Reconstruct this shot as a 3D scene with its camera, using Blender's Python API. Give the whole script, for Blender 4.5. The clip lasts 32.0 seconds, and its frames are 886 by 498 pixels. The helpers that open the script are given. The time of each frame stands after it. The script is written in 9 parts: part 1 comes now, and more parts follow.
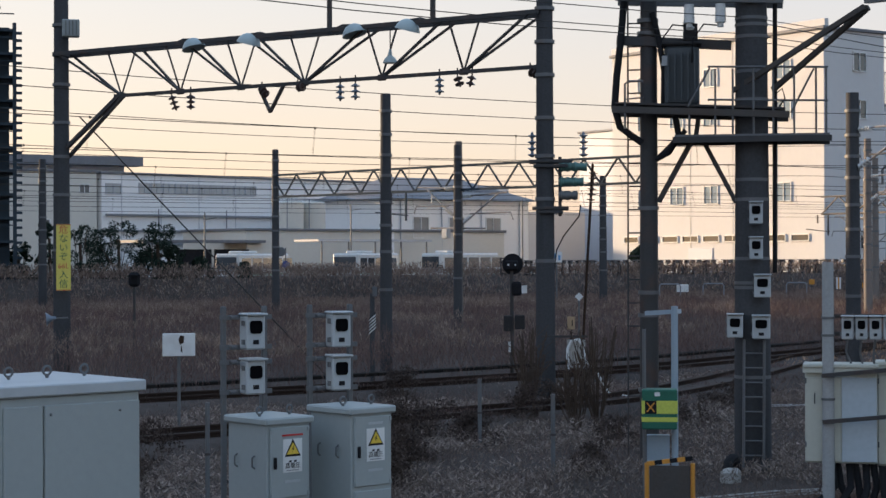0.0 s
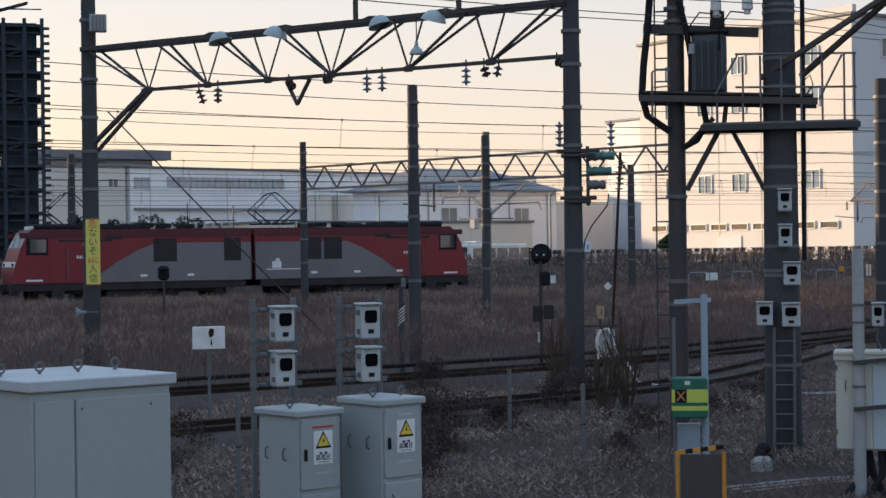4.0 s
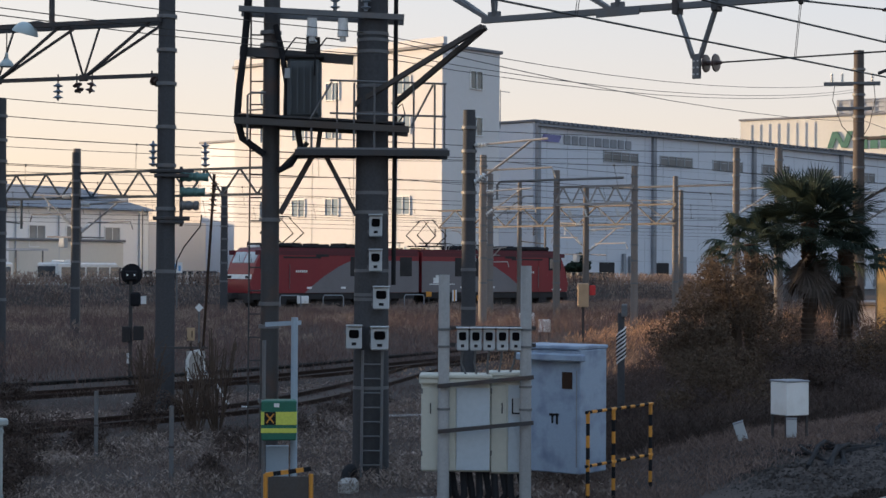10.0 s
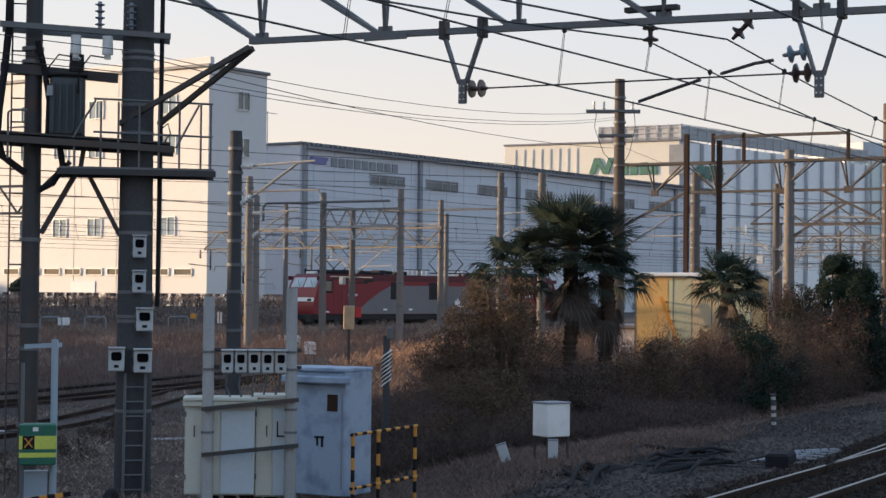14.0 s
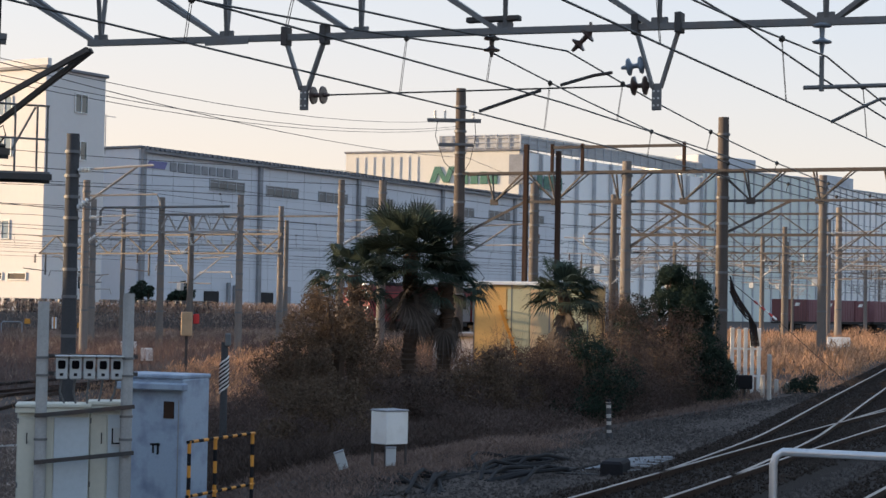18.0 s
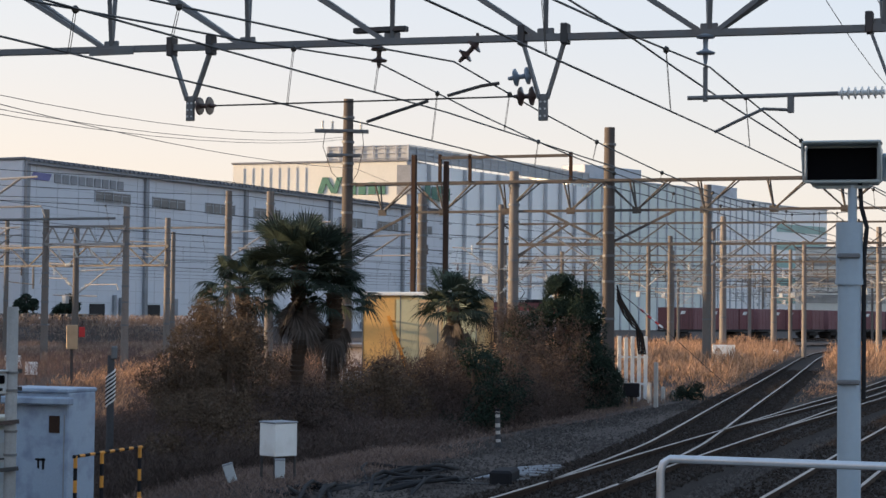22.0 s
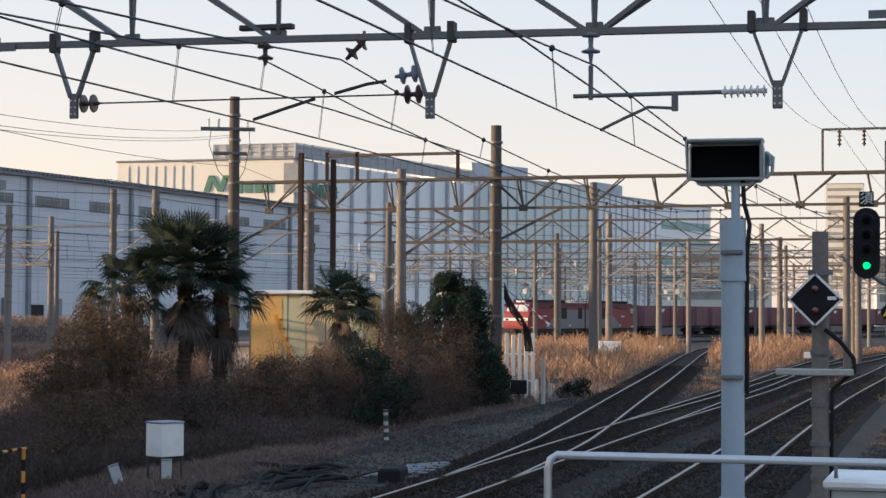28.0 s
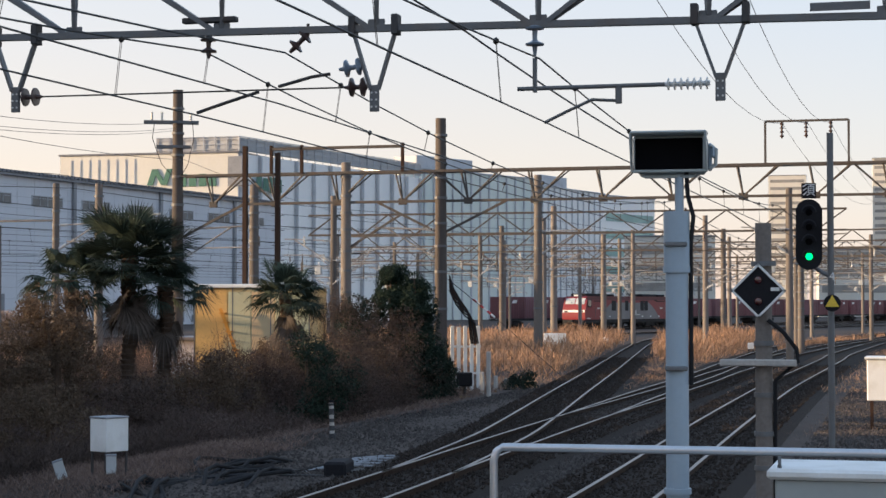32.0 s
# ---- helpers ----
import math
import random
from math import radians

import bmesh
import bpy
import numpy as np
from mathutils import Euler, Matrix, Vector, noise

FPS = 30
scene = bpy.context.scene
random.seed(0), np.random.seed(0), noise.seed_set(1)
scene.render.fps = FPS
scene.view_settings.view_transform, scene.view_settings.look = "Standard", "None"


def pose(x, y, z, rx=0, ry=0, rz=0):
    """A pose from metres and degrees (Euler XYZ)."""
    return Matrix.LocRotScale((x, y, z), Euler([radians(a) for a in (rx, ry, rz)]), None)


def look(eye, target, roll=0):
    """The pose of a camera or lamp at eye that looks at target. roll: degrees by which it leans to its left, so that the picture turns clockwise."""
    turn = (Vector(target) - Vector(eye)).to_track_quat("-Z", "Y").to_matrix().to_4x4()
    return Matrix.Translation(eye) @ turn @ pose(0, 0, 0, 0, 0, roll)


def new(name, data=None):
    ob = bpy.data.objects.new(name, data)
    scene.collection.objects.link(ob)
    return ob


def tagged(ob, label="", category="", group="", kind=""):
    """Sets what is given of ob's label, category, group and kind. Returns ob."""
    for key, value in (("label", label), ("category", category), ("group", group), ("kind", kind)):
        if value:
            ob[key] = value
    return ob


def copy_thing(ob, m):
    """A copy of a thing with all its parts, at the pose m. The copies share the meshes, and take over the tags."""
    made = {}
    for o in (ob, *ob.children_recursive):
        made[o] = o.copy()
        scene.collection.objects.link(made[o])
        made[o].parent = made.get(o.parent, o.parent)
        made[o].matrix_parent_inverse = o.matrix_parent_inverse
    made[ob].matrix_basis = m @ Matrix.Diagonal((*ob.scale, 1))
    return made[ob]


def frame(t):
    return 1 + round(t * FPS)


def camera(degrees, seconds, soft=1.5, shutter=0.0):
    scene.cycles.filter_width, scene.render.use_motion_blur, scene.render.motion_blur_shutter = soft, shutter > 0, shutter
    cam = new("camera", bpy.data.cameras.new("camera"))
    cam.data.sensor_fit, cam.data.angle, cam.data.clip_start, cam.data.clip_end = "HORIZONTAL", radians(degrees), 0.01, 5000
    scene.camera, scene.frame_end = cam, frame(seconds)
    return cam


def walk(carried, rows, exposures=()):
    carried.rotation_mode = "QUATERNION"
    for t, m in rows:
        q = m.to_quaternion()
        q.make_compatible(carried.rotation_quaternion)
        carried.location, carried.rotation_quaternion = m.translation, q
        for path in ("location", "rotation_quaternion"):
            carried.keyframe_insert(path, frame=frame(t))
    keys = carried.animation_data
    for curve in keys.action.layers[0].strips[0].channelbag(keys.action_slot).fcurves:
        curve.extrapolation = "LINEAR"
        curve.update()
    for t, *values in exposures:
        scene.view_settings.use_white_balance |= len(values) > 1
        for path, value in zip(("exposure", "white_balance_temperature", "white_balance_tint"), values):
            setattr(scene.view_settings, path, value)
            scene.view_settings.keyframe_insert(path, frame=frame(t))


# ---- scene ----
# The camera stands on the platform and pans along the yard. X runs along the near tracks, Y across them, rail top is z = 0.
EYE = 2.46
ROWS = [  # seconds, yaw, pitch, roll
    (0.0, -42.000, 0.250, -0.200),
    (0.5, -42.028, 0.174, -0.225),
    (1.0, -41.986, 0.165, -0.220),
    (1.5, -41.822, 0.174, -0.252),
    (2.0, -41.469, 0.122, -0.270),
    (2.5, -41.212, 0.077, -0.383),
    (4.5, -41.229, -0.088, -0.920),
    (5.0, -41.583, -0.282, -0.966),
    (5.5, -42.109, -0.530, -0.971),
    (6.0, -42.957, -0.655, -0.859),
    (6.5, -44.264, -0.593, -0.634),
    (7.0, -45.701, -0.486, -0.359),
    (7.5, -47.091, -0.339, -0.143),
    (8.0, -48.501, -0.209, -0.021),
    (8.5, -50.198, 0.008, 0.016),
    (9.0, -51.801, 0.220, 0.044),
    (9.5, -52.909, 0.448, 0.149),
    (10.0, -53.949, 0.616, 0.311),
    (10.5, -55.255, 0.744, 0.478),
    (11.0, -56.519, 0.871, 0.510),
    (11.5, -57.660, 0.990, 0.440),
    (12.0, -58.799, 1.045, 0.523),
    (12.5, -59.598, 1.244, 0.599),
    (13.0, -60.157, 1.436, 0.582),
    (13.5, -60.660, 1.455, 0.614),
    (14.0, -61.330, 1.382, 0.597),
    (14.5, -62.072, 1.279, 0.592),
    (15.0, -62.855, 1.267, 0.601),
    (15.5, -63.712, 1.423, 0.613),
    (17.5, -65.858, 1.637, 1.051),
    (18.0, -66.389, 1.691, 1.069),
    (18.5, -67.092, 1.727, 1.165),
    (19.0, -67.721, 1.851, 1.173),
    (19.5, -68.338, 2.064, 1.199),
    (20.0, -68.841, 2.171, 1.137),
    (20.5, -69.225, 2.116, 1.039),
    (21.0, -69.581, 2.063, 0.855),
    (21.5, -69.809, 2.021, 0.618),
    (22.0, -69.918, 2.076, 0.621),
    (22.5, -69.911, 2.224, 0.654),
    (23.0, -69.840, 2.332, 0.670),
    (23.5, -69.757, 2.402, 0.718),
    (24.0, -69.641, 2.435, 0.712),
    (24.5, -69.798, 2.491, 0.666),
    (25.0, -70.320, 2.451, 0.584),
    (25.5, -70.878, 2.376, 0.499),
    (27.5, -72.931, 2.167, 0.322),
    (28.0, -73.480, 2.040, 0.284),
    (28.5, -73.925, 1.990, 0.132),
    (29.0, -74.299, 1.988, -0.005),
    (29.5, -74.570, 2.021, 0.055),
    (30.0, -74.775, 2.014, 0.103),
    (30.5, -74.877, 1.912, 0.051),
    (31.0, -74.972, 1.878, 0.044),
    (31.5, -75.026, 1.875, -0.025),
    (32.0, -75.221, 1.818, -0.024),
]
cam = camera(27.5, 32.0)
walk(cam, [(t, pose(0, 0, EYE, 0, 0, yaw) @ pose(0, 0, 0, 90 + pitch) @ pose(0, 0, 0, 0, 0, roll)) for t, yaw, pitch, roll in ROWS],
     exposures=[(0.0, 1.42, 6250, 10), (9.0, 1.43, 6250, 10), (19.0, 1.58, 6350, 10), (32.0, 1.60, 6400, 10)])

# ---- world and sun ----
SUN_TURN, SUN_UP = 108.0, 8.5      # degrees from +X towards +Y, and above the horizon
world = bpy.data.worlds.new("sky")
scene.world = world
world.use_nodes = True
sky = world.node_tree.nodes.new("ShaderNodeTexSky")
sky.sky_type = "NISHITA"
sky.sun_disc = False
sky.sun_elevation = radians(SUN_UP)
sky.sun_rotation = radians(90 - SUN_TURN)
sky.air_density, sky.dust_density, sky.ozone_density = 1.0, 1.0, 1.0


def haze_layer():
    """Thin evening haze over the clear sky: warm low down, bluer above, warmer on the sun's side."""
    n, l = world.node_tree.nodes, world.node_tree.links
    where, split = n.new("ShaderNodeTexCoord"), n.new("ShaderNodeSeparateXYZ")
    l.new(where.outputs["Generated"], split.inputs[0])
    dot = n.new("ShaderNodeVectorMath")
    dot.operation = "DOT_PRODUCT"
    dot.inputs[1].default_value = (math.cos(radians(SUN_TURN)), math.sin(radians(SUN_TURN)), 0)
    l.new(where.outputs["Generated"], dot.inputs[0])
    ramps = []
    for stops in (((0.0, (0.33, 0.210, 0.140)), (0.06, (0.31, 0.230, 0.180)), (0.16, (0.275, 0.245, 0.228)), (0.5, (0.155, 0.208, 0.292))),
                  ((0.0, (0.275, 0.220, 0.200)), (0.06, (0.240, 0.220, 0.218)), (0.16, (0.198, 0.210, 0.238)), (0.5, (0.146, 0.204, 0.292)))):
        r = n.new("ShaderNodeValToRGB")
        for k, (at_z, col) in enumerate(stops):
            e = r.color_ramp.elements[k] if k < 2 else r.color_ramp.elements.new(at_z)
            e.position, e.color = at_z, (*col, 1)
        l.new(split.outputs[2], r.inputs[0])
        ramps.append(r)
    turn = n.new("ShaderNodeMapRange")
    turn.inputs[1].default_value, turn.inputs[2].default_value = 0.75, -0.35
    l.new(dot.outputs["Value"], turn.inputs[0])
    mix = n.new("ShaderNodeMix")
    mix.data_type = "RGBA"
    l.new(turn.outputs[0], mix.inputs[0])
    l.new(ramps[0].outputs[0], mix.inputs[6])
    l.new(ramps[1].outputs[0], mix.inputs[7])
    haze, both = n.new("ShaderNodeBackground"), n.new("ShaderNodeAddShader")
    l.new(mix.outputs[2], haze.inputs[0])
    haze.inputs[1].default_value = HAZE
    clear = n["Background"]
    l.new(sky.outputs[0], clear.inputs[0])
    clear.inputs[1].default_value = CLEAR
    l.new(clear.outputs[0], both.inputs[0])
    l.new(haze.outputs[0], both.inputs[1])
    l.new(both.outputs[0], n["World Output"].inputs[0])


HAZE, CLEAR = 1.0, 0.02
haze_layer()
sun = new("sun", bpy.data.lights.new("sun", "SUN"))
sun.data.energy, sun.data.angle, sun.data.color = 3.0, radians(0.6), (1.0, 0.70, 0.42)
away = Vector((math.cos(radians(SUN_TURN)) * math.cos(radians(SUN_UP)), math.sin(radians(SUN_TURN)) * math.cos(radians(SUN_UP)), math.sin(radians(SUN_UP))))
sun.matrix_world = look(away * 100, (0, 0, 0))


# ---- materials ----
def material(name, base, rough=0.7, metal=0.0, grain=6.0, vary=0.25, stain=0.6, stain_col=None, bump=0.2, bump_scale=40.0, by_object=0.0, streak=False, island=False):
    """Base colour with fine grain, larger stains, relief and a change from piece to piece."""
    m = bpy.data.materials.new(name)
    m.use_nodes = True
    nt = m.node_tree
    n, l = nt.nodes, nt.links
    b = n["Principled BSDF"]
    b.inputs["Roughness"].default_value = rough
    b.inputs["Metallic"].default_value = metal
    b.inputs["Specular IOR Level"].default_value = 0.12 if rough >= 0.8 else 0.4
    geo = n.new("ShaderNodeTexCoord")
    src = geo.outputs["Object"]
    if streak:
        mp = n.new("ShaderNodeMapping")
        mp.inputs["Scale"].default_value = (1, 1, 0.12)
        l.new(src, mp.inputs[0])
        src = mp.outputs[0]
    fine, wide = n.new("ShaderNodeTexNoise"), n.new("ShaderNodeTexNoise")
    fine.inputs["Scale"].default_value, fine.inputs["Detail"].default_value = grain * 6, 6
    wide.inputs["Scale"].default_value, wide.inputs["Detail"].default_value = grain * 0.35, 5
    l.new(geo.outputs["Object"], fine.inputs["Vector"])
    l.new(src, wide.inputs["Vector"])
    dark = tuple(c * (1 - vary) for c in base)
    light = tuple(min(1, c * (1 + vary)) for c in base)
    mix = n.new("ShaderNodeMix")
    mix.data_type = "RGBA"
    mix.inputs[6].default_value, mix.inputs[7].default_value = (*dark, 1), (*light, 1)
    l.new(fine.outputs[0], mix.inputs[0])
    ramp = n.new("ShaderNodeMapRange")
    ramp.inputs[1].default_value, ramp.inputs[2].default_value = 0.48, 0.72
    ramp.inputs[4].default_value = stain
    l.new(wide.outputs[0], ramp.inputs[0])
    two = n.new("ShaderNodeMix")
    two.data_type = "RGBA"
    sc = stain_col or tuple(c * 0.5 for c in base)
    two.inputs[7].default_value = (*sc, 1)
    l.new(ramp.outputs[0], two.inputs[0])
    l.new(mix.outputs[2], two.inputs[6])
    out = two.outputs[2]
    if by_object or island:
        hsv = n.new("ShaderNodeHueSaturation")
        mr = n.new("ShaderNodeMapRange")
        amount = by_object or 0.4
        mr.inputs[3].default_value, mr.inputs[4].default_value = 1 - amount, 1 + amount
        if island:
            g = n.new("ShaderNodeNewGeometry")
            l.new(g.outputs["Random Per Island"], mr.inputs[0])
        else:
            oi = n.new("ShaderNodeObjectInfo")
            l.new(oi.outputs["Random"], mr.inputs[0])
        l.new(mr.outputs[0], hsv.inputs["Value"])
        l.new(out, hsv.inputs["Color"])
        out = hsv.outputs[0]
    l.new(out, b.inputs["Base Color"])
    if bump:
        bn, bp = n.new("ShaderNodeTexNoise"), n.new("ShaderNodeBump")
        bn.inputs["Scale"].default_value, bn.inputs["Detail"].default_value = bump_scale, 4
        bp.inputs["Strength"].default_value, bp.inputs["Distance"].default_value = bump, 0.01
        l.new(geo.outputs["Object"], bn.inputs["Vector"])
        l.new(bn.outputs[0], bp.inputs["Height"])
        l.new(bp.outputs[0], b.inputs["Normal"])
    return m


def glass(name, tint, rough=0.05):
    m = bpy.data.materials.new(name)
    m.use_nodes = True
    b = m.node_tree.nodes["Principled BSDF"]
    b.inputs["Base Color"].default_value = (*tint, 1)
    b.inputs["Roughness"].default_value = rough
    b.inputs["Specular IOR Level"].default_value = 1.0
    return m


def leaf_material(name, base, vary=0.5, through_light=0.3):
    m = material(name, base, rough=0.85, grain=1.1, vary=0.2, stain=0.65, bump=0, by_object=vary, island=True)
    m.node_tree.nodes["Principled BSDF"].inputs["Transmission Weight"].default_value = 0.0
    n, l = m.node_tree.nodes, m.node_tree.links
    tr, mx = n.new("ShaderNodeBsdfTranslucent"), n.new("ShaderNodeMixShader")
    b = n["Principled BSDF"]
    l.new(b.inputs["Base Color"].links[0].from_socket, tr.inputs[0])
    mx.inputs[0].default_value = through_light
    l.new(b.outputs[0], mx.inputs[1])
    l.new(tr.outputs[0], mx.inputs[2])
    l.new(mx.outputs[0], n["Material Output"].inputs[0])
    return m


def glow(name, col, strength):
    m = bpy.data.materials.new(name)
    m.use_nodes = True
    b = m.node_tree.nodes["Principled BSDF"]
    b.inputs["Base Color"].default_value = (*col, 1)
    b.inputs["Emission Color"].default_value = (*col, 1)
    b.inputs["Emission Strength"].default_value = strength
    return m


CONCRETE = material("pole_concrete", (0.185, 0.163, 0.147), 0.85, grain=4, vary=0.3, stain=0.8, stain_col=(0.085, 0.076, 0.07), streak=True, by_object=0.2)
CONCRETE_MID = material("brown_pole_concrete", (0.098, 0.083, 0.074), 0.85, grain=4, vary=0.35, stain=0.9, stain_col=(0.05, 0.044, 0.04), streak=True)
# Dark concrete; on the near catenary poles the shade is put into this colour.
CONCRETE_DARK = material("dark_and_shaded_concrete", (0.068, 0.069, 0.073), 0.85, grain=4, vary=0.3, stain=0.7, stain_col=(0.030, 0.030, 0.031), streak=True)
CONCRETE_PALE = material("pale_concrete", (0.42, 0.40, 0.37), 0.9, grain=5, stain=0.5)
POST_CONCRETE = material("mottled_post_concrete", (0.36, 0.365, 0.36), 0.85, grain=6, vary=0.2, stain=0.9, stain_col=(0.15, 0.15, 0.148), streak=True)
STEEL = material("galvanised_steel", (0.145, 0.15, 0.155), 0.6, 0.3, grain=8, vary=0.2, stain=0.5, stain_col=(0.16, 0.13, 0.11))
STEEL_DARK = material("weathered_steel", (0.055, 0.054, 0.055), 0.65, 0.2, grain=8, vary=0.3, stain=0.6, stain_col=(0.10, 0.06, 0.045))
RUST = material("rusty_steel", (0.046, 0.028, 0.021), 0.85, 0.1, grain=8, vary=0.3, stain=0.6, stain_col=(0.05, 0.03, 0.02))
RAIL_SIDE = material("rail_web_rust", (0.040, 0.026, 0.020), 0.8, 0.1, grain=8, vary=0.3, stain=0.6, stain_col=(0.025, 0.018, 0.015))
STEEL_MID = material("dull_gantry_steel", (0.078, 0.070, 0.064), 0.65, 0.2, grain=6, vary=0.3, stain=0.7, stain_col=(0.08, 0.055, 0.04))
# Lighter copy of the galvanised steel, with sunlight painted into the colour.
YARD_STEEL = material("sunlit_galvanised_steel", (0.29, 0.28, 0.27), 0.5, 0.15, grain=6, vary=0.2, stain=0.5, stain_col=(0.20, 0.17, 0.14), by_object=0.3)
RAIL_TOP = material("polished_rail_steel", (0.19, 0.185, 0.195), 0.38, 1.0, grain=10, vary=0.15, stain=0.5, stain_col=(0.16, 0.14, 0.13), bump=0)
PIPE_STEEL = material("bright_handrail_steel", (0.50, 0.51, 0.53), 0.33, 0.9, grain=10, vary=0.1, stain=0.3, bump=0)
WIRE = material("copper_wire", (0.05, 0.045, 0.04), 0.5, 0.6, bump=0)
RUBBER = material("black_cable", (0.022, 0.022, 0.024), 0.82, bump=0.1)
PORCELAIN = material("porcelain", (0.62, 0.62, 0.60), 0.25, bump=0, stain=0.2)
PORCELAIN_BROWN = material("brown_porcelain", (0.07, 0.045, 0.04), 0.3, bump=0, stain=0.2)
PORCELAIN_BLUE = material("blue_grey_porcelain", (0.18, 0.22, 0.27), 0.3, bump=0, stain=0.2)
GREY_PAINT = material("grey_cabinet_paint", (0.33, 0.36, 0.352), 0.5, grain=3, vary=0.06, stain=0.25, stain_col=(0.26, 0.28, 0.27), streak=True, bump=0.05)
PANEL_BLUE = material("pale_blue_door_paint", (0.44, 0.50, 0.54), 0.55, grain=3, vary=0.1, stain=0.4, stain_col=(0.34, 0.35, 0.33), streak=True, bump=0.05)
CREAM_PAINT = material("cream_cabinet_paint", (0.50, 0.50, 0.43), 0.55, grain=3, vary=0.08, stain=0.35, stain_col=(0.36, 0.33, 0.26), streak=True, bump=0.05)
BLUE_PAINT = material("pale_blue_paint", (0.29, 0.36, 0.45), 0.6, grain=9, vary=0.12, stain=0.9, stain_col=(0.16, 0.20, 0.28), bump=0.1)
TANK_GREY = material("blue_grey_tank_paint", (0.070, 0.082, 0.090), 0.5, grain=5, vary=0.15, stain=0.5, streak=True, bump=0.05)
BOX_PAINT = material("off_white_box", (0.44, 0.465, 0.475), 0.5, grain=6, vary=0.06, stain=0.3, bump=0.05)
WHITE_PAINT = material("white_paint", (0.74, 0.745, 0.73), 0.5, grain=6, vary=0.06, stain=0.6, stain_col=(0.5, 0.48, 0.44))
BLACK_PAINT = material("black_paint", (0.018, 0.018, 0.021), 0.82, bump=0.05)
YELLOW_PAINT = material("yellow_paint", (0.75, 0.52, 0.06), 0.55, grain=6, stain=0.3)
ORANGE_PAINT = material("orange_paint", (0.62, 0.27, 0.04), 0.6, grain=6, stain=0.4)
GREEN_PAINT = material("dark_green_paint", (0.02, 0.13, 0.085), 0.5, grain=6, stain=0.3)
LIME_PAINT = material("yellow_green_tape", (0.55, 0.60, 0.10), 0.5, grain=6, stain=0.2)
RED_PAINT = material("red_paint", (0.50, 0.03, 0.03), 0.5, grain=6, stain=0.2)
POST_BLUE = material("grey_blue_post_paint", (0.30, 0.37, 0.43), 0.45, grain=4, vary=0.06, stain=0.35, stain_col=(0.22, 0.27, 0.31), streak=True, bump=0.05)
LOCO_RED = material("locomotive_red", (0.20, 0.016, 0.024), 0.45, grain=1, vary=0.1, stain=0.35, stain_col=(0.20, 0.03, 0.03), streak=True, bump=0.03)
LOCO_MAROON = material("locomotive_maroon", (0.085, 0.010, 0.018), 0.5, grain=1, vary=0.1, stain=0.3, bump=0.03)
LOCO_GREY = material("locomotive_grey", (0.17, 0.16, 0.165), 0.5, grain=1, vary=0.1, stain=0.3, streak=True, bump=0.03)
LOCO_ROOF = material("sooty_roof", (0.025, 0.025, 0.027), 0.8, grain=2, stain=0.5)
UNDER = material("dirty_underframe", (0.042, 0.040, 0.040), 0.85, grain=4, stain=0.4)
WINDOW = glass("window_glass", (0.05, 0.06, 0.07))
WINDOW_PALE = material("blinded_window", (0.28, 0.28, 0.27), 0.2, grain=1, vary=0.1, bump=0)
# Opaque pane with the sky's blue reflection painted in.
WINDOW_BLUE = material("painted_sky_window", (0.20, 0.27, 0.33), 0.2, grain=1, vary=0.1, bump=0)
# Factory panes and cab windscreens: pale reflected sky is put into the base colour.
WINDOW_SKY = material("sky_lit_window", (0.42, 0.44, 0.44), 0.2, grain=1, vary=0.1, bump=0)
CAB_GLASS = material("sky_lit_windscreen", (0.46, 0.52, 0.54), 0.12, grain=1, vary=0.15, stain=0.5, stain_col=(0.15, 0.17, 0.18), bump=0)
TAN_PAINT = material("faded_tan_paint", (0.46, 0.32, 0.19), 0.6, grain=6, stain=0.4)
WINDOW_DIM = material("dusty_shuttered_window", (0.17, 0.165, 0.16), 0.5, grain=1, vary=0.1, bump=0)
WALL_WHITE = material("white_wall_panel", (0.61, 0.60, 0.59), 0.7, grain=0.4, vary=0.04, stain=0.25, stain_col=(0.53, 0.52, 0.51), bump=0.05)
WALL_GREY = material("grey_metal_cladding", (0.54, 0.565, 0.61), 0.5, grain=0.3, vary=0.05, stain=0.25, stain_col=(0.47, 0.495, 0.54), streak=True, bump=0.05)
WALL_CREAM = material("cream_wall_panel", (0.62, 0.60, 0.54), 0.7, grain=0.4, vary=0.05, stain=0.2, bump=0.05)
# Pale cladding, lightened further so that distance haze sits in the colour.
WALL_PALE = material("haze_paled_cladding", (0.80, 0.80, 0.79), 0.6, grain=0.3, vary=0.04, stain=0.25, stain_col=(0.72, 0.73, 0.74), streak=True, bump=0.05)
WALL_GLASS = material("pale_green_glazing", (0.60, 0.66, 0.63), 0.35, grain=0.3, vary=0.06, stain=0.25, stain_col=(0.5, 0.57, 0.56), bump=0)
TEAL_GLASS = material("teal_glazing", (0.25, 0.42, 0.40), 0.3, grain=0.3, vary=0.1, bump=0)
# Pale trim; on the far halls its lightness also carries the haze.
SEAM_PALE = material("pale_grey_trim", (0.42, 0.44, 0.47), 0.6, grain=1, bump=0)
LAMP_SHELL = material("pale_lamp_shell", (0.40, 0.47, 0.47), 0.45, grain=6, vary=0.08, stain=0.3, bump=0)
SEAM = material("grey_trim", (0.24, 0.25, 0.27), 0.6, grain=1, bump=0)
ROOF_GREY = material("grey_roof", (0.17, 0.175, 0.19), 0.6, grain=0.5, stain=0.4)
MESH_GREY = material("roof_screen", (0.40, 0.41, 0.42), 0.6, grain=0.5, stain=0.2, bump=0)
# Dark steel with bluish haze painted into the colour.
DARK_TOWER = material("dark_hazy_steel", (0.045, 0.060, 0.074), 0.85, 0.0, grain=2, bump=0)
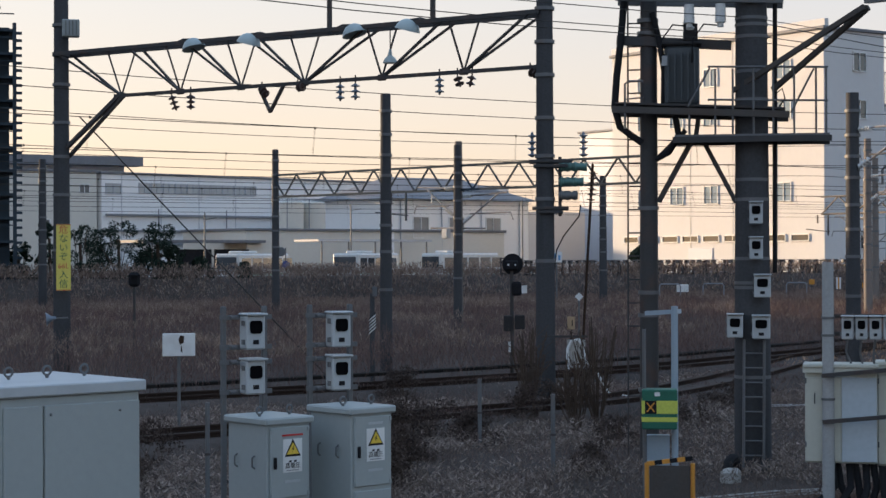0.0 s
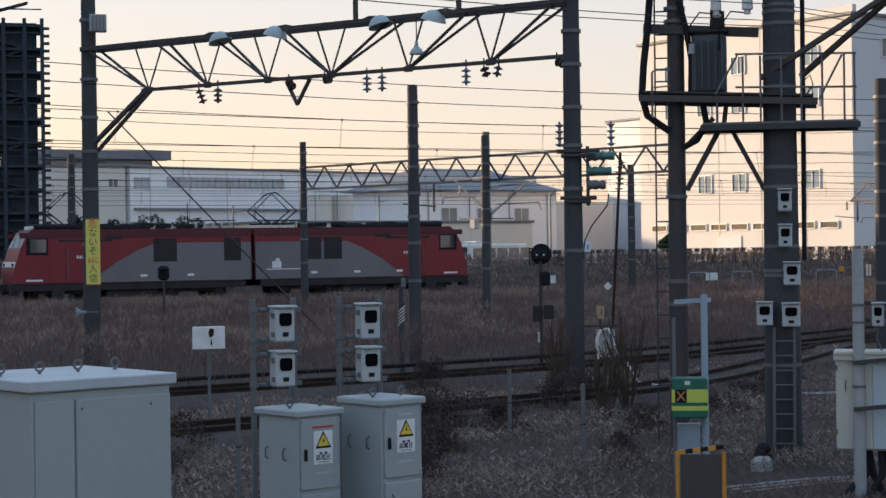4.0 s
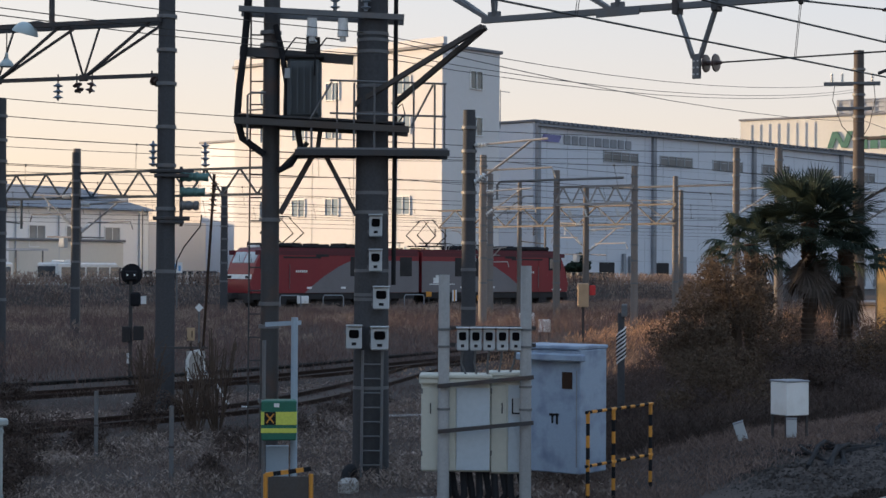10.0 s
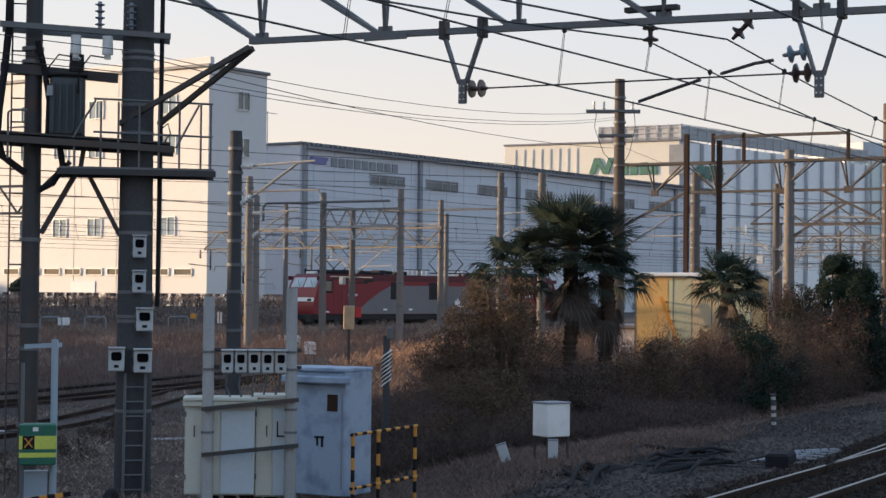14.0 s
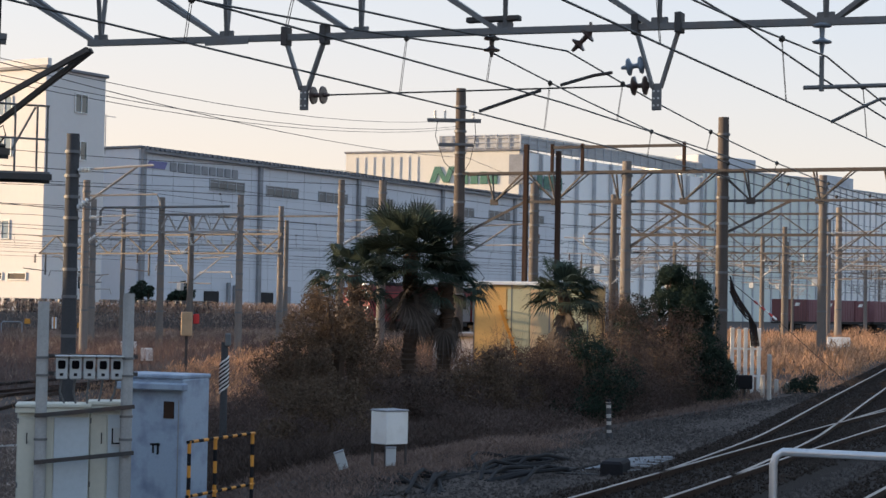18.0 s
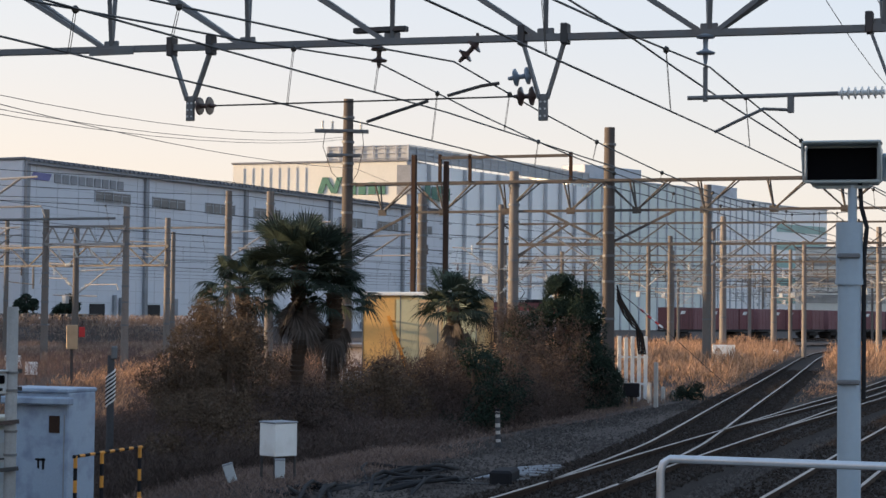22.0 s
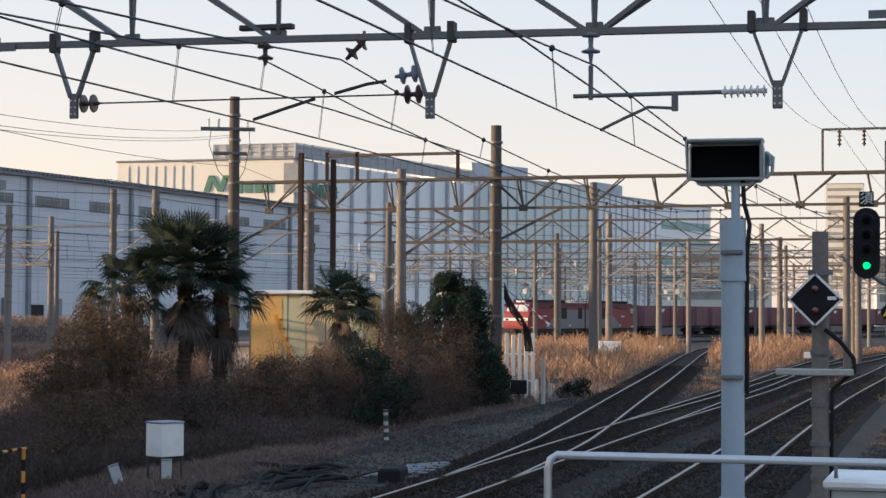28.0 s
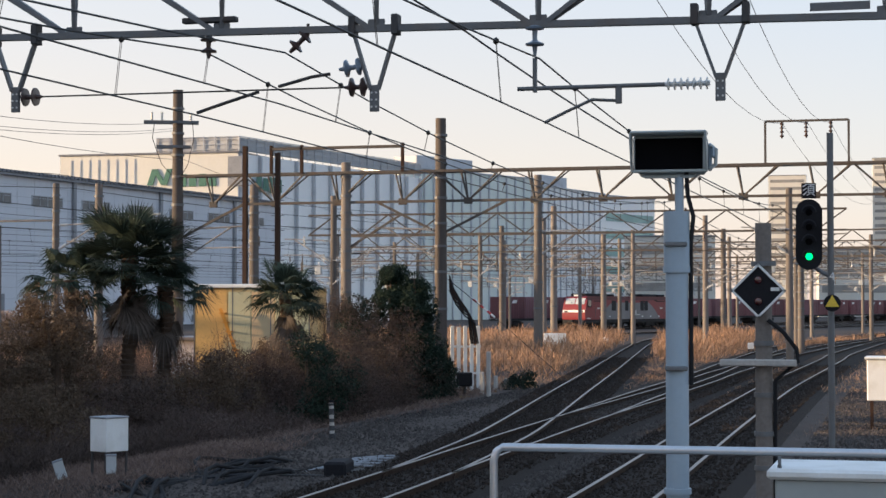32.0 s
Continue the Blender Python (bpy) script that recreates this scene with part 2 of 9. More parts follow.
SOIL = material("dry_soil", (0.078, 0.063, 0.055), 0.95, grain=0.6, vary=0.35, stain=0.7, stain_col=(0.042, 0.035, 0.032), bump=0.6, bump_scale=6)
BALLAST = material("brown_ballast", (0.026, 0.0205, 0.0175), 0.95, grain=3.0, vary=0.6, stain=0.5, stain_col=(0.020, 0.016, 0.015), bump=1.0, bump_scale=18)
STONES = material("ballast_stones", (0.068, 0.060, 0.056), 0.95, grain=2.0, vary=0.3, stain=0.4, bump=0.2, island=True)
STONES_DARK = material("oily_ballast_stones", (0.034, 0.027, 0.023), 0.95, grain=2.0, vary=0.3, stain=0.4, bump=0.2, island=True)
SLEEPER = material("sleeper_concrete", (0.020, 0.017, 0.015), 0.9, grain=3, stain=0.6, by_object=0.2)
# Dry straw with the low sun's brightness and orange put into its colour.
STRAW_LIT = leaf_material("sunlit_dry_straw", (0.40, 0.245, 0.155), 0.55)
STRAW_DARK = leaf_material("dead_weeds", (0.160, 0.108, 0.096), 0.35)
LITTER = leaf_material("dead_leaf_litter", (0.33, 0.265, 0.225), 0.5)
WITHERED = leaf_material("withered_leaves", (0.112, 0.081, 0.068), 0.5)
REED = leaf_material("dull_reeds", (0.20, 0.142, 0.118), 0.35)
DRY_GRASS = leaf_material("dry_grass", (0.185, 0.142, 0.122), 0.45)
BUSH = leaf_material("dark_bush_leaves", (0.082, 0.061, 0.052), 0.5)
TWIG = leaf_material("brown_twigs", (0.108, 0.079, 0.070), 0.35)
SEED_HEAD = leaf_material("seed_heads", (0.31, 0.235, 0.19), 0.35)
VINE = leaf_material("brown_vine_leaves", (0.116, 0.084, 0.060), 0.4)
EVERGREEN = leaf_material("evergreen_leaves", (0.026, 0.041, 0.030), 0.5, 0.15)
PALM_GREEN = leaf_material("palm_leaves", (0.043, 0.060, 0.046), 0.4, 0.15)
PALM_DEAD = leaf_material("dead_palm_leaves", (0.095, 0.080, 0.070), 0.4, 0.15)
BARK = material("bark", (0.09, 0.065, 0.05), 0.95, grain=5, vary=0.3, stain=0.5, streak=True, bump=0.6)
SHED_YELLOW = material("faded_yellow_panel", (0.60, 0.36, 0.12), 0.6, grain=2.2, vary=0.15, stain=1.0, stain_col=(0.27, 0.34, 0.25), streak=True)
SHED_GREEN = material("faded_green_panel", (0.46, 0.47, 0.31), 0.6, grain=2.0, vary=0.15, stain=0.8, stain_col=(0.54, 0.41, 0.23), streak=True)
SHED_PEACH = material("faded_peach_panel", (0.62, 0.40, 0.23), 0.6, grain=2.0, vary=0.15, stain=0.7, stain_col=(0.55, 0.45, 0.26), streak=True)
CONTAINER_RED = material("container_maroon", (0.17, 0.062, 0.070), 0.6, grain=1.5, vary=0.15, stain=0.4, by_object=0.3)
CONTAINER_PINK = material("container_dull_pink", (0.20, 0.10, 0.11), 0.6, grain=1.5, stain=0.4, by_object=0.2)
GREEN_LIGHT = glow("green_signal_light", (0.0, 0.75, 0.13), 1.2)
BUS_WHITE = material("bus_white", (0.62, 0.62, 0.60), 0.4, grain=1, stain=0.2, bump=0)
SCREEN = material("dark_screen", (0.002, 0.002, 0.003), 0.9, bump=0)
SIGN_YELLOW = material("sign_yellow", (0.72, 0.62, 0.13), 0.5, grain=3, vary=0.06, stain=0.3, bump=0)
SIGN_GREEN = material("sign_green", (0.04, 0.13, 0.07), 0.5, bump=0)
SIGN_RED = material("sign_red", (0.55, 0.09, 0.05), 0.5, bump=0)
TEAL_STEEL = material("teal_steel", (0.10, 0.20, 0.18), 0.5, 0.3, grain=5, stain=0.3)


# ---- mesh building ----
class Shape:
    """Vertices and faces, put together piece by piece."""

    def __init__(self):
        self.v, self.f = [], []

    def add(self, verts, faces):
        o = len(self.v)
        self.v.extend(tuple(p) for p in verts)
        self.f.extend([tuple(i + o for i in f) for f in faces])
        return self

    def box(self, c, s, rz=0.0, bevel=0.0, m=None):
        hx, hy, hz = s[0] / 2, s[1] / 2, s[2] / 2
        b = min(bevel, hx * 0.9, hy * 0.9, hz * 0.9)
        vs, fs = [], []
        if b <= 0:
            vs = [(x, y, z) for x in (-hx, hx) for y in (-hy, hy) for z in (-hz, hz)]
            fs = [(0, 1, 3, 2), (4, 6, 7, 5), (0, 4, 5, 1), (2, 3, 7, 6), (0, 2, 6, 4), (1, 5, 7, 3)]
        else:
            k = {}
            for sx in (-1, 1):
                for sy in (-1, 1):
                    for sz in (-1, 1):
                        k[sx, sy, sz] = len(vs)
                        vs += [(sx * hx, sy * (hy - b), sz * (hz - b)), (sx * (hx - b), sy * hy, sz * (hz - b)), (sx * (hx - b), sy * (hy - b), sz * hz)]
            for a in (-1, 1):
                for ax in range(3):
                    ring = []
                    for p, q in ((-1, -1), (1, -1), (1, 1), (-1, 1)):
                        key = [0, 0, 0]
                        key[ax], key[(ax + 1) % 3], key[(ax + 2) % 3] = a, p, q
                        ring.append(k[tuple(key)] + ax)
                    fs.append(tuple(ring if a > 0 else ring[::-1]))
            for ax in range(3):
                for p in (-1, 1):
                    for q in (-1, 1):
                        e = []
                        for a in (-1, 1):
                            key = [0, 0, 0]
                            key[ax], key[(ax + 1) % 3], key[(ax + 2) % 3] = a, p, q
                            e.append(k[tuple(key)])
                        i, j = (ax + 1) % 3, (ax + 2) % 3
                        quad = (e[0] + i, e[1] + i, e[1] + j, e[0] + j)
                        fs.append(quad if p * q < 0 else quad[::-1])
            for (sx, sy, sz), i in k.items():
                fs.append((i, i + 1, i + 2) if sx * sy * sz > 0 else (i, i + 2, i + 1))
        t = Matrix.Translation(c) @ Matrix.Rotation(radians(rz), 4, "Z")
        if m is not None:
            t = m @ t
        return self.add([t @ Vector(p) for p in vs], fs)

    def cyl(self, p0, p1, r0, r1=None, n=12, caps=True):
        p0, p1 = Vector(p0), Vector(p1)
        r1 = r0 if r1 is None else r1
        d = (p1 - p0).normalized()
        a = d.orthogonal().normalized()
        b = d.cross(a)
        vs = []
        for p, r in ((p0, r0), (p1, r1)):
            for i in range(n):
                w = 2 * math.pi * i / n
                vs.append(p + (a * math.cos(w) + b * math.sin(w)) * r)
        fs = [(i, (i + 1) % n, n + (i + 1) % n, n + i) for i in range(n)]
        if caps:
            fs += [tuple(range(n))[::-1], tuple(range(n, 2 * n))]
        return self.add(vs, fs)

    def tube(self, pts, r, n=6):
        pts = [Vector(p) for p in pts]
        vs, fs = [], []
        a = None
        for i, p in enumerate(pts):
            d = (pts[min(i + 1, len(pts) - 1)] - pts[max(i - 1, 0)]).normalized()
            a = d.orthogonal().normalized() if a is None else (a - d * a.dot(d)).normalized()
            b = d.cross(a)
            vs += [p + (a * math.cos(2 * math.pi * k / n) + b * math.sin(2 * math.pi * k / n)) * r for k in range(n)]
        for i in range(len(pts) - 1):
            fs += [(i * n + k, i * n + (k + 1) % n, (i + 1) * n + (k + 1) % n, (i + 1) * n + k) for k in range(n)]
        fs += [tuple(range(n))[::-1], tuple(range((len(pts) - 1) * n, len(pts) * n))]
        return self.add(vs, fs)

    def bar(self, p0, p1, w, h=None):
        """A rectangular bar between two points."""
        p0, p1 = Vector(p0), Vector(p1)
        h = h or w
        d = (p1 - p0).normalized()
        side = d.cross(Vector((0, 0, 1)))
        side = side.normalized() if side.length > 1e-4 else Vector((1, 0, 0))
        up = side.cross(d)
        vs = [p + side * sx * w / 2 + up * sz * h / 2 for p in (p0, p1) for sx, sz in ((-1, -1), (1, -1), (1, 1), (-1, 1))]
        return self.add(vs, [(0, 1, 2, 3)[::-1], (4, 5, 6, 7), (0, 1, 5, 4), (1, 2, 6, 5), (2, 3, 7, 6), (3, 0, 4, 7)])

    def lathe(self, base, axis, profile, n=14):
        """Rings of (distance along the axis, radius)."""
        base, d = Vector(base), Vector(axis).normalized()
        a = d.orthogonal().normalized()
        b = d.cross(a)
        vs, fs = [], []
        for z, r in profile:
            vs += [base + d * z + (a * math.cos(2 * math.pi * k / n) + b * math.sin(2 * math.pi * k / n)) * r for k in range(n)]
        for i in range(len(profile) - 1):
            fs += [(i * n + k, i * n + (k + 1) % n, (i + 1) * n + (k + 1) % n, (i + 1) * n + k) for k in range(n)]
        fs += [tuple(range(n))[::-1], tuple(range((len(profile) - 1) * n, len(profile) * n))]
        return self.add(vs, fs)

    def prism(self, poly, y0, y1):
        """A polygon in x and z, drawn out from y0 to y1."""
        n = len(poly)
        vs = [(x, y0, z) for x, z in poly] + [(x, y1, z) for x, z in poly]
        fs = [tuple(range(n)), tuple(range(n, 2 * n))[::-1]] + [(i, n + i, n + (i + 1) % n, (i + 1) % n) for i in range(n)]
        return self.add(vs, fs)

    def mesh(self, name, mat, smooth=True):
        me = bpy.data.meshes.new(name)
        me.from_pydata(self.v, [], self.f)
        if smooth:
            me.shade_smooth()
            me.set_sharp_from_angle(angle=radians(35))
        me.materials.append(mat)
        return me


def part(name, shape, mat, parent=None, label="", at=None):
    ob = new(name, shape if isinstance(shape, bpy.types.Mesh) else shape.mesh(name, mat))
    ob.parent = parent
    if at is not None:
        ob.location = at
    return tagged(ob, label)


def thing(name, x, y, z, rz=0.0, label="", category="", group="", kind=""):
    ob = new(name)
    ob.empty_display_size = 0.3
    ob.matrix_basis = pose(x, y, z, 0, 0, rz)
    return tagged(ob, label, category, group, kind)


def rng(seed):
    return np.random.default_rng(seed)


def tri_cloud(name, verts, mat, quads=True):
    """Many loose blades or leaves as one mesh: verts is (count, 3 or 4, 3)."""
    n, k = verts.shape[:2]
    me = bpy.data.meshes.new(name)
    me.vertices.add(n * k)
    me.vertices.foreach_set("co", verts.reshape(-1).astype(np.float32))
    me.loops.add(n * k)
    me.loops.foreach_set("vertex_index", np.arange(n * k, dtype=np.int32))
    me.polygons.add(n)
    me.polygons.foreach_set("loop_start", np.arange(0, n * k, k, dtype=np.int32))
    me.update(calc_edges=True)
    me.materials.append(mat)
    return me


# ---- ground ----
def smooth_step(a, b, v):
    v = min(1.0, max(0.0, (v - a) / (b - a)))
    return v * v * (3 - 2 * v)


def ground_z(x, y):
    """The yard lies a little under rail height, with a dip beside the near tracks."""
    f = smooth_step(20.0, 27.0, x)
    dip = smooth_step(8.5 + 3.5 * f, 12.5 + 4.5 * f, y) * (1 - smooth_step(38, 58, y)) * (1 - smooth_step(45, 75, x))
    return -0.22 - 0.58 * dip


def build_ground():
    sh = Shape()
    xs = [-900, -400, -150, -60] + [float(v) for v in range(-30, 131, 2)] + [145, 170, 210, 280, 400, 700, 1300, 2500, 4500]
    ys = [-900, -300, -100, -40, -20, -10, -5, -2, 0] + [float(v) for v in range(1, 100, 2)] + [110, 130, 160, 220, 320, 500, 900, 1800, 3600]
    vs = [(x, y, ground_z(x, y) + (0.05 * noise.noise((x * 0.3, y * 0.3, 0)) if abs(x) < 140 and 9 < y < 110 else 0)) for x in xs for y in ys]
    m = len(ys)
    fs = [(i * m + j, (i + 1) * m + j, (i + 1) * m + j + 1, i * m + j + 1) for i in range(len(xs) - 1) for j in range(m - 1)]
    sh.add(vs, fs)
    tagged(part("ground", sh, SOIL), "bare brown soil of the rail yard under dead weeds", "ground", kind="structure")


build_ground()


# ---- tracks ----
def resample(pts, step):
    """A smooth line through the given points, at even steps."""
    pts = [Vector((*p, 0)) if len(p) == 2 else Vector(p) for p in pts]
    fine = []
    for i in range(len(pts) - 1):
        a, b, c, d = pts[max(i - 1, 0)], pts[i], pts[i + 1], pts[min(i + 2, len(pts) - 1)]
        for k in range(12):
            t = k / 12
            fine.append(0.5 * ((2 * b) + (c - a) * t + (2 * a - 5 * b + 4 * c - d) * t * t + (3 * b - a - 3 * c + d) * t ** 3))
    fine.append(pts[-1])
    out, left = [fine[0]], step
    for a, b in zip(fine, fine[1:]):
        seg = (b - a).length
        while seg >= left > 0:
            a = a + (b - a).normalized() * left
            seg -= left
            left = step
            out.append(a.copy())
        left -= seg
    return out


def side_of(pts, i):
    d = (pts[min(i + 1, len(pts) - 1)] - pts[max(i - 1, 0)]).normalized()
    return Vector((-d.y, d.x, 0))


def sweep(shape, pts, offset, profile):
    """A profile of (across, up) drawn along a line, moved to one side."""
    n = len(profile)
    vs, fs = [], []
    for i, p in enumerate(pts):
        s = side_of(pts, i)
        vs += [p + s * (offset + a) + Vector((0, 0, u)) for a, u in profile]
    for i in range(len(pts) - 1):
        fs += [(i * n + k, (i + 1) * n + k, (i + 1) * n + (k + 1) % n, i * n + (k + 1) % n) for k in range(n)]
    fs += [tuple(range(n)), tuple(range((len(pts) - 1) * n, len(pts) * n))[::-1]]
    return shape.add(vs, fs)


RAIL_PROFILE = [(-0.064, -0.153), (-0.064, -0.14), (-0.012, -0.125), (-0.010, -0.05), (-0.033, -0.035), (-0.033, -0.004),
                (0.033, -0.004), (0.033, -0.035), (0.010, -0.05), (0.012, -0.125), (0.064, -0.14), (0.064, -0.153)]
SLEEPER_MESH = Shape().box((0, 0, -0.075), (0.24, 2.0, 0.15), bevel=0.02).mesh("sleeper", SLEEPER)


def track(name, pts, z=0.0, sleepers_from=None, sleepers_to=None, bed=True, used=True, label="rusty steel rails with bright running tops on brown ballast"):
    line = resample(pts, 1.0)
    for p in line:
        p.z = z
    root = thing(name, 0, 0, 0, label=label, category="railway track", kind="structure")
    for off in (-0.5335, 0.5335):
        rail = part("rail", sweep(Shape(), line, off, RAIL_PROFILE), RAIL_SIDE, root)
        part("running_surface", sweep(Shape(), line, off, [(-0.03, -0.006), (-0.03, 0.0), (0.03, 0.0), (0.03, -0.006)]), RAIL_TOP if used else RAIL_SIDE, rail, "bright worn rail top" if used else "dull rusted rail top")
    if bed:
        lift = -0.085 - 0.006 * (int(name[-1]) % 4)   # each bed a touch lower than the last, where they meet
        prof = [(-1.9, -0.42), (-1.25, lift - 0.03), (-0.62, lift - 0.01), (0.62, lift - 0.01), (1.25, lift - 0.03), (1.9, -0.42)]
        part("ballast_bed", sweep(Shape(), line, 0, prof), BALLAST if used else SOIL, root)
    if sleepers_to:
        for p, i in [(p, i) for i, p in enumerate(resample(pts, 0.65)) if sleepers_from < p.x < sleepers_to]:
            s = new("sleeper", SLEEPER_MESH)
            k = min(range(len(line)), key=lambda j: (line[j] - p).length_squared)
            d = side_of(line, k)
            s.matrix_basis = pose(p.x, p.y, z - 0.135, 0, 0, math.degrees(math.atan2(-d.x, d.y)))
            s.parent = root
    return line


LINE_1 = [(-30, 3.6), (0, 3.7), (23, 3.86), (38, 4.12), (52, 4.27), (60, 4.27), (70, 4.17), (85, 4.02), (101, 3.85), (140, 1.8), (200, -5), (300, -24)]
LINE_2 = [(-30, 6.8), (0, 6.9), (25, 7.25), (40, 7.36), (50, 7.2), (60, 7.1), (72, 7.1), (100, 6.4), (140, 3.6), (200, -3.5), (300, -22)]
LINE_3 = [(26, 7.25), (33, 7.72), (38, 8.23), (52, 9.9), (70, 12.0), (90, 14.4), (120, 17.9), (140, 19.3), (180, 19.0), (300, 6.0)]
LINE_4 = [(41, 7.37), (52, 7.55), (66, 7.62), (85, 8.02), (114, 8.15), (140, 6.8), (180, 2.0), (300, -18)]
OLD_LINE = [(-20, 36.0), (10, 33.3), (22, 32.2), (29, 31.7), (36, 31.9), (45.5, 33.6), (70, 38.0), (110, 43)]
OLD_BRANCH = [(-15, 27.2), (12, 25.9), (22, 25.4), (28, 25.6), (34, 27.7), (40, 30.5), (45.5, 33.0), (52, 34.6)]
YARD = Vector((math.cos(radians(-15.5)), math.sin(radians(-15.5)), 0))
YARD_SIDE = Vector((-YARD.y, YARD.x, 0))
LOCO_START = Vector((64.7, 73.6, 0))


def yard_line(offset, s0, s1):
    return [tuple(LOCO_START + YARD_SIDE * offset + YARD * s)[:2] for s in (s0, (s0 + s1) / 2, s1)]


# ---- overhead line gear ----
def sag(p0, p1, drop, n=10):
    p0, p1 = Vector(p0), Vector(p1)
    return [p0.lerp(p1, i / n) - Vector((0, 0, drop * 4 * (i / n) * (1 - i / n))) for i in range(n + 1)]


def truss_beam(parent, p0, p1, z_low, z_up, panels, half=0.32, chord=0.11, brace=0.065, mat=STEEL_DARK, start_low=1.0):
    """A three-chord truss: two chords above, one below, and paired braces."""
    p0, p1 = Vector((*p0, 0)), Vector((*p1, 0))
    d = (p1 - p0).normalized()
    s = Vector((-d.y, d.x, 0)) * half
    up, low = Vector((0, 0, z_up)), Vector((0, 0, z_low))
    length = (p1 - p0).length
    part("lower_chord", Shape().bar(p0 + d * start_low + low, p1 - d * start_low + low, chord * 1.1, chord), mat, parent)
    for sg in (-1, 1):
        part("upper_chord", Shape().bar(p0 + s * sg + up, p1 + s * sg + up, chord, chord), mat, parent)
    step = length / panels
    for i in range(panels):
        node = p0 + d * (step * (i + 0.5)) + low
        for sg in (-1, 1):
            part("brace", Shape().bar(node, p0 + d * (step * (i + 0.42)) + s * sg + up, brace, brace), mat, parent)
            part("brace", Shape().bar(node, p0 + d * (step * (i + 1)) + s * sg + up, brace * 1.2, brace), mat, parent)
            part("brace", Shape().bar(node, p0 + d * (step * (i + 0.02)) + s * sg + up, brace * 1.2, brace), mat, parent) if i % 3 == 1 else None
        part("gusset_plate", Shape().box(node, (0.05, 0.30, 0.22), rz=math.degrees(math.atan2(d.y, d.x)) + 90, bevel=0.01), mat, parent)


def concrete_pole(x, y, top, r=0.18, z=None, mat=CONCRETE, label="round grey concrete catenary pole with steel bands", group="catenary poles", bands=(), lean=0.0):
    z = ground_z(x, y) - 0.3 if z is None else z
    root = thing("catenary_pole", x, y, z, 0, label, "utility pole", group)
    h = top - z
    part("shaft", Shape().cyl((0, 0, 0), (lean * h, 0, h), r * 1.12, r * 0.88, 18), mat, root)
    for b in bands or (h * 0.33, h * 0.46, h * 0.55, h * 0.63, h * 0.72, h * 0.79, h * 0.86, h * 0.94):
        part("steel_band", Shape().cyl((lean * b, 0, b - 0.04), (lean * b, 0, b + 0.04), r * 1.12, n=18), STEEL, root)
    return root


def disc_insulator(parent, p0, direction, discs=2, r=0.125, mat=PORCELAIN_BROWN, pitch=0.14):
    prof = []
    for i in range(discs):
        o = i * pitch
        prof += [(o, 0.03), (o + 0.02, 0.045), (o + 0.05, r), (o + 0.07, r * 0.95), (o + 0.075, 0.035)]
    prof += [(discs * pitch, 0.02)]
    part("insulator", Shape().lathe(p0, direction, prof), mat, parent)


def post_insulator(parent, p0, direction, sheds=4, r=0.07, length=0.35, mat=PORCELAIN):
    prof = [(0, 0.03)]
    for i in range(sheds):
        o = length * (i + 0.5) / sheds
        prof += [(o - 0.02, 0.03), (o, r), (o + 0.012, r), (o + 0.02, 0.03)]
    part("insulator", Shape().lathe(p0, direction, prof + [(length, 0.03)]), mat, parent)


def v_hanger(parent, x, y, z_top, z_bot, width=0.85):
    """Two steel straps that meet in a drop plate under a beam."""
    for sg in (-1, 1):
        part("hanger_strap", Shape().bar((x, y + sg * width / 2, z_top), (x, y + sg * 0.05, z_bot + 0.28), 0.09, 0.035), STEEL, parent)
        part("clamp", Shape().box((x, y + sg * width / 2, z_top + 0.06), (0.18, 0.09, 0.26), bevel=0.01), STEEL_DARK, parent)
    part("drop_plate", Shape().box((x, y, z_bot + 0.17), (0.05, 0.12, 0.34), bevel=0.008), STEEL, parent)
    for k in range(3):
        for sg in (-1, 1):
            part("bolt", Shape().cyl((x - 0.035, y + sg * 0.03, z_bot + 0.06 + k * 0.09), (x + 0.035, y + sg * 0.03, z_bot + 0.06 + k * 0.09), 0.014, n=6), PORCELAIN, parent)


def overhead_wire(name, contact, messenger, spacing=4.6, label="contact wire hung by droppers from a messenger wire", sagging=0.25, thick=0.012):
    """contact and messenger: lists of points, a support each."""
    root = thing(name, 0, 0, 0, label=label, category="overhead wire", group="overhead wires")
    if contact:
        c = [p for a, b in zip(contact, contact[1:]) for p in sag(a, b, 0.03, 6)]
        part("contact_wire", Shape().tube(c, 0.011, 5), WIRE, root)
    if messenger:
        m = [p for a, b in zip(messenger, messenger[1:]) for p in sag(a, b, sagging, 10)]
        part("messenger_wire", Shape().tube(m, thick, 5), WIRE, root)
    if contact and messenger:
        for (a, b), (c0, c1) in zip(zip(messenger, messenger[1:]), zip(contact, contact[1:])):
            n = max(2, round((Vector(b) - Vector(a)).length / spacing))
            up, low = sag(a, b, sagging, 2 * n), sag(c0, c1, 0.03, 2 * n)
            for u, w in zip(up[1::2], low[1::2]):
                if u.z - w.z > 0.1:
                    dr = part("dropper", Shape().tube([u + Vector((0.02, 0, 0)), w + Vector((0.02, 0, 0))], 0.004, 4).tube([u - Vector((0.02, 0, 0)), w - Vector((0.02, 0, 0))], 0.004, 4), WIRE, root)
                    part("clamp", Shape().lathe(u - Vector((0, 0, 0.04)), (0, 0, 1), [(0, 0.01), (0.02, 0.035), (0.06, 0.035), (0.08, 0.01)], 8), WIRE, dr)
    return root


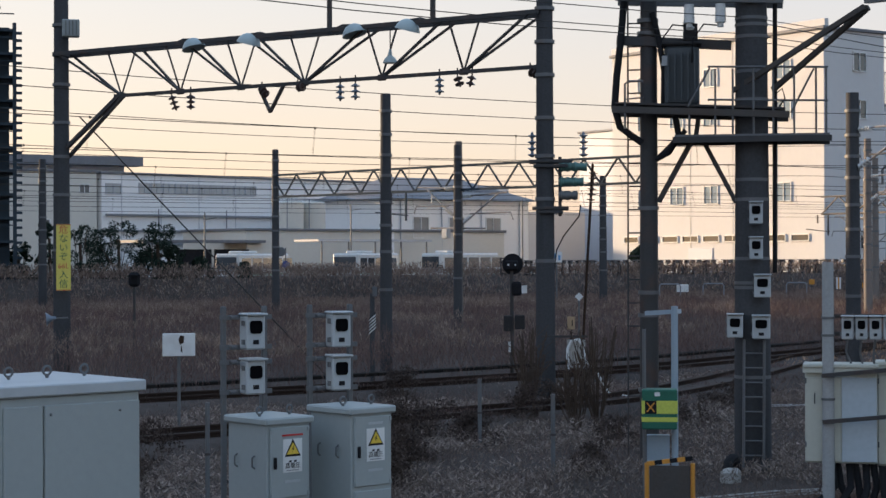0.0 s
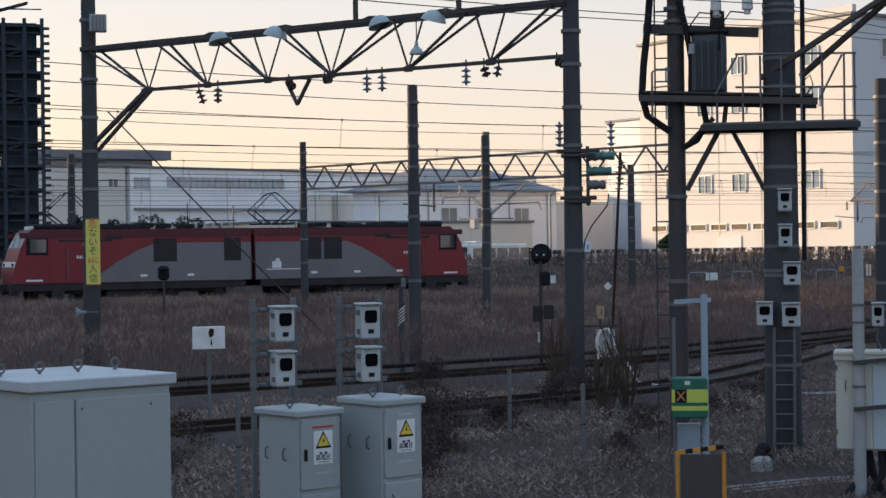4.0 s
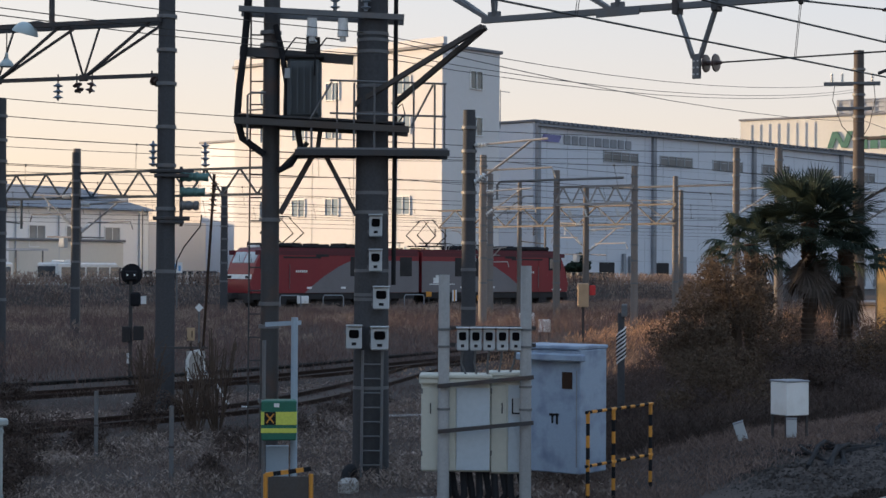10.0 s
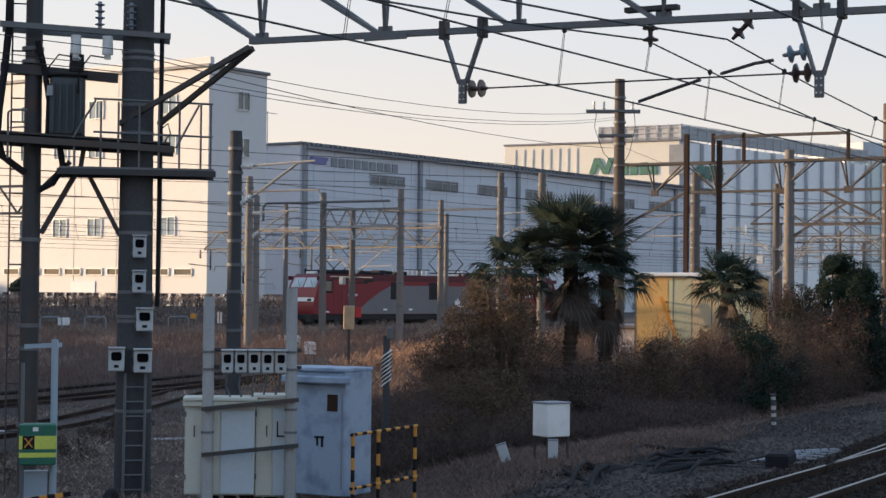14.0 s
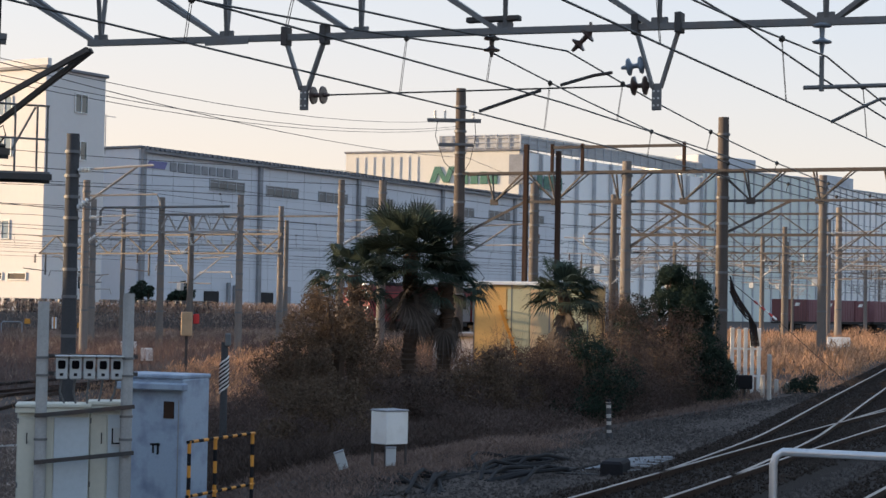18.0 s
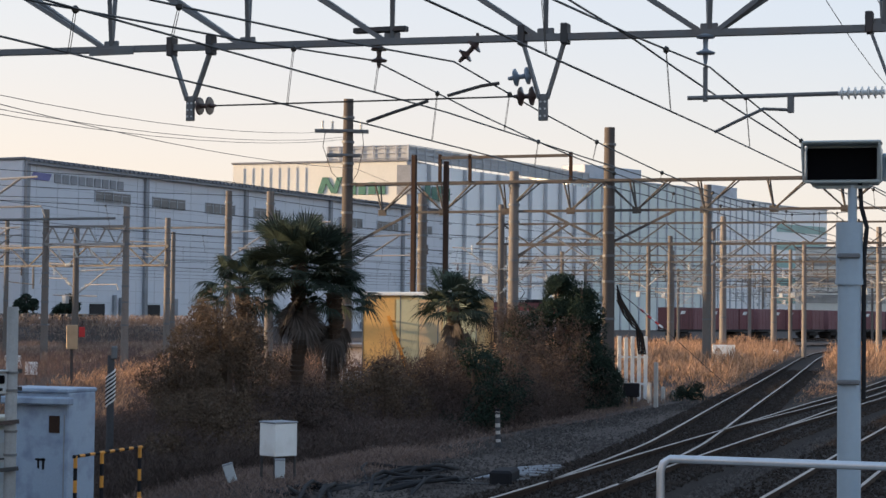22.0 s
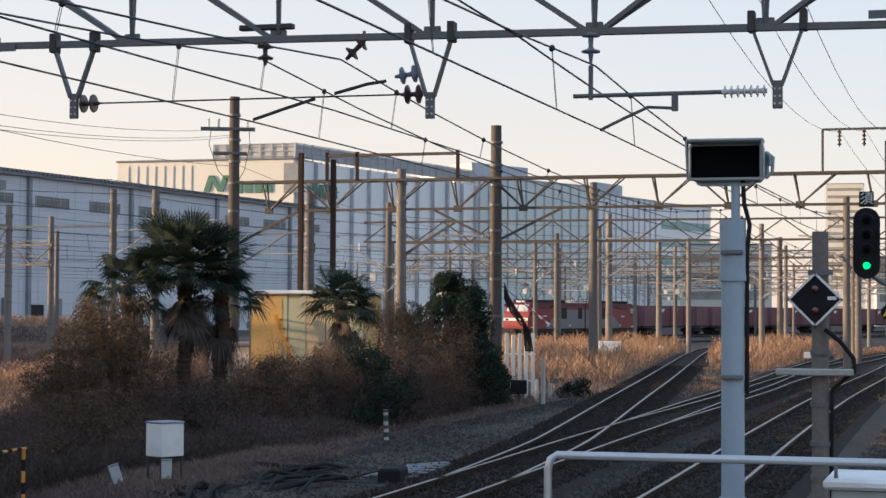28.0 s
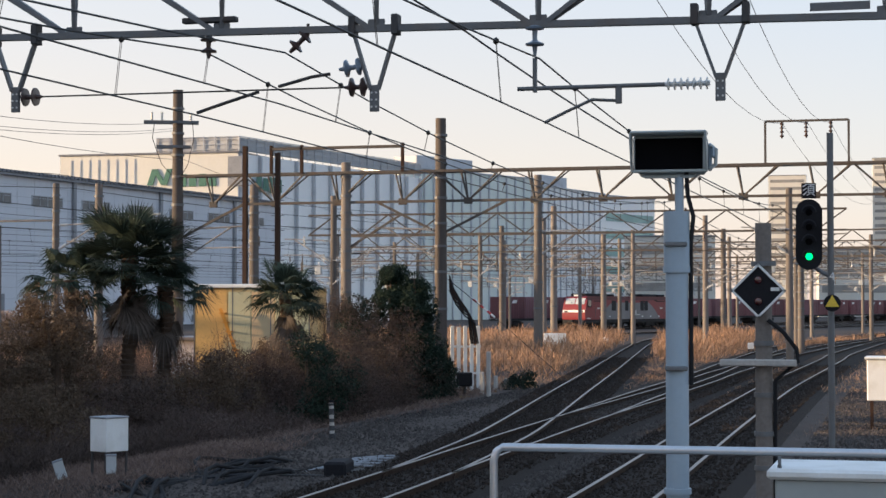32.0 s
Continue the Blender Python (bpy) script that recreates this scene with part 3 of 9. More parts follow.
def build_tracks():
    track("track_1", LINE_1, 0.0, 16, 75)
    track("track_2", LINE_2, 0.0, 20, 75)
    track("track_3", LINE_3, 0.0, 45, 90)
    track("track_4", LINE_4, 0.0)
    track("track_5", OLD_LINE, -0.42, 12, 48, used=False, label="old rusted rails half lost in dead weeds")
    track("track_9", OLD_BRANCH, -0.44, 12, 42, used=False, label="old rusted siding that joins another in the weeds")
    track("track_6", yard_line(0, -130, 260), -0.05)
    track("track_7", yard_line(9, -100, 330), -0.05)
    track("track_8", yard_line(-16, 20, 200), -0.05)


build_tracks()


def build_gantry_field():
    """The beam between the two old poles at the weed field."""
    far_pole, near_pole = (24.58, 42.39), (28.4, 28.17)
    g = thing("gantry_field", 0, 0, 0, label="weathered steel truss gantry over the weed field, with floodlights and insulators", category="catenary gantry", group="gantries")
    a, b = Vector((*far_pole, 0)), Vector((*near_pole, 0))
    d = (b - a).normalized()
    s = Vector((-d.y, d.x, 0)) * 0.28
    up, low, full = Vector((0, 0, 7.84)), Vector((0, 0, 6.66)), (b - a).length
    part("lower_chord", Shape().bar(a + d * full * 0.13 + low, b + low, 0.085, 0.085), STEEL_DARK, g)
    for sg in (-1, 1):
        part("upper_chord", Shape().bar(a + s * sg + up, b + s * sg + up, 0.10, 0.10), STEEL_DARK, g)
    for i, f in enumerate((0.146, 0.282, 0.416, 0.549, 0.703, 0.857)):
        node = a + d * (full * f) + low
        for sg in (-1, 1):
            part("upright_brace", Shape().bar(node, a + d * (full * (f + 0.016 * sg)) + up + s * sg, 0.045, 0.04), STEEL_DARK, g)
            for to in ((0.01, 0.178, 0.308, 0.442, 0.831, 0.985)[i],) if i != 3 else (0.442, 0.686):
                part("diagonal_brace", Shape().bar(node, a + d * (full * to) + up + s * sg, 0.06, 0.05), STEEL_DARK, g)
        part("gusset_plate", Shape().box(node, (0.03, 0.24, 0.15), rz=math.degrees(math.atan2(d.y, d.x)) + 90, bevel=0.01), STEEL_DARK, g)
    part("knee_brace", Shape().bar(a + Vector((0, 0, 5.25)), a + d * full * 0.14 + low, 0.10), STEEL_DARK, g)
    part("knee_brace", Shape().bar(a + Vector((0.12, 0, 5.05)), a + d * full * 0.152 + low, 0.08), STEEL_DARK, g)
    length = (b - a).length
    for f, mat, dr in ((0.262, PORCELAIN_BROWN, (0.2, -0.3, -1)), (0.305, PORCELAIN_BROWN, (0.2, 0.3, -1)), (0.46, PORCELAIN_BROWN, (0, -0.8, -0.6)), (0.535, PORCELAIN_BROWN, (0, -1, 0.0)),
                       (0.621, PORCELAIN_BLUE, (0, 0, -1)), (0.651, PORCELAIN_BLUE, (0, 0, -1)), (0.812, PORCELAIN_BLUE, (0, 0, -1)), (0.845, PORCELAIN_BROWN, (0, -0.4, -0.9)), (0.872, PORCELAIN_BROWN, (0, 0.3, -0.9)), (0.975, PORCELAIN_BROWN, (0, -0.9, -0.3))):
        p = a + d * length * f + Vector((0, 0, 6.56))
        part("hanger_rod", Shape().cyl(p + Vector((0, 0, 0.2)), p, 0.02, n=6), STEEL_DARK, g)
        disc_insulator(g, p, dr, 3 if dr[2] == -1 else 2, 0.11, mat, 0.13)
    for f0, z0, f1, z1 in ((0.455, 6.6, 0.478, 6.0), (0.505, 6.62, 0.478, 6.02)):
        part("hanger_strap", Shape().bar(a + d * length * f0 + Vector((0, 0, z0)), a + d * length * f1 + Vector((0, 0, z1)), 0.09, 0.06), STEEL_DARK, g)
    p = a + d * length * 0.719 + Vector((0, 0, 6.98))
    part("bell_lamp", Shape().lathe(p, (0, 0, 1), [(0, 0.17), (0.03, 0.17), (0.12, 0.12), (0.18, 0.05), (0.32, 0.03)], 16), LAMP_SHELL, g, "small pale bell lamp")
    part("lamp_hook", Shape().tube([p + Vector((0, 0, 0.3)), p + Vector((0, 0, 0.86))], 0.015), STEEL_DARK, g)
    for f, aim in ((0.315, 1), (0.44, -1), (0.65, 1), (0.757, -1)):
        p = a + d * length * f + Vector((-0.25, -0.25, 7.80))
        lamp = part("floodlight", Shape().lathe((0, 0, 0.02), (0.30, 0, -1), [(-0.10, 0.04), (-0.09, 0.10), (-0.04, 0.19), (0.05, 0.26), (0.15, 0.30), (0.16, 0.30), (0.12, 0.24)], 20), LAMP_SHELL, g, "pale domed floodlight shell", at=p)
        lamp.matrix_basis = pose(p.x, p.y, p.z, 0, 0, -75 if aim > 0 else 105)
        part("lamp_arm", Shape().tube([(0, 0, 0.1), (-0.3, 0, 0.12), (-0.55, 0, 0.05)], 0.025), STEEL_DARK, lamp)
    for f in (0.60, 0.80):
        p = a + d * length * f
        part("upright", Shape().bar((p.x, p.y, 7.75), (p.x, p.y, 8.6), 0.09), STEEL_DARK, g)


def build_gantry_platform():
    """The near beam over the tracks by the platform, carried by the transformer pole."""
    g = thing("gantry_platform", 0, 0, 0, label="galvanised steel truss gantry above the near tracks", category="catenary gantry", group="gantries")
    x, z0, z1 = 22.0, 6.06, 7.45
    def low(y):
        return 5.93 + 0.0155 * (y - 2.0)
    part("lower_chord", Shape().bar((x, 15.3, low(15.3)), (x, -6.0, low(-6.0)), 0.10, 0.085), STEEL, g)
    for sg in (-1, 1):
        part("upper_chord", Shape().bar((x + 0.35 * sg, 17.3, z1), (x + 0.35 * sg, -6.0, z1), 0.12, 0.12), STEEL, g)
    for i in range(10):
        y = 15.1 - 2.105 * i
        for sg in (-1, 1):
            part("upright", Shape().bar((x, y, low(y)), (x + 0.35 * sg, y + 0.12 * sg, z1), 0.055, 0.05), STEEL, g)
            for lean in (1, -1) if i == 5 else (1,) if i < 5 else (-1,):
                part("diagonal_brace", Shape().bar((x, y + 0.08 * lean, low(y)), (x + 0.35 * sg, y + lean * 2.25, z1), 0.085, 0.06), STEEL, g)
        part("gusset_plate", Shape().box((x, y, low(y) + 0.05), (0.05, 0.22, 0.14), bevel=0.01), STEEL, g)
    for ox, oy, oz in ((-0.22, 17.55, 4.98), (0.1, 17.05, 4.98)):
        part("knee_brace", Shape().bar((x + ox, oy, oz), (x + ox * 0.3, 15.28, z0 - 0.02), 0.065, 0.075), STEEL_MID, g)
    part("splice_plate", Shape().box((x - 0.08, 12.95, z0 + 0.0), (0.02, 0.7, 0.10), bevel=0.004), STEEL, g)
    part("splice_plate", Shape().box((x - 0.08, 0.9, z0 - 0.03), (0.02, 0.7, 0.10), bevel=0.004), STEEL, g)
    v_hanger(g, x, 11.745, 6.04, 5.07, 0.6)
    v_hanger(g, x, 6.705, 5.98, 4.94, 0.57)
    v_hanger(g, x, 2.325, 5.95, 4.95, 0.62)
    disc_insulator(g, (x, 11.66, 5.27), (0, -1, 0), 2, 0.125, PORCELAIN_BROWN, 0.15)
    disc_insulator(g, (x, 6.80, 5.26), (0, 1, 0.0), 2, 0.125, PORCELAIN_BROWN, 0.15)
    disc_insulator(g, (x, 6.86, 5.53), (0, 1, -0.12), 2, 0.115, PORCELAIN_BLUE, 0.16)
    part("steady_rod", Shape().cyl((x, 11.36, 5.27), (x, 7.1, 5.26), 0.011, n=6), WIRE, g)
    part("steady_arm", Shape().tube([(x, 8.27, 5.24), (x, 8.7, 5.12), (x, 9.13, 4.99)], 0.022), STEEL_DARK, g)
    part("steady_arm", Shape().tube([(x, 7.3, 5.44), (x, 7.55, 5.41), (x, 8.0, 5.30)], 0.022), STEEL_DARK, g)
    disc_insulator(g, (x, 8.97, 6.0), (0, 0, -1), 2, 0.11, PORCELAIN_BROWN, 0.15)
    part("insulator_bracket", Shape().box((x, 8.95, 6.2), (0.12, 0.75, 0.07), bevel=0.01), STEEL_DARK, g)
    part("hanger_rod", Shape().cyl((x, 7.6, 6.1), (x, 7.6, 5.95), 0.02, n=6), STEEL_DARK, g)
    disc_insulator(g, (x, 7.6, 5.97), (0, 0.72, -0.68), 2, 0.11, PORCELAIN_BROWN, 0.17)
    # pull-off for the track next to the platform
    disc_insulator(g, (x, 4.62, 5.98), (0, 0, -1), 2, 0.12, PORCELAIN_BLUE, 0.2)
    part("hanger_rod", Shape().cyl((x, 4.62, 5.55), (x, 4.62, 5.12), 0.03, n=8), STEEL, g)
    part("pull_off_pipe", Shape().cyl((x, 4.84, 5.17), (x, 3.0, 5.17), 0.028, n=10), STEEL, g)
    post_insulator(g, (x, 3.0, 5.17), (0, -1, 0.0), 7, 0.075, 0.55, PORCELAIN)
    part("steady_arm", Shape().tube([(x, 4.5, 4.74), (x, 4.2, 4.88), (x, 3.9, 5.01), (x, 3.6, 4.99)], 0.020), STEEL, g)
    part("drop_bracket", Shape().box((x, 3.57, 5.06), (0.05, 0.08, 0.22), bevel=0.01), STEEL, g)


def build_gantry_middle():
    g = thing("gantry_middle", 0, 0, 0, label="grey steel truss gantry on concrete poles beyond the shed", category="catenary gantry", group="gantries")
    truss_beam(g, (59, 25.0), (59, -2.5), 6.02, 7.02, 12, 0.26, 0.085, 0.045, STEEL_MID, 2.4)
    for y in (25.0, 15.63):
        part("knee_brace", Shape().bar((59, y, 4.9), (59, y - 2.3, 6.02), 0.08), STEEL_MID, g)
    part("knee_brace", Shape().bar((59, 15.63, 4.9), (59, 17.9, 6.02), 0.08), STEEL_MID, g)
    part("knee_brace", Shape().bar((59, 19.0, 4.4), (59, 17.0, 5.6), 0.07), STEEL_MID, g)
    for y0, y1, top in ((21.6, 16.9, 8.0),):
        for y in (y0, y0 - 1.1, y1):
            part("frame_post", Shape().bar((58.7, y, 7.02), (58.7, y, top), 0.1), RUST, g)
        part("frame_beam", Shape().bar((58.7, y0, top - 0.12), (58.7, y1, top - 0.12), 0.1), STEEL_MID, g)
    for y0, y1 in ((4.81, 2.18),):
        for y in (y0, y1):
            part("frame_post", Shape().bar((59, y, 7.0), (59, y, 8.42), 0.07), STEEL_MID, g)
        part("frame_beam", Shape().bar((59, y0, 8.42), (59, y1, 8.42), 0.07), STEEL_MID, g)
        for k in range(3):
            disc_insulator(g, (59, 4.28 - 0.77 * k, 8.38), (0, 0, -1), 4, 0.07, PORCELAIN_BROWN, 0.13)
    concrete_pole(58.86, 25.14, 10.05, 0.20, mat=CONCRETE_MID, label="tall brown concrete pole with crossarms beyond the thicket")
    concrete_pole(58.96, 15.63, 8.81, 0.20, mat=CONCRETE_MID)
    concrete_pole(59.01, 19.0, 7.39, 0.18)
    concrete_pole(59.0, -2.6, 8.2, 0.19)


build_gantry_field()
build_gantry_platform()
build_gantry_middle()

OLD = "old concrete catenary pole in the weed field, shade in its dark colour"
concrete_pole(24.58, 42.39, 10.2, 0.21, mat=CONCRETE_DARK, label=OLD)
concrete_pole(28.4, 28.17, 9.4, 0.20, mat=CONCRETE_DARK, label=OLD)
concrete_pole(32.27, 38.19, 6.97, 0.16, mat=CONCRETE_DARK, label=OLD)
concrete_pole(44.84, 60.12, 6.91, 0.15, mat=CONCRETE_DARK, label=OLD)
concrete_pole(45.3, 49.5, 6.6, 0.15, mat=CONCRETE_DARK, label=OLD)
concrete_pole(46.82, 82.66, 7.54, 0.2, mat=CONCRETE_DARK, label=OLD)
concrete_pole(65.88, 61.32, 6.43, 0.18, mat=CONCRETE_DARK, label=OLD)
# Takes the dark concrete because this pole stands in shade.
concrete_pole(38.39, 27.12, 6.58, 0.18, mat=CONCRETE_DARK, label="concrete catenary pole in the weeds, darkened for shade")
for px, py, top, r in ((61.59, 42.79, 7.17, 0.16), (70.0, 48.22, 6.92, 0.15), (79.1, 52.62, 7.0, 0.12), (67.5, 42.94, 6.82, 0.15), (67.54, 39.02, 6.89, 0.15),
                       (74.53, 40.87, 6.82, 0.14), (87.83, 47.81, 6.82, 0.13), (66.91, 33.88, 7.46, 0.15), (61.35, 29.33, 7.0, 0.16), (65.46, 24.79, 7.15, 0.19), (78.32, 16.32, 8.27, 0.19),
                       (107.88, 21.51, 8.55, 0.20), (112.09, 25.71, 7.58, 0.17), (128.14, 21.93, 7.62, 0.2), (129.29, 13.53, 7.97, 0.2), (99.8, 6.28, 4.68, 0.18)):
    concrete_pole(px, py, top, r)


# ---- locomotive ----
def build_locomotive():
    """Two coupled car bodies, each on two bogies and a shared look; x runs along the track."""
    root = thing("electric_locomotive", *LOCO_START, math.degrees(math.atan2(YARD.y, YARD.x)), "red and grey two-section electric freight locomotive with raised and folded pantographs", "locomotive")
    for end in (-1, 1):
        x0, x1 = 0.12, 12.1   # body runs from the coupling to the cab end
        body = [(x0, 1.05), (x1 - 0.1, 1.05), (x1, 1.6), (x1 - 0.35, 2.75), (x1 - 0.75, 3.5), (x0, 3.5)]
        sec = part("body", Shape().prism([(end * x, z) for x, z in (body if end > 0 else body)], -1.40, 1.40), LOCO_RED, root, "red car body")
        part("roof", Shape().prism([(end * x, z) for x, z in [(x0, 3.5), (x1 - 0.75, 3.5), (x1 - 0.95, 3.66), (x0, 3.66)]], -1.28, 1.28), LOCO_MAROON, sec)
        for sy in (-1, 1):
            g = Shape().prism([(end * x, z) for x, z in [(x0, 1.06), (8.4, 1.06), (7.9, 1.45), (7.1, 2.0), (6.0, 2.6), (5.1, 2.95), (x0, 2.95)]], sy * 1.402, sy * 1.412)
            part("grey_panel", g, LOCO_GREY, sec, "grey painted side panel")
            part("upper_band", Shape().box((end * 6.0, sy * 1.406, 3.36), (11.6, 0.016, 0.26)), LOCO_MAROON, sec)
            for xx, w in ((1.1, 0.9), (4.6, 1.2)) if end < 0 else ((3.2, 1.0), (4.35, 1.0)):
                part("louvre_panel", Shape().box((end * xx, sy * 1.417, 2.6), (w, 0.02, 1.15), bevel=0.008), UNDER, sec)
            part("cab_window", Shape().box((end * 10.9, sy * 1.405, 2.85), (0.8, 0.04, 0.66), bevel=0.02), WINDOW, sec)
            part("cab_door", Shape().box((end * 9.95, sy * 1.405, 2.1), (0.75, 0.02, 2.0), bevel=0.01), LOCO_RED, sec)
            part("door_handrail", Shape().tube([(end * 9.5, sy * 1.46, 1.3), (end * 9.5, sy * 1.46, 2.7)], 0.018), STEEL, sec)
            for q in range(6):
                part("figure_bar", Shape().box((end * 8.7 + 0.14 * q - 0.3, sy * 1.417, 2.3), (0.08, 0.02, 0.14)), WHITE_PAINT, sec)
            part("step_mark", Shape().box((end * 11.1, sy * 1.405, 1.2), (0.8, 0.02, 0.09)), WHITE_PAINT, sec)
            part("wind_vent", Shape().box((end * 8.6, sy * 1.407, 3.1), (2.6, 0.02, 0.10)), UNDER, sec)
        # cab front
        nx = end * x1
        for sy in (-1, 1):
            part("window_surround", Shape().box((end * 10.95, sy * 1.403, 2.85), (1.05, 0.014, 0.86), bevel=0.005), BLACK_PAINT, sec, "black window surround")
            w = Shape().box((0, 0, 0), (0.06, 1.14, 0.74), bevel=0.03)
            ob = part("windscreen", w, CAB_GLASS, sec, "pale reflecting windscreen pane")
            part("wiper", Shape().bar((-0.04, -0.3, -0.3), (-0.04, 0.15, 0.2), 0.02), BLACK_PAINT, ob)
            ob.matrix_basis = pose(end * (x1 - 0.53), sy * 0.62, 3.08, 0, -28 * end, 0)
            part("headlight", Shape().box((end * (x1 - 0.09), sy * 0.95, 1.95), (0.10, 0.42, 0.17), bevel=0.02), UNDER, sec)
            part("front_step", Shape().box((end * (x1 - 0.1), sy * 1.0, 0.75), (0.4, 0.5, 0.5), bevel=0.02), UNDER, sec)
        band = part("white_band", Shape().box((0, 0, 0), (0.03, 2.7, 0.26)), WHITE_PAINT, sec, "white warning band across the cab front")
        band.matrix_basis = pose(end * (x1 - 0.08), 0, 1.98, 0, -12 * end, 0)
        for sy in (-1, 1):
            part("air_vent", Shape().box((end * 7.2, sy * 1.41, 3.22), (0.9, 0.02, 0.14), bevel=0.005), UNDER, sec)
            part("side_step", Shape().box((end * 9.95, sy * 1.3, 0.62), (0.6, 0.12, 0.7), bevel=0.01), UNDER, sec)
            part("skirt_plate", Shape().box((end * 6.2, sy * 1.33, 0.86), (11.6, 0.04, 0.36), bevel=0.01), UNDER, sec)
            for q in range(3):
                part("small_marking", Shape().box((end * (8.1 - 2.4 * q), sy * 1.418, 1.35), (0.34, 0.02, 0.12)), WHITE_PAINT, sec)
        for q in range(7):
            part("roof_box", Shape().box((end * (3.2 + 1.0 * q), -0.2 + 0.4 * (q % 2), 3.78 + 0.03 * (q % 3)), (0.6, 0.9, 0.24), bevel=0.04), LOCO_ROOF, sec)
        part("roof_lamp_box", Shape().box((end * (x1 - 1.2), 0, 3.72), (0.5, 0.9, 0.2), bevel=0.04), WHITE_PAINT, sec)
        part("buffer_beam", Shape().box((end * (x1 - 0.15), 0, 0.85), (0.4, 2.6, 0.35), bevel=0.03), UNDER, sec)
        part("coupler", Shape().box((end * (x1 + 0.2), 0, 0.88), (0.6, 0.25, 0.3), bevel=0.04), UNDER, sec)
        part("underframe_gear", Shape().box((end * 6.2, 0, 0.65), (2.6, 2.3, 0.7), bevel=0.05), UNDER, sec)
        # bogies
        for bx in (3.0, 9.4):
            bog = part("bogie", Shape().box((end * bx, 0, 0.72), (3.3, 2.2, 0.42), bevel=0.06), UNDER, root)
            for wx in (-1.25, 1.25):
                for sy in (-1, 1):
                    part("wheel", Shape().cyl((end * bx + wx, sy * 0.50, 0.56), (end * bx + wx, sy * 0.64, 0.56), 0.56, n=24), UNDER, bog)
                    part("axle_box", Shape().box((end * bx + wx, sy * 1.05, 0.56), (0.42, 0.16, 0.4), bevel=0.04), UNDER, bog)
        # roof gear
        part("roof_walk", Shape().box((end * 7.0, 0, 3.74), (3.8, 1.5, 0.16), bevel=0.04), LOCO_ROOF, sec)
        part("cooler", Shape().box((end * 9.9, 0, 3.80), (2.0, 1.9, 0.26), bevel=0.08), LOCO_ROOF, sec)
        part("whistle", Shape().cyl((end * 11.1, 0.5, 3.66), (end * 11.1, 0.5, 4.0), 0.06), LOCO_ROOF, sec)
        for k in range(5):
            xx = end * (0.9 + k * 0.45)
            post_insulator(sec, (xx, -0.5, 3.66), (0, 0, 1), 4, 0.07, 0.36, PORCELAIN)
        part("roof_busbar", Shape().tube([(end * 0.6, -0.5, 4.05), (end * 3.0, -0.5, 4.05), (end * 3.4, -0.5, 3.9)], 0.03), LOCO_ROOF, sec)
        pan_x = -9.1 if end < 0 else 1.55
        pan = part("pantograph", Shape().bar((pan_x - 1.0, 0.6, 3.86), (pan_x + 1.0, 0.6, 3.86), 0.08).bar((pan_x - 1.0, -0.6, 3.86), (pan_x + 1.0, -0.6, 3.86), 0.08), LOCO_ROOF, root, "dark steel pantograph")
        rise = 1.5
        for sy in (-0.55, 0.55):
            for sx in (-1, 1):
                part("lower_arm", Shape().tube([(pan_x + sx * 0.35, sy, 3.9), (pan_x + sx * 1.15, sy, 3.9 + rise * 0.42)], 0.035), LOCO_ROOF, pan)
                part("upper_arm", Shape().tube([(pan_x + sx * 1.15, sy, 3.9 + rise * 0.42), (pan_x + sx * 0.2, sy * 0.8, 3.9 + rise)], 0.025), LOCO_ROOF, pan)
        part("collector_head", Shape().tube([(pan_x, -0.95, 3.85 + rise), (pan_x, -0.7, 3.96 + rise), (pan_x, 0.7, 3.96 + rise), (pan_x, 0.95, 3.85 + rise)], 0.035), LOCO_ROOF, pan)
    part("gangway", Shape().box((0, 0, 2.2), (0.3, 2.0, 2.3), bevel=0.03), BLACK_PAINT, root)
    part("emblem", Shape().box((1.7, -1.425, 1.55), (2.0, 0.012, 0.05)).box((1.25, -1.425, 1.78), (0.5, 0.012, 0.34), bevel=0.004).box((1.3, -1.425, 2.02), (0.22, 0.012, 0.16)), WHITE_PAINT, root, "white painted emblem on the side")
    return root


LOCO = build_locomotive()


# ---- buildings ----
def building(name, x, y, turn, length, depth, height, wall, roof, label, side_wall=None, z=-0.3):
    """A block whose long front runs along local +x at y = 0; its body lies at y > 0."""
    root = thing(name, x, y, z, turn, label, "building")
    part("wall", Shape().box((length / 2, depth / 2, height / 2), (length, depth, height)), wall, root)
    part("roof", Shape().box((length / 2, depth / 2, height + 0.15), (length + 0.5, depth + 0.5, 0.3), bevel=0.05), roof, root)
    return root


def window(parent, x, z, w, h, y=0.0, panes=1, mat=None, frame_mat=None, side=False):
    """A framed window in the front (or in the end wall at x)."""
    mat, frame_mat = mat or WINDOW, frame_mat or WHITE_PAINT
    t = 0.09
    def slot(cx, cz, sx, sz, deep, out):
        return Shape().box((cx, y - out, cz), (sx, deep, sz)) if not side else Shape().box((x + out, y + cx - x, cz), (deep, sx, sz))
    fr = Shape()
    for cx, cz, sx, sz in ((x, z + h / 2, w + t, t), (x, z - h / 2, w + t, t), (x - w / 2, z, t, h + t), (x + w / 2, z, t, h + t)):
        s = slot(cx, cz, sx, sz, 0.16, 0.04)
        fr.add(s.v, s.f)
    for k in range(1, panes):
        s = slot(x - w / 2 + w * k / panes, z, t * 0.8, h, 0.14, 0.04)
        fr.add(s.v, s.f)
    win = part("window", fr, frame_mat, parent)
    for k in range(panes):
        part("pane", slot(x - w / 2 + w * (k + 0.5) / panes, z, w / panes, h, 0.02, 0.015), mat, win)
    return win


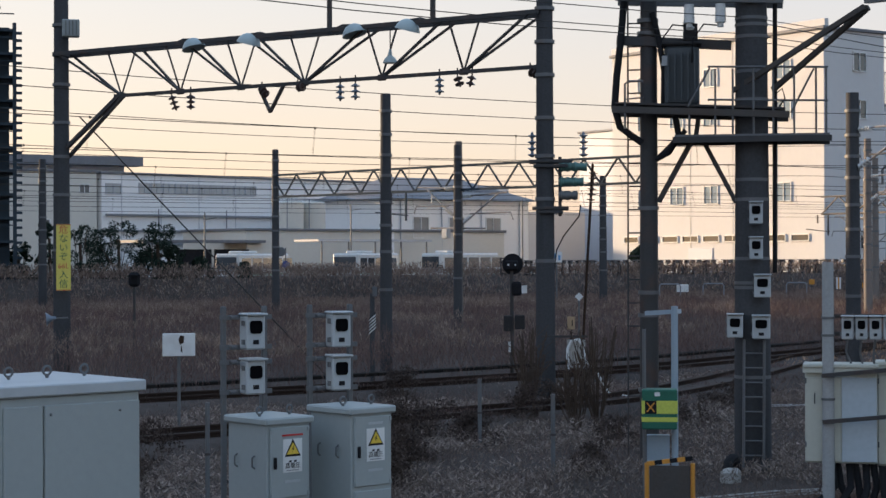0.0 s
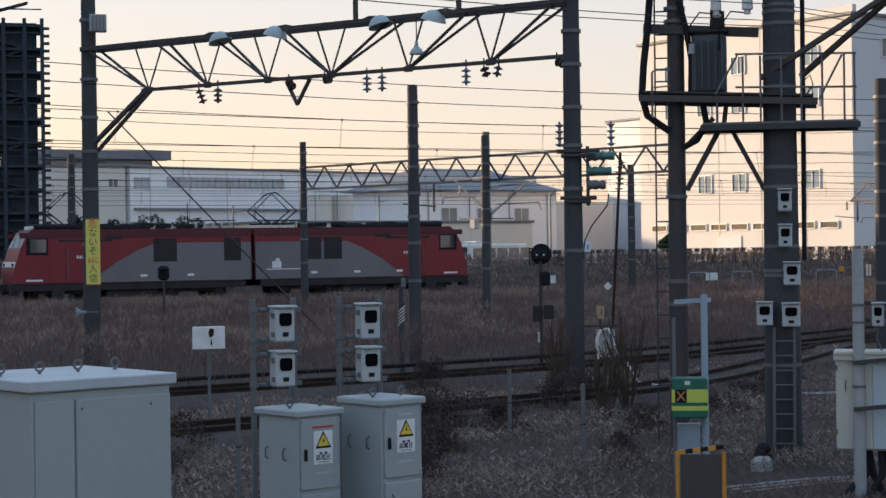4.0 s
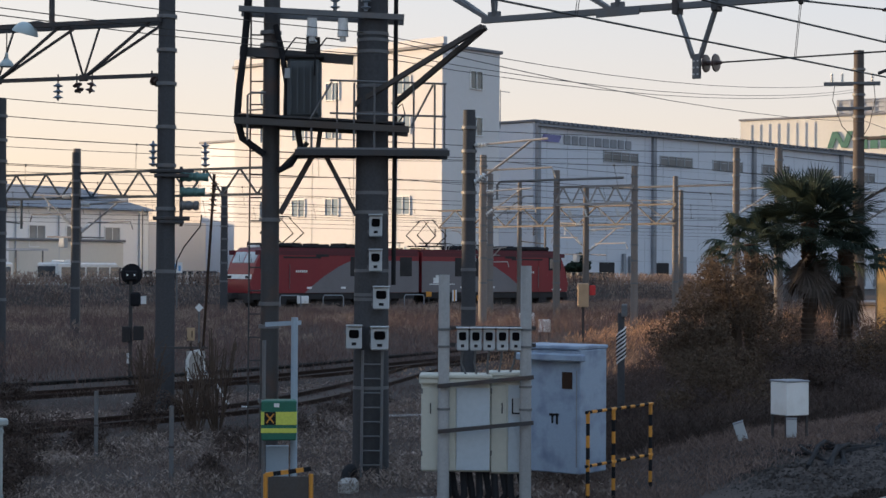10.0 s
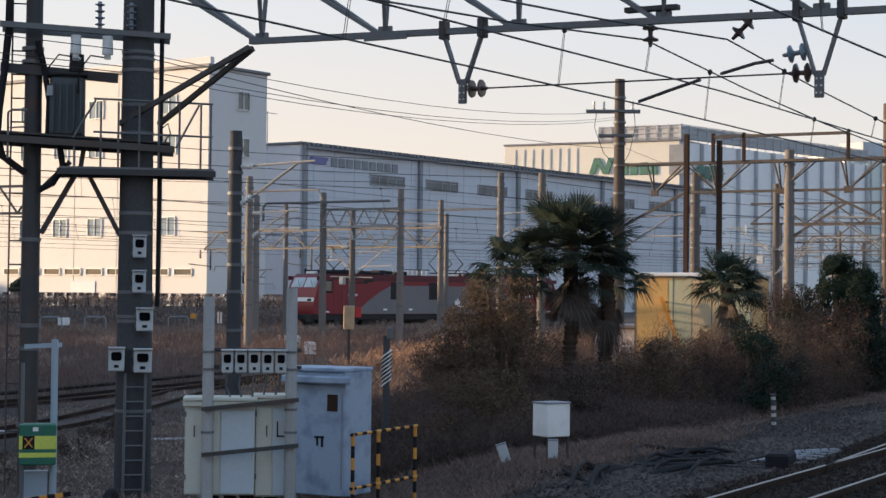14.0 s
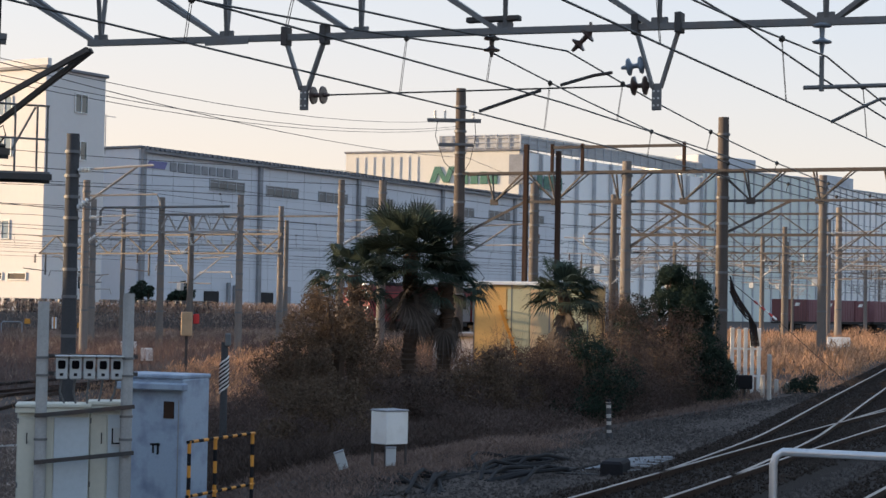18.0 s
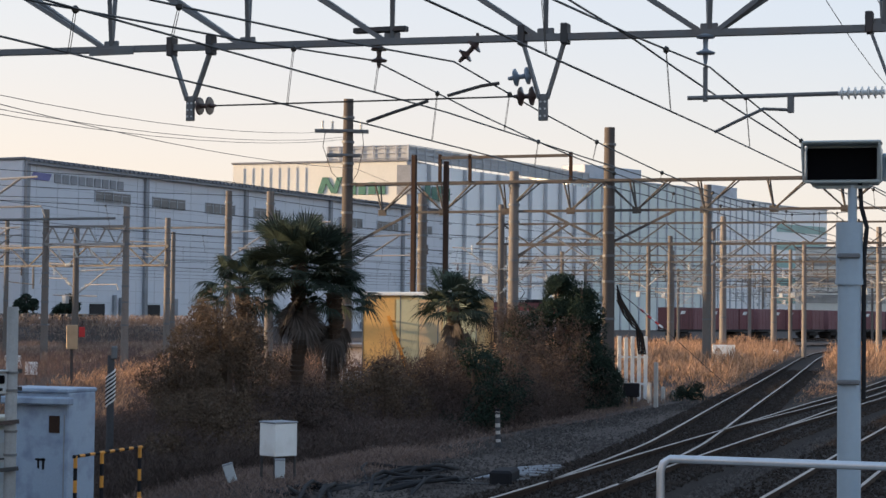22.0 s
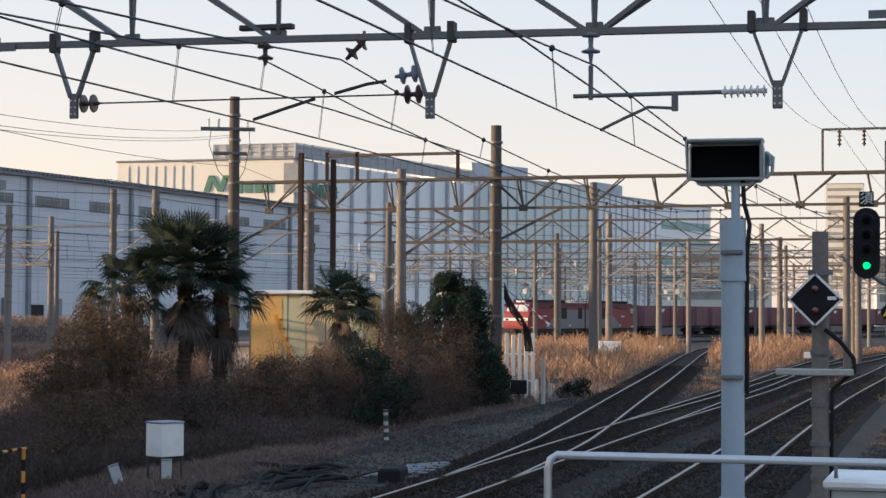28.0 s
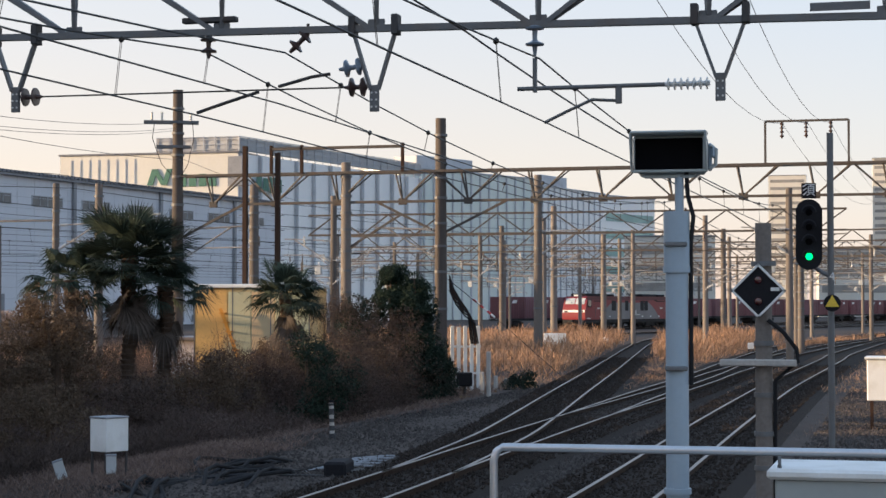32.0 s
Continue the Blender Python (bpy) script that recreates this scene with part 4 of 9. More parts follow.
def build_white_block():
    """The five-storey white building behind the yard; local x runs from its far end to the corner by the warehouse."""
    cx, cy, length = 133.3, 97.2, 29.0
    away_dir = Vector((math.cos(radians(83)), math.sin(radians(83))))
    fx, fy = cx + away_dir.x * length, cy + away_dir.y * length
    b = building("white_office_block", fx, fy, 83 - 180, length, 7.9, 23.0, WALL_WHITE, ROOF_GREY, "tall white office block with small windows, lit by low sun")
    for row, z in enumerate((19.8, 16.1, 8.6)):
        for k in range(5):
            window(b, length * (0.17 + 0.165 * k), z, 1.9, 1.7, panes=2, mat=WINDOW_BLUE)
    for k in range(9):
        window(b, length * (0.10 + 0.10 * k), 4.4, 2.2, 0.6)
    part("parapet", Shape().box((length / 2, 0.25, 23.5), (length + 0.3, 0.5, 0.9), bevel=0.03), WALL_WHITE, b)
    for z in (20.3, 16.0, 4.2):
        window(b, length, z, 1.7, 1.7, y=4.6, panes=2, side=True)
    for k in range(4):
        part("wall_joint", Shape().box((length * (0.2 + 0.2 * k), -0.01, 11.5), (0.08, 0.04, 23)), WALL_CREAM, b)
    for k in range(3):
        part("roller_door", Shape().box((5 + 8 * k, -0.04, 1.8), (3.4, 0.1, 3.4), bevel=0.02), WALL_GREY, b)


def build_warehouse():
    x0, y0, x1, y1 = 175.8, 114.9, 281.0, 102.6
    turn, length = math.degrees(math.atan2(y1 - y0, x1 - x0)), math.hypot(x1 - x0, y1 - y0)
    b = building("grey_warehouse", x0, y0, turn, length, 60, 19.7, WALL_GREY, ROOF_GREY, "long pale grey metal-clad warehouse with a ribbed eave", z=-0.2)
    for k in range(5):
        part("pilaster", Shape().box((0.4 + 22.7 * k, -0.2, 9.8), (0.62, 0.4, 19.6)), SEAM, b)
    for k in range(12):
        part("cladding_joint", Shape().box((length / 2, -0.012, 2.2 + 1.45 * k), (length - 0.4, 0.03, 0.05)), SEAM_PALE, b)
    for k in range(27):
        part("cladding_joint", Shape().box((2.2 + 3.85 * k, -0.010, 9.8), (0.05, 0.026, 19.2)), SEAM_PALE, b)
    rib = Shape().box((0, -0.4, 19.75), (0.5, 0.8, 0.35)).mesh("eave_rib", ROOF_GREY)
    for k in range(int(length / 0.9)):
        part("eave_rib", rib, ROOF_GREY, b, at=(k * 0.9 + 0.3, 0, 0))
    part("eave_gutter", Shape().box((length / 2, -0.35, 19.4), (length, 0.5, 0.3)), SEAM, b)
    for k in range(8):
        window(b, 16.45 + k * 11.65, 16.35, 7.0, 1.3, panes=4, mat=WINDOW_DIM, frame_mat=SEAM_PALE)
    for k in range(7):
        part("shutter_door", Shape().box((13.75 + k * 11.3, -0.05, 1.75), (2.9, 0.12, 3.5), bevel=0.02), UNDER, b, "dark loading door")
        for dx, w, h in ((3.2, 0.5, 4.2), (4.6, 0.7, 3.9), (-3.0, 1.2, 1.0)):
            part("wall_duct", Shape().box((13.75 + k * 11.3 + dx, -0.2, h / 2 + 0.4), (w, 0.35, h), bevel=0.03), SEAM, b)
    part("sign_mark", Shape().prism([(1.0, 17.55), (4.3, 17.55), (4.8, 18.4), (1.6, 18.4)], -0.13, -0.03), material("sign_violet", (0.16, 0.16, 0.34), 0.5, bump=0), b, "violet sign shape")
    for k in range(9):
        part("sign_bar", Shape().box((5.9 + k * 1.5, -0.08, 17.95), (1.2, 0.1, 1.05), bevel=0.04), SEAM, b)
    # end wall, nearer the white block
    part("end_panel", Shape().box((-0.06, 8, 9.8), (0.1, 15.8, 19.5)), WALL_GREY, b)
    part("antenna", Shape().cyl((-1.5, 4, 19), (-1.5, 4, 23.6), 0.05).cyl((-3.2, 4, 23.4), (0.2, 4, 23.4), 0.04), SEAM, b)


def build_white_halls():
    """The cream hall with a roof screen and a green sign, and the halls behind it."""
    b = building("cream_hall", 270.0, 136.0, -90.0, 31, 60, 27.3, WALL_CREAM, ROOF_GREY, "large cream hall with a mesh roof screen and a green sign")
    f = part("side_hall", Shape().add([(31, 0, 0), (44, 62.5, 0), (31, 62.5, 0), (31, 0, 27.2), (44, 62.5, 27.2), (31, 62.5, 27.2)], [(0, 2, 1), (3, 4, 5), (0, 1, 4, 3), (1, 2, 5, 4), (2, 0, 3, 5)]), WALL_PALE, b, "pale grey side wall")
    for k in range(12):
        px, py = 31.2 + 12.8 * k / 11, 0.6 + 61 * k / 11
        part("pilaster", Shape().box((px + 0.1, py, 13.6), (0.5, 0.7, 27.2)), SEAM_PALE, f)
    for k in range(25):
        part("screen_post", Shape().box((31.2 + 12.8 * k / 24, 62.0 * k / 24, 28.6), (0.15, 0.15, 2.8)), SEAM_PALE, b)
    for z in (27.9, 28.7, 29.5, 29.9):
        part("screen_rail", Shape().bar((31.2, 0, z), (44, 62, z), 0.1, 0.12).bar((17, 0.2, z), (31.2, 0.2, z), 0.1, 0.12), SEAM_PALE, b)
    part("roof_screen", Shape().bar((31.1, 0.3, 28.7), (43.9, 62, 28.7), 0.05, 2.2), MESH_GREY, b)
    part("roof_screen", Shape().box((24, 0.4, 28.7), (14.5, 0.06, 2.3)), MESH_GREY, b)
    for k in range(8):
        part("screen_post", Shape().box((17 + 2 * k, 0.2, 28.7), (0.15, 0.15, 2.6)), SEAM_PALE, b)
    leaf = material("sign_leaf_green", (0.065, 0.17, 0.125), 0.5, bump=0)
    part("sign_mark", Shape().prism([(15.4, 22.3), (16.4, 22.3), (17.3, 24.9), (16.3, 24.9)], -0.2, -0.05), leaf, b, "green sign stroke")
    part("sign_mark", Shape().prism([(16.4, 24.9), (17.2, 24.9), (18.7, 22.3), (17.9, 22.3)], -0.24, -0.06), leaf, b, "green sign stroke")
    part("sign_mark", Shape().prism([(18.0, 22.3), (18.9, 22.3), (19.8, 24.9), (18.9, 24.9)], -0.28, -0.07), leaf, b, "green sign stroke")
    for k in range(4):
        part("sign_mark", Shape().box((21.6 + 1.7 * k, -0.12, 23.0 - 0.2 * (k % 2)), (1.3, 0.12, 2.0 - 0.4 * (k % 2)), bevel=0.3), leaf, b, "green sign shape")
    for k in range(4):
        part("sign_mark", Shape().box((32.7 + 0.42 * k, 5.0 + 2.0 * k, 22.6), (0.12, 1.5, 2.6 - 0.5 * (k % 2)), rz=-11.7, bevel=0.03), leaf, b, "green sign shape")
    for k in range(8):
        part("cladding_rib", Shape().box((2.0 + k * 1.6, -0.06, 24.5), (0.18, 0.1, 4.2)), SEAM_PALE, b)
    part("corner_band", Shape().box((30.5, -0.06, 24.3), (2.4, 0.1, 4.8)), SEAM, b)
    # halls further on
    for name, x, y, turn, ln, dp, h, wall, band, lab in (("glass_hall", 334.5, 97, -24, 45, 30, 29.6, WALL_GLASS, None, "pale green glazed hall with vertical mullions"),
                                                       ("grey_hall", 381, 79.2, -14.5, 34, 30, 28.6, WALL_PALE, None, "long pale grey hall beside the yard"),
                                                       ("teal_office", 424, 72.4, -23, 23, 20, 29.0, WALL_PALE, TEAL_GLASS, "pale office with teal glazed floors"),
                                                       ("cream_office", 409.8, 65.3, -82, 20.5, 8, 18.6, WALL_CREAM, WINDOW_PALE, "cream office block with ribbon windows in the sun"),
                                                       ("low_office", 470, 25, -85, 50, 20, 17, WALL_CREAM, WINDOW_PALE, "pale office block far along the yard")):
        h0 = building(name, x, y, turn, ln, dp, h, wall, ROOF_GREY if wall is WALL_CREAM else SEAM_PALE, lab)
        if band is None:
            for k in range(int(ln / 3)):
                part("mullion", Shape().box((1.5 + 3 * k, -0.12, h / 2), (0.3, 0.25, h)), SEAM_PALE, h0)
            part("roof_plant", Shape().box((ln * 0.4, 6, h + 1.6), (ln * 0.4, 6, 3.0), bevel=0.1), SEAM_PALE, h0)
        else:
            for z in range(int(h / 4.2)):
                part("window_band", Shape().box((ln / 2, -0.05, 3 + z * 4.2), (ln - 1.5, 0.12, 1.9)), band, h0)
    for name, x, y, w, h in (("far_tower", 1000, 80, 20, 74), ("far_tower", 1020, 25, 16, 84), ("far_tower", 1020, 2, 16, 90)):
        t = building(name, x, y, -88, w, 14, h, WALL_CREAM, ROOF_GREY, "distant pale apartment tower in haze")
        for k in range(int(h / 4)):
            part("window_band", Shape().box((w / 2, -0.05, 3 + 4 * k), (w - 2, 0.12, 1.6)), WINDOW_PALE, t)


def build_left_buildings():
    f = building("factory", 119.6, 196.5, 3.3, 75, 40, 13.3, WALL_PALE, ROOF_GREY, "long low factory with a band of windows")
    for k in range(10):
        window(f, 6.5 + k * 1.93, 11.65, 1.72, 1.25, panes=2, mat=WINDOW_SKY, frame_mat=SEAM_PALE)
    window(f, 1.7, 11.45, 2.2, 1.3, panes=2, mat=WINDOW_SKY, frame_mat=SEAM_PALE)
    for k in range(12):
        part("wall_joint", Shape().box((3.0 + 6.1 * k, -0.015, 6.6), (0.09, 0.04, 13.2)), SEAM_PALE, f)
    for k in range(6):
        part("downpipe", Shape().cyl((8.5 + 11 * k, -0.35, 0), (8.5 + 11 * k, -0.35, 9.0), 0.08, n=8), SEAM, f)
    for z in (8.2, 6.2, 4.6):
        part("ledge", Shape().box((38, -0.25, z), (75, 0.5, 0.25)), SEAM, f)
    e = building("factory_annexe", 106.0, 199.0, -10.0, 13.2, 30, 13.4, WALL_CREAM, ROOF_GREY, "cream annexe of the factory lit by the sun")
    window(e, 11.6, 11.4, 1.3, 1.1, panes=2, mat=WINDOW_DIM)
    window(e, 6.5, 7.0, 1.3, 1.1, panes=2, mat=WINDOW_DIM)
    c = building("long_canopy", 111, 208, -14, 17, 10, 15.4, WALL_GREY, ROOF_GREY, "long flat roof edge behind the factory")
    part("roof_edge", Shape().box((9, -1, 15.3), (19.5, 3, 1.2)), ROOF_GREY, c)
    w = building("low_store", 121.9, 169.0, -3.0, 39, 14, 5.84, WALL_CREAM, ROOF_GREY, "low cream store with open bays lit by the sun")
    # Solid black panels stand in for the shade inside the open bays.
    for k in range(2):
        part("bay_shade_panel", Shape().box((-7 + k * 5.0, -0.03, 2.0), (4.6, 0.1, 3.4)), BLACK_PAINT, w)
    part("shed_roof", Shape().box((-6, 2, 4.6), (16, 6, 0.3)), ROOF_GREY, w)
    h = building("station_house", 142.6, 167.9, -1.5, 23.0, 14, 9.9, WALL_PALE, ROOF_GREY, "white two-storey building with a hipped grey roof")
    part("hip_roof", Shape().add([(-1, -1, 9.9), (24, -1, 9.9), (24, 15, 9.9), (-1, 15, 9.9), (5, 7, 12.9), (17, 7, 12.9)], [(0, 1, 5, 4), (1, 2, 5), (2, 3, 4, 5), (3, 0, 4)]), ROOF_GREY, h)
    for k, xx in enumerate((4.8, 10.6, 16.8)):
        window(h, xx, 6.4, 2.5, 2.6, panes=2, mat=WINDOW_PALE)
    part("wing", Shape().box((28.2, 4, 4.3), (10.3, 8, 8.6)), WALL_WHITE, h)
    for k in range(2):
        part("tank", Shape().cyl((-12.6 + 3.2 * k, 3, 5.6), (-12.6 + 3.2 * k, 3, 9.2), 1.45, n=20).cyl((-12.6 + 3.2 * k, 3, 9.2), (-12.6 + 3.2 * k, 3, 9.4), 1.5, 1.2, n=20), WALL_CREAM, h, "cream round tank on the roof")
        part("tank_rail", Shape().bar((-14.4 + 3.2 * k, 1.4, 9.6), (-10.8 + 3.2 * k, 1.4, 9.6), 0.08).bar((-14.4 + 3.2 * k, 1.4, 5.6), (-14.4 + 3.2 * k, 1.4, 9.6), 0.08), SEAM, h)
    for k in range(4):
        part("downpipe", Shape().cyl((1.5 + 6.6 * k, -0.12, 0), (1.5 + 6.6 * k, -0.12, 9.6), 0.09, n=8), SEAM_PALE, h)
    part("door", Shape().box((9.0, -0.05, 1.3), (1.6, 0.1, 2.6)), WINDOW_DIM, h)
    # dark lattice tower at the edge of the field
    t = thing("lattice_tower", 51.2, 99.0, -0.3, -28, "dark steel lattice stair tower", "tower")
    part("core", Shape().box((-0.7, 0.2, 8.2), (6.0, 3.4, 16.4)), DARK_TOWER, t)
    for lv in range(12):
        z = 1.0 + lv * 1.38
        part("landing", Shape().box((-0.6, 0, z), (6.4, 4.4, 0.16)), DARK_TOWER, t)
        part("landing_rail", Shape().bar((-3.8, -2.2, z + 0.95), (2.6, -2.2, z + 0.95), 0.07), DARK_TOWER, t)
        part("stair_flight", Shape().bar((-3.0 if lv % 2 else 1.8, -1.7, z), (1.8 if lv % 2 else -3.0, -1.7, z + 1.38), 0.8, 0.10), DARK_TOWER, t)
    for xx in (-3.8, -2.4, -1.0, 0.4, 1.6, 2.6):
        part("column", Shape().bar((xx, -2.2, 0), (xx, -2.2, 16.6), 0.22), DARK_TOWER, t)
    for k in range(36):
        part("cable_clip", Shape().box((2.85, -2.2, 0.6 + k * 0.44), (0.36, 0.2, 0.16)), DARK_TOWER, t)
    part("top_frame", Shape().bar((-3.6, -2.2, 16.6), (-3.6, -2.2, 18.6), 0.2).bar((-3.6, -2.2, 18.5), (-1.4, -2.2, 18.5), 0.2).bar((-1.4, -2.2, 18.5), (-1.4, -2.2, 16.6), 0.2), DARK_TOWER, t)


def build_behind():
    """Unseen blocks added on the sun's side to cast shade on the near yard, and the platform."""
    n, u = Vector((0.951, 0.309)), Vector((-0.309, 0.951))
    for name, c0, c1, e, h, lab in (("tall_shade_block", -70, 37, 80, 27, "plain white unseen block that shades the near yard"), ("mid_shade_block", 37.2, 47, 110, 17.2, "plain grey unseen block that shades the thicket"), ("low_shade_block", 47.2, 63, 110, 14.3, "low grey unseen block that shades the weeds"), ("end_shade_block", 83, 115, 128, 19.2, "plain grey unseen block that shades the far yard"), ("back_shade_block", 63.2, 82.8, 128, 15.7, "plain grey unseen block that shades the middle yard")):
        p = n * c0 + u * e
        s = building(name, p.x, p.y, math.degrees(math.atan2(n.y, n.x)), c1 - c0, 14, h, WALL_WHITE, ROOF_GREY, lab)
    tagged(part("platform", Shape().box((-20, 0.0, 0.33), (60.8, 4.4, 1.2), bevel=0.03), CONCRETE_PALE), "grey concrete platform with a blunt end", "platform", kind="structure")


# Added out of sight to keep the sun off the warehouse end wall.
building("end_wall_shade_block", 166.8, 140.0, 60, 21, 3, 24.5, WALL_WHITE, ROOF_GREY, "narrow white block hidden behind the office, shading the warehouse end")
build_white_block()
build_warehouse()
build_white_halls()
build_left_buildings()
build_behind()


# ---- trackside equipment ----
def facing(x, y):
    """The turn that sets a thing's front (local -y) towards the platform."""
    return math.degrees(math.atan2(y, x)) - 90


def text_on(parent, body, size, loc, rot, mat, name="lettering", depth=0.004):
    cu = bpy.data.curves.new(name, "FONT")
    cu.body, cu.size, cu.extrude, cu.align_x, cu.align_y = body, size, depth, "CENTER", "CENTER"
    tmp = bpy.data.objects.new(name, cu)
    me = bpy.data.meshes.new_from_object(tmp)
    bpy.data.objects.remove(tmp)
    me.materials.clear()
    me.materials.append(mat)
    ob = part(name, me, mat, parent)
    ob.matrix_basis = pose(*loc, *rot)
    return ob


def meter_box(parent, x, y, z, w=0.27, h=0.38, d=0.16, name="terminal_box"):
    """An off-white terminal box with a dark window and rain hood; its front looks along -y."""
    b = part(name, Shape().box((x, y, z), (w, d, h), bevel=0.015), BOX_PAINT, parent, "off-white terminal box with a dark window")
    part("hood", Shape().box((x, y - 0.02, z + h / 2 + 0.012), (w + 0.022, d + 0.05, 0.024), bevel=0.008), BOX_PAINT, b)
    part("window", Shape().prism([(x + w * 0.32 * a, z + h * 0.16 + h * 0.19 * c) for a, c in ((-1, -0.6), (-0.7, -1), (0.7, -1), (1, -0.6), (1, 0.7), (0.75, 1), (-0.75, 1), (-1, 0.7))], y - d / 2 - 0.012, y - d / 2 + 0.002), SCREEN, b)
    part("label_plate", Shape().box((x, y - d / 2 - 0.003, z - h * 0.28), (w * 0.30, 0.006, h * 0.13)), BLACK_PAINT, b)
    for sg in (-1, 1):
        part("hinge", Shape().box((x - w / 2 - 0.012, y - d * 0.2, z + sg * h * 0.28), (0.02, 0.05, 0.05)), STEEL, b)
    return b


def lifting_eye(parent, x, y, z):
    pts = [(x + 0.035 * math.sin(a), y, z + 0.055 - 0.035 * math.cos(a)) for a in [2 * math.pi * k / 12 for k in range(13)]]
    part("lifting_eye", Shape().tube(pts, 0.010).cyl((x, y, z - 0.01), (x, y, z + 0.025), 0.014, n=8), STEEL, parent)


def warning_label(parent, x, y, z, w, h, red=False):
    """A white notice with a yellow warning triangle and rows of small marks, on a face that looks along -y."""
    lab = part("warning_notice", Shape().box((x, y - 0.003, z), (w, 0.006, h)), WHITE_PAINT, parent, "white notice with a yellow warning triangle")
    t = w * 0.42
    zc = z + h * 0.20
    part("warning_triangle", Shape().prism([(x - t, zc - t * 0.75), (x + t, zc - t * 0.75), (x, zc + t)], y - 0.010, y - 0.0065), BLACK_PAINT, lab)
    t *= 0.78
    part("triangle_field", Shape().prism([(x - t, zc - t * 0.68), (x + t, zc - t * 0.68), (x, zc + t * 0.88)], y - 0.0125, y - 0.0105), YELLOW_PAINT, lab)
    part("flash_mark", Shape().prism([(x - t * 0.15, zc - t * 0.45), (x + t * 0.2, zc + t * 0.05), (x + t * 0.02, zc + t * 0.05), (x + t * 0.12, zc + t * 0.5), (x - t * 0.2, zc - t * 0.05), (x, zc - t * 0.05)], y - 0.0145, y - 0.013), BLACK_PAINT, lab)
    for k in range(2):
        part("text_bar", Shape().box((x + (k - 0.5) * w * 0.27, y - 0.008, z - h * 0.17), (w * 0.12, 0.004, h * 0.06)), BLACK_PAINT, lab)
    text_on(lab, "\u9ad8\u96fb\u5727", w * 0.27, (x, y - 0.0085, z - h * 0.31), (90, 0, 0), BLACK_PAINT, depth=0.001)
    part("text_bar", Shape().box((x, y - 0.008, z - h * 0.44), (w * 0.6, 0.004, h * 0.025)), SEAM, lab)
    if red:
        part("red_strip", Shape().box((x, y - 0.004, z + h * 0.62), (w * 1.1, 0.006, h * 0.05)), RED_PAINT, parent)


def relay_cabinet(cx, cy, top, dx, dy, label, red, base=-0.85):
    """A grey cabinet; its near corner is at (cx, cy) and its door looks along -y."""
    root = thing("relay_cabinet", cx, cy, base, 0, label, "equipment cabinet", "grey cabinets")
    h = top - base
    part("body", Shape().box((dx / 2, dy / 2, h / 2 - 0.03), (dx, dy, h - 0.06), bevel=0.012), GREY_PAINT, root)
    part("lid", Shape().box((dx / 2, dy / 2, h - 0.035), (dx + 0.07, dy + 0.07, 0.07), bevel=0.015), GREY_PAINT, root)
    door = part("door", Shape().box((dx / 2, -0.012, h - 0.42), (dx - 0.05, 0.024, 0.66), bevel=0.008), GREY_PAINT, root)
    part("lock_handle", Shape().box((0.07, -0.035, h - 0.42), (0.03, 0.03, 0.11), bevel=0.008), BLACK_PAINT, door)
    part("lower_door", Shape().box((dx / 2, -0.012, (h - 0.80) / 2 + 0.03), (dx - 0.05, 0.024, h - 0.84), bevel=0.008), GREY_PAINT, root)
    part("handle", Shape().tube([(dx * 0.2, -0.03, h - 0.9), (dx * 0.2, -0.06, h - 0.93), (dx * 0.2, -0.06, h - 1.03), (dx * 0.2, -0.03, h - 1.06)], 0.008), STEEL, root)
    warning_label(door, dx * 0.55, -0.024, h - 0.36, dx * 0.44, 0.31, red)
    for z in (h - 0.60, h - 0.155) if not red else (h - 0.60,):
        part("text_bar", Shape().box((dx * 0.55, -0.026, z), (dx * 0.36, 0.004, 0.022)), BOX_PAINT, door)
    for px in (0.04, dx - 0.04):
        for z in (h - 0.12, h - 0.72):
            part("hinge", Shape().box((px, -0.028, z), (0.02, 0.012, 0.035)), GREY_PAINT, door)
    for k in range(2):
        y = dy * (0.3 + 0.45 * k)
        part("side_handle", Shape().tube([(-0.005, y, h - 0.36), (-0.035, y, h - 0.38), (-0.035, y, h - 0.46), (-0.005, y, h - 0.48)], 0.008), STEEL, root)
    lifting_eye(root, dx * 0.15, dy * 0.35, h)
    lifting_eye(root, dx * 0.85, dy * 0.35, h)
    for sx in (0.02, dx - 0.02):
        part("plinth", Shape().box((sx, dy / 2, 0.04), (0.06, dy, 0.10)), CONCRETE_PALE, root)
    return root


def box_rack(x, y, tops, width, base=-0.85, label="galvanised post rack with two off-white terminal boxes"):
    """Two angle posts with cross straps and terminal boxes."""
    root = thing("terminal_box_rack", x, y, base, facing(x, y) + 22, label, "equipment rack", "terminal box racks")
    h = max(tops) + 0.26 - base
    for sx in (-width / 2 - 0.06, width / 2 - 0.04):
        part("post", Shape().box((sx, 0.1, h / 2), (0.05, 0.05, h), bevel=0.006), STEEL, root)
    for z in tops:
        for dz in (0.15, -0.15):
            part("strap", Shape().box((-0.04, 0.07, z + dz - base), (width + 0.14, 0.02, 0.05)), STEEL, root)
            part("bolt_clamp", Shape().box((-width / 2 + 0.02, 0.03, z + dz - base), (0.07, 0.06, 0.035), bevel=0.006), STEEL, root)
        meter_box(root, width / 2 - 0.215, -0.02, z - base, 0.205, 0.34, 0.19)
    return root


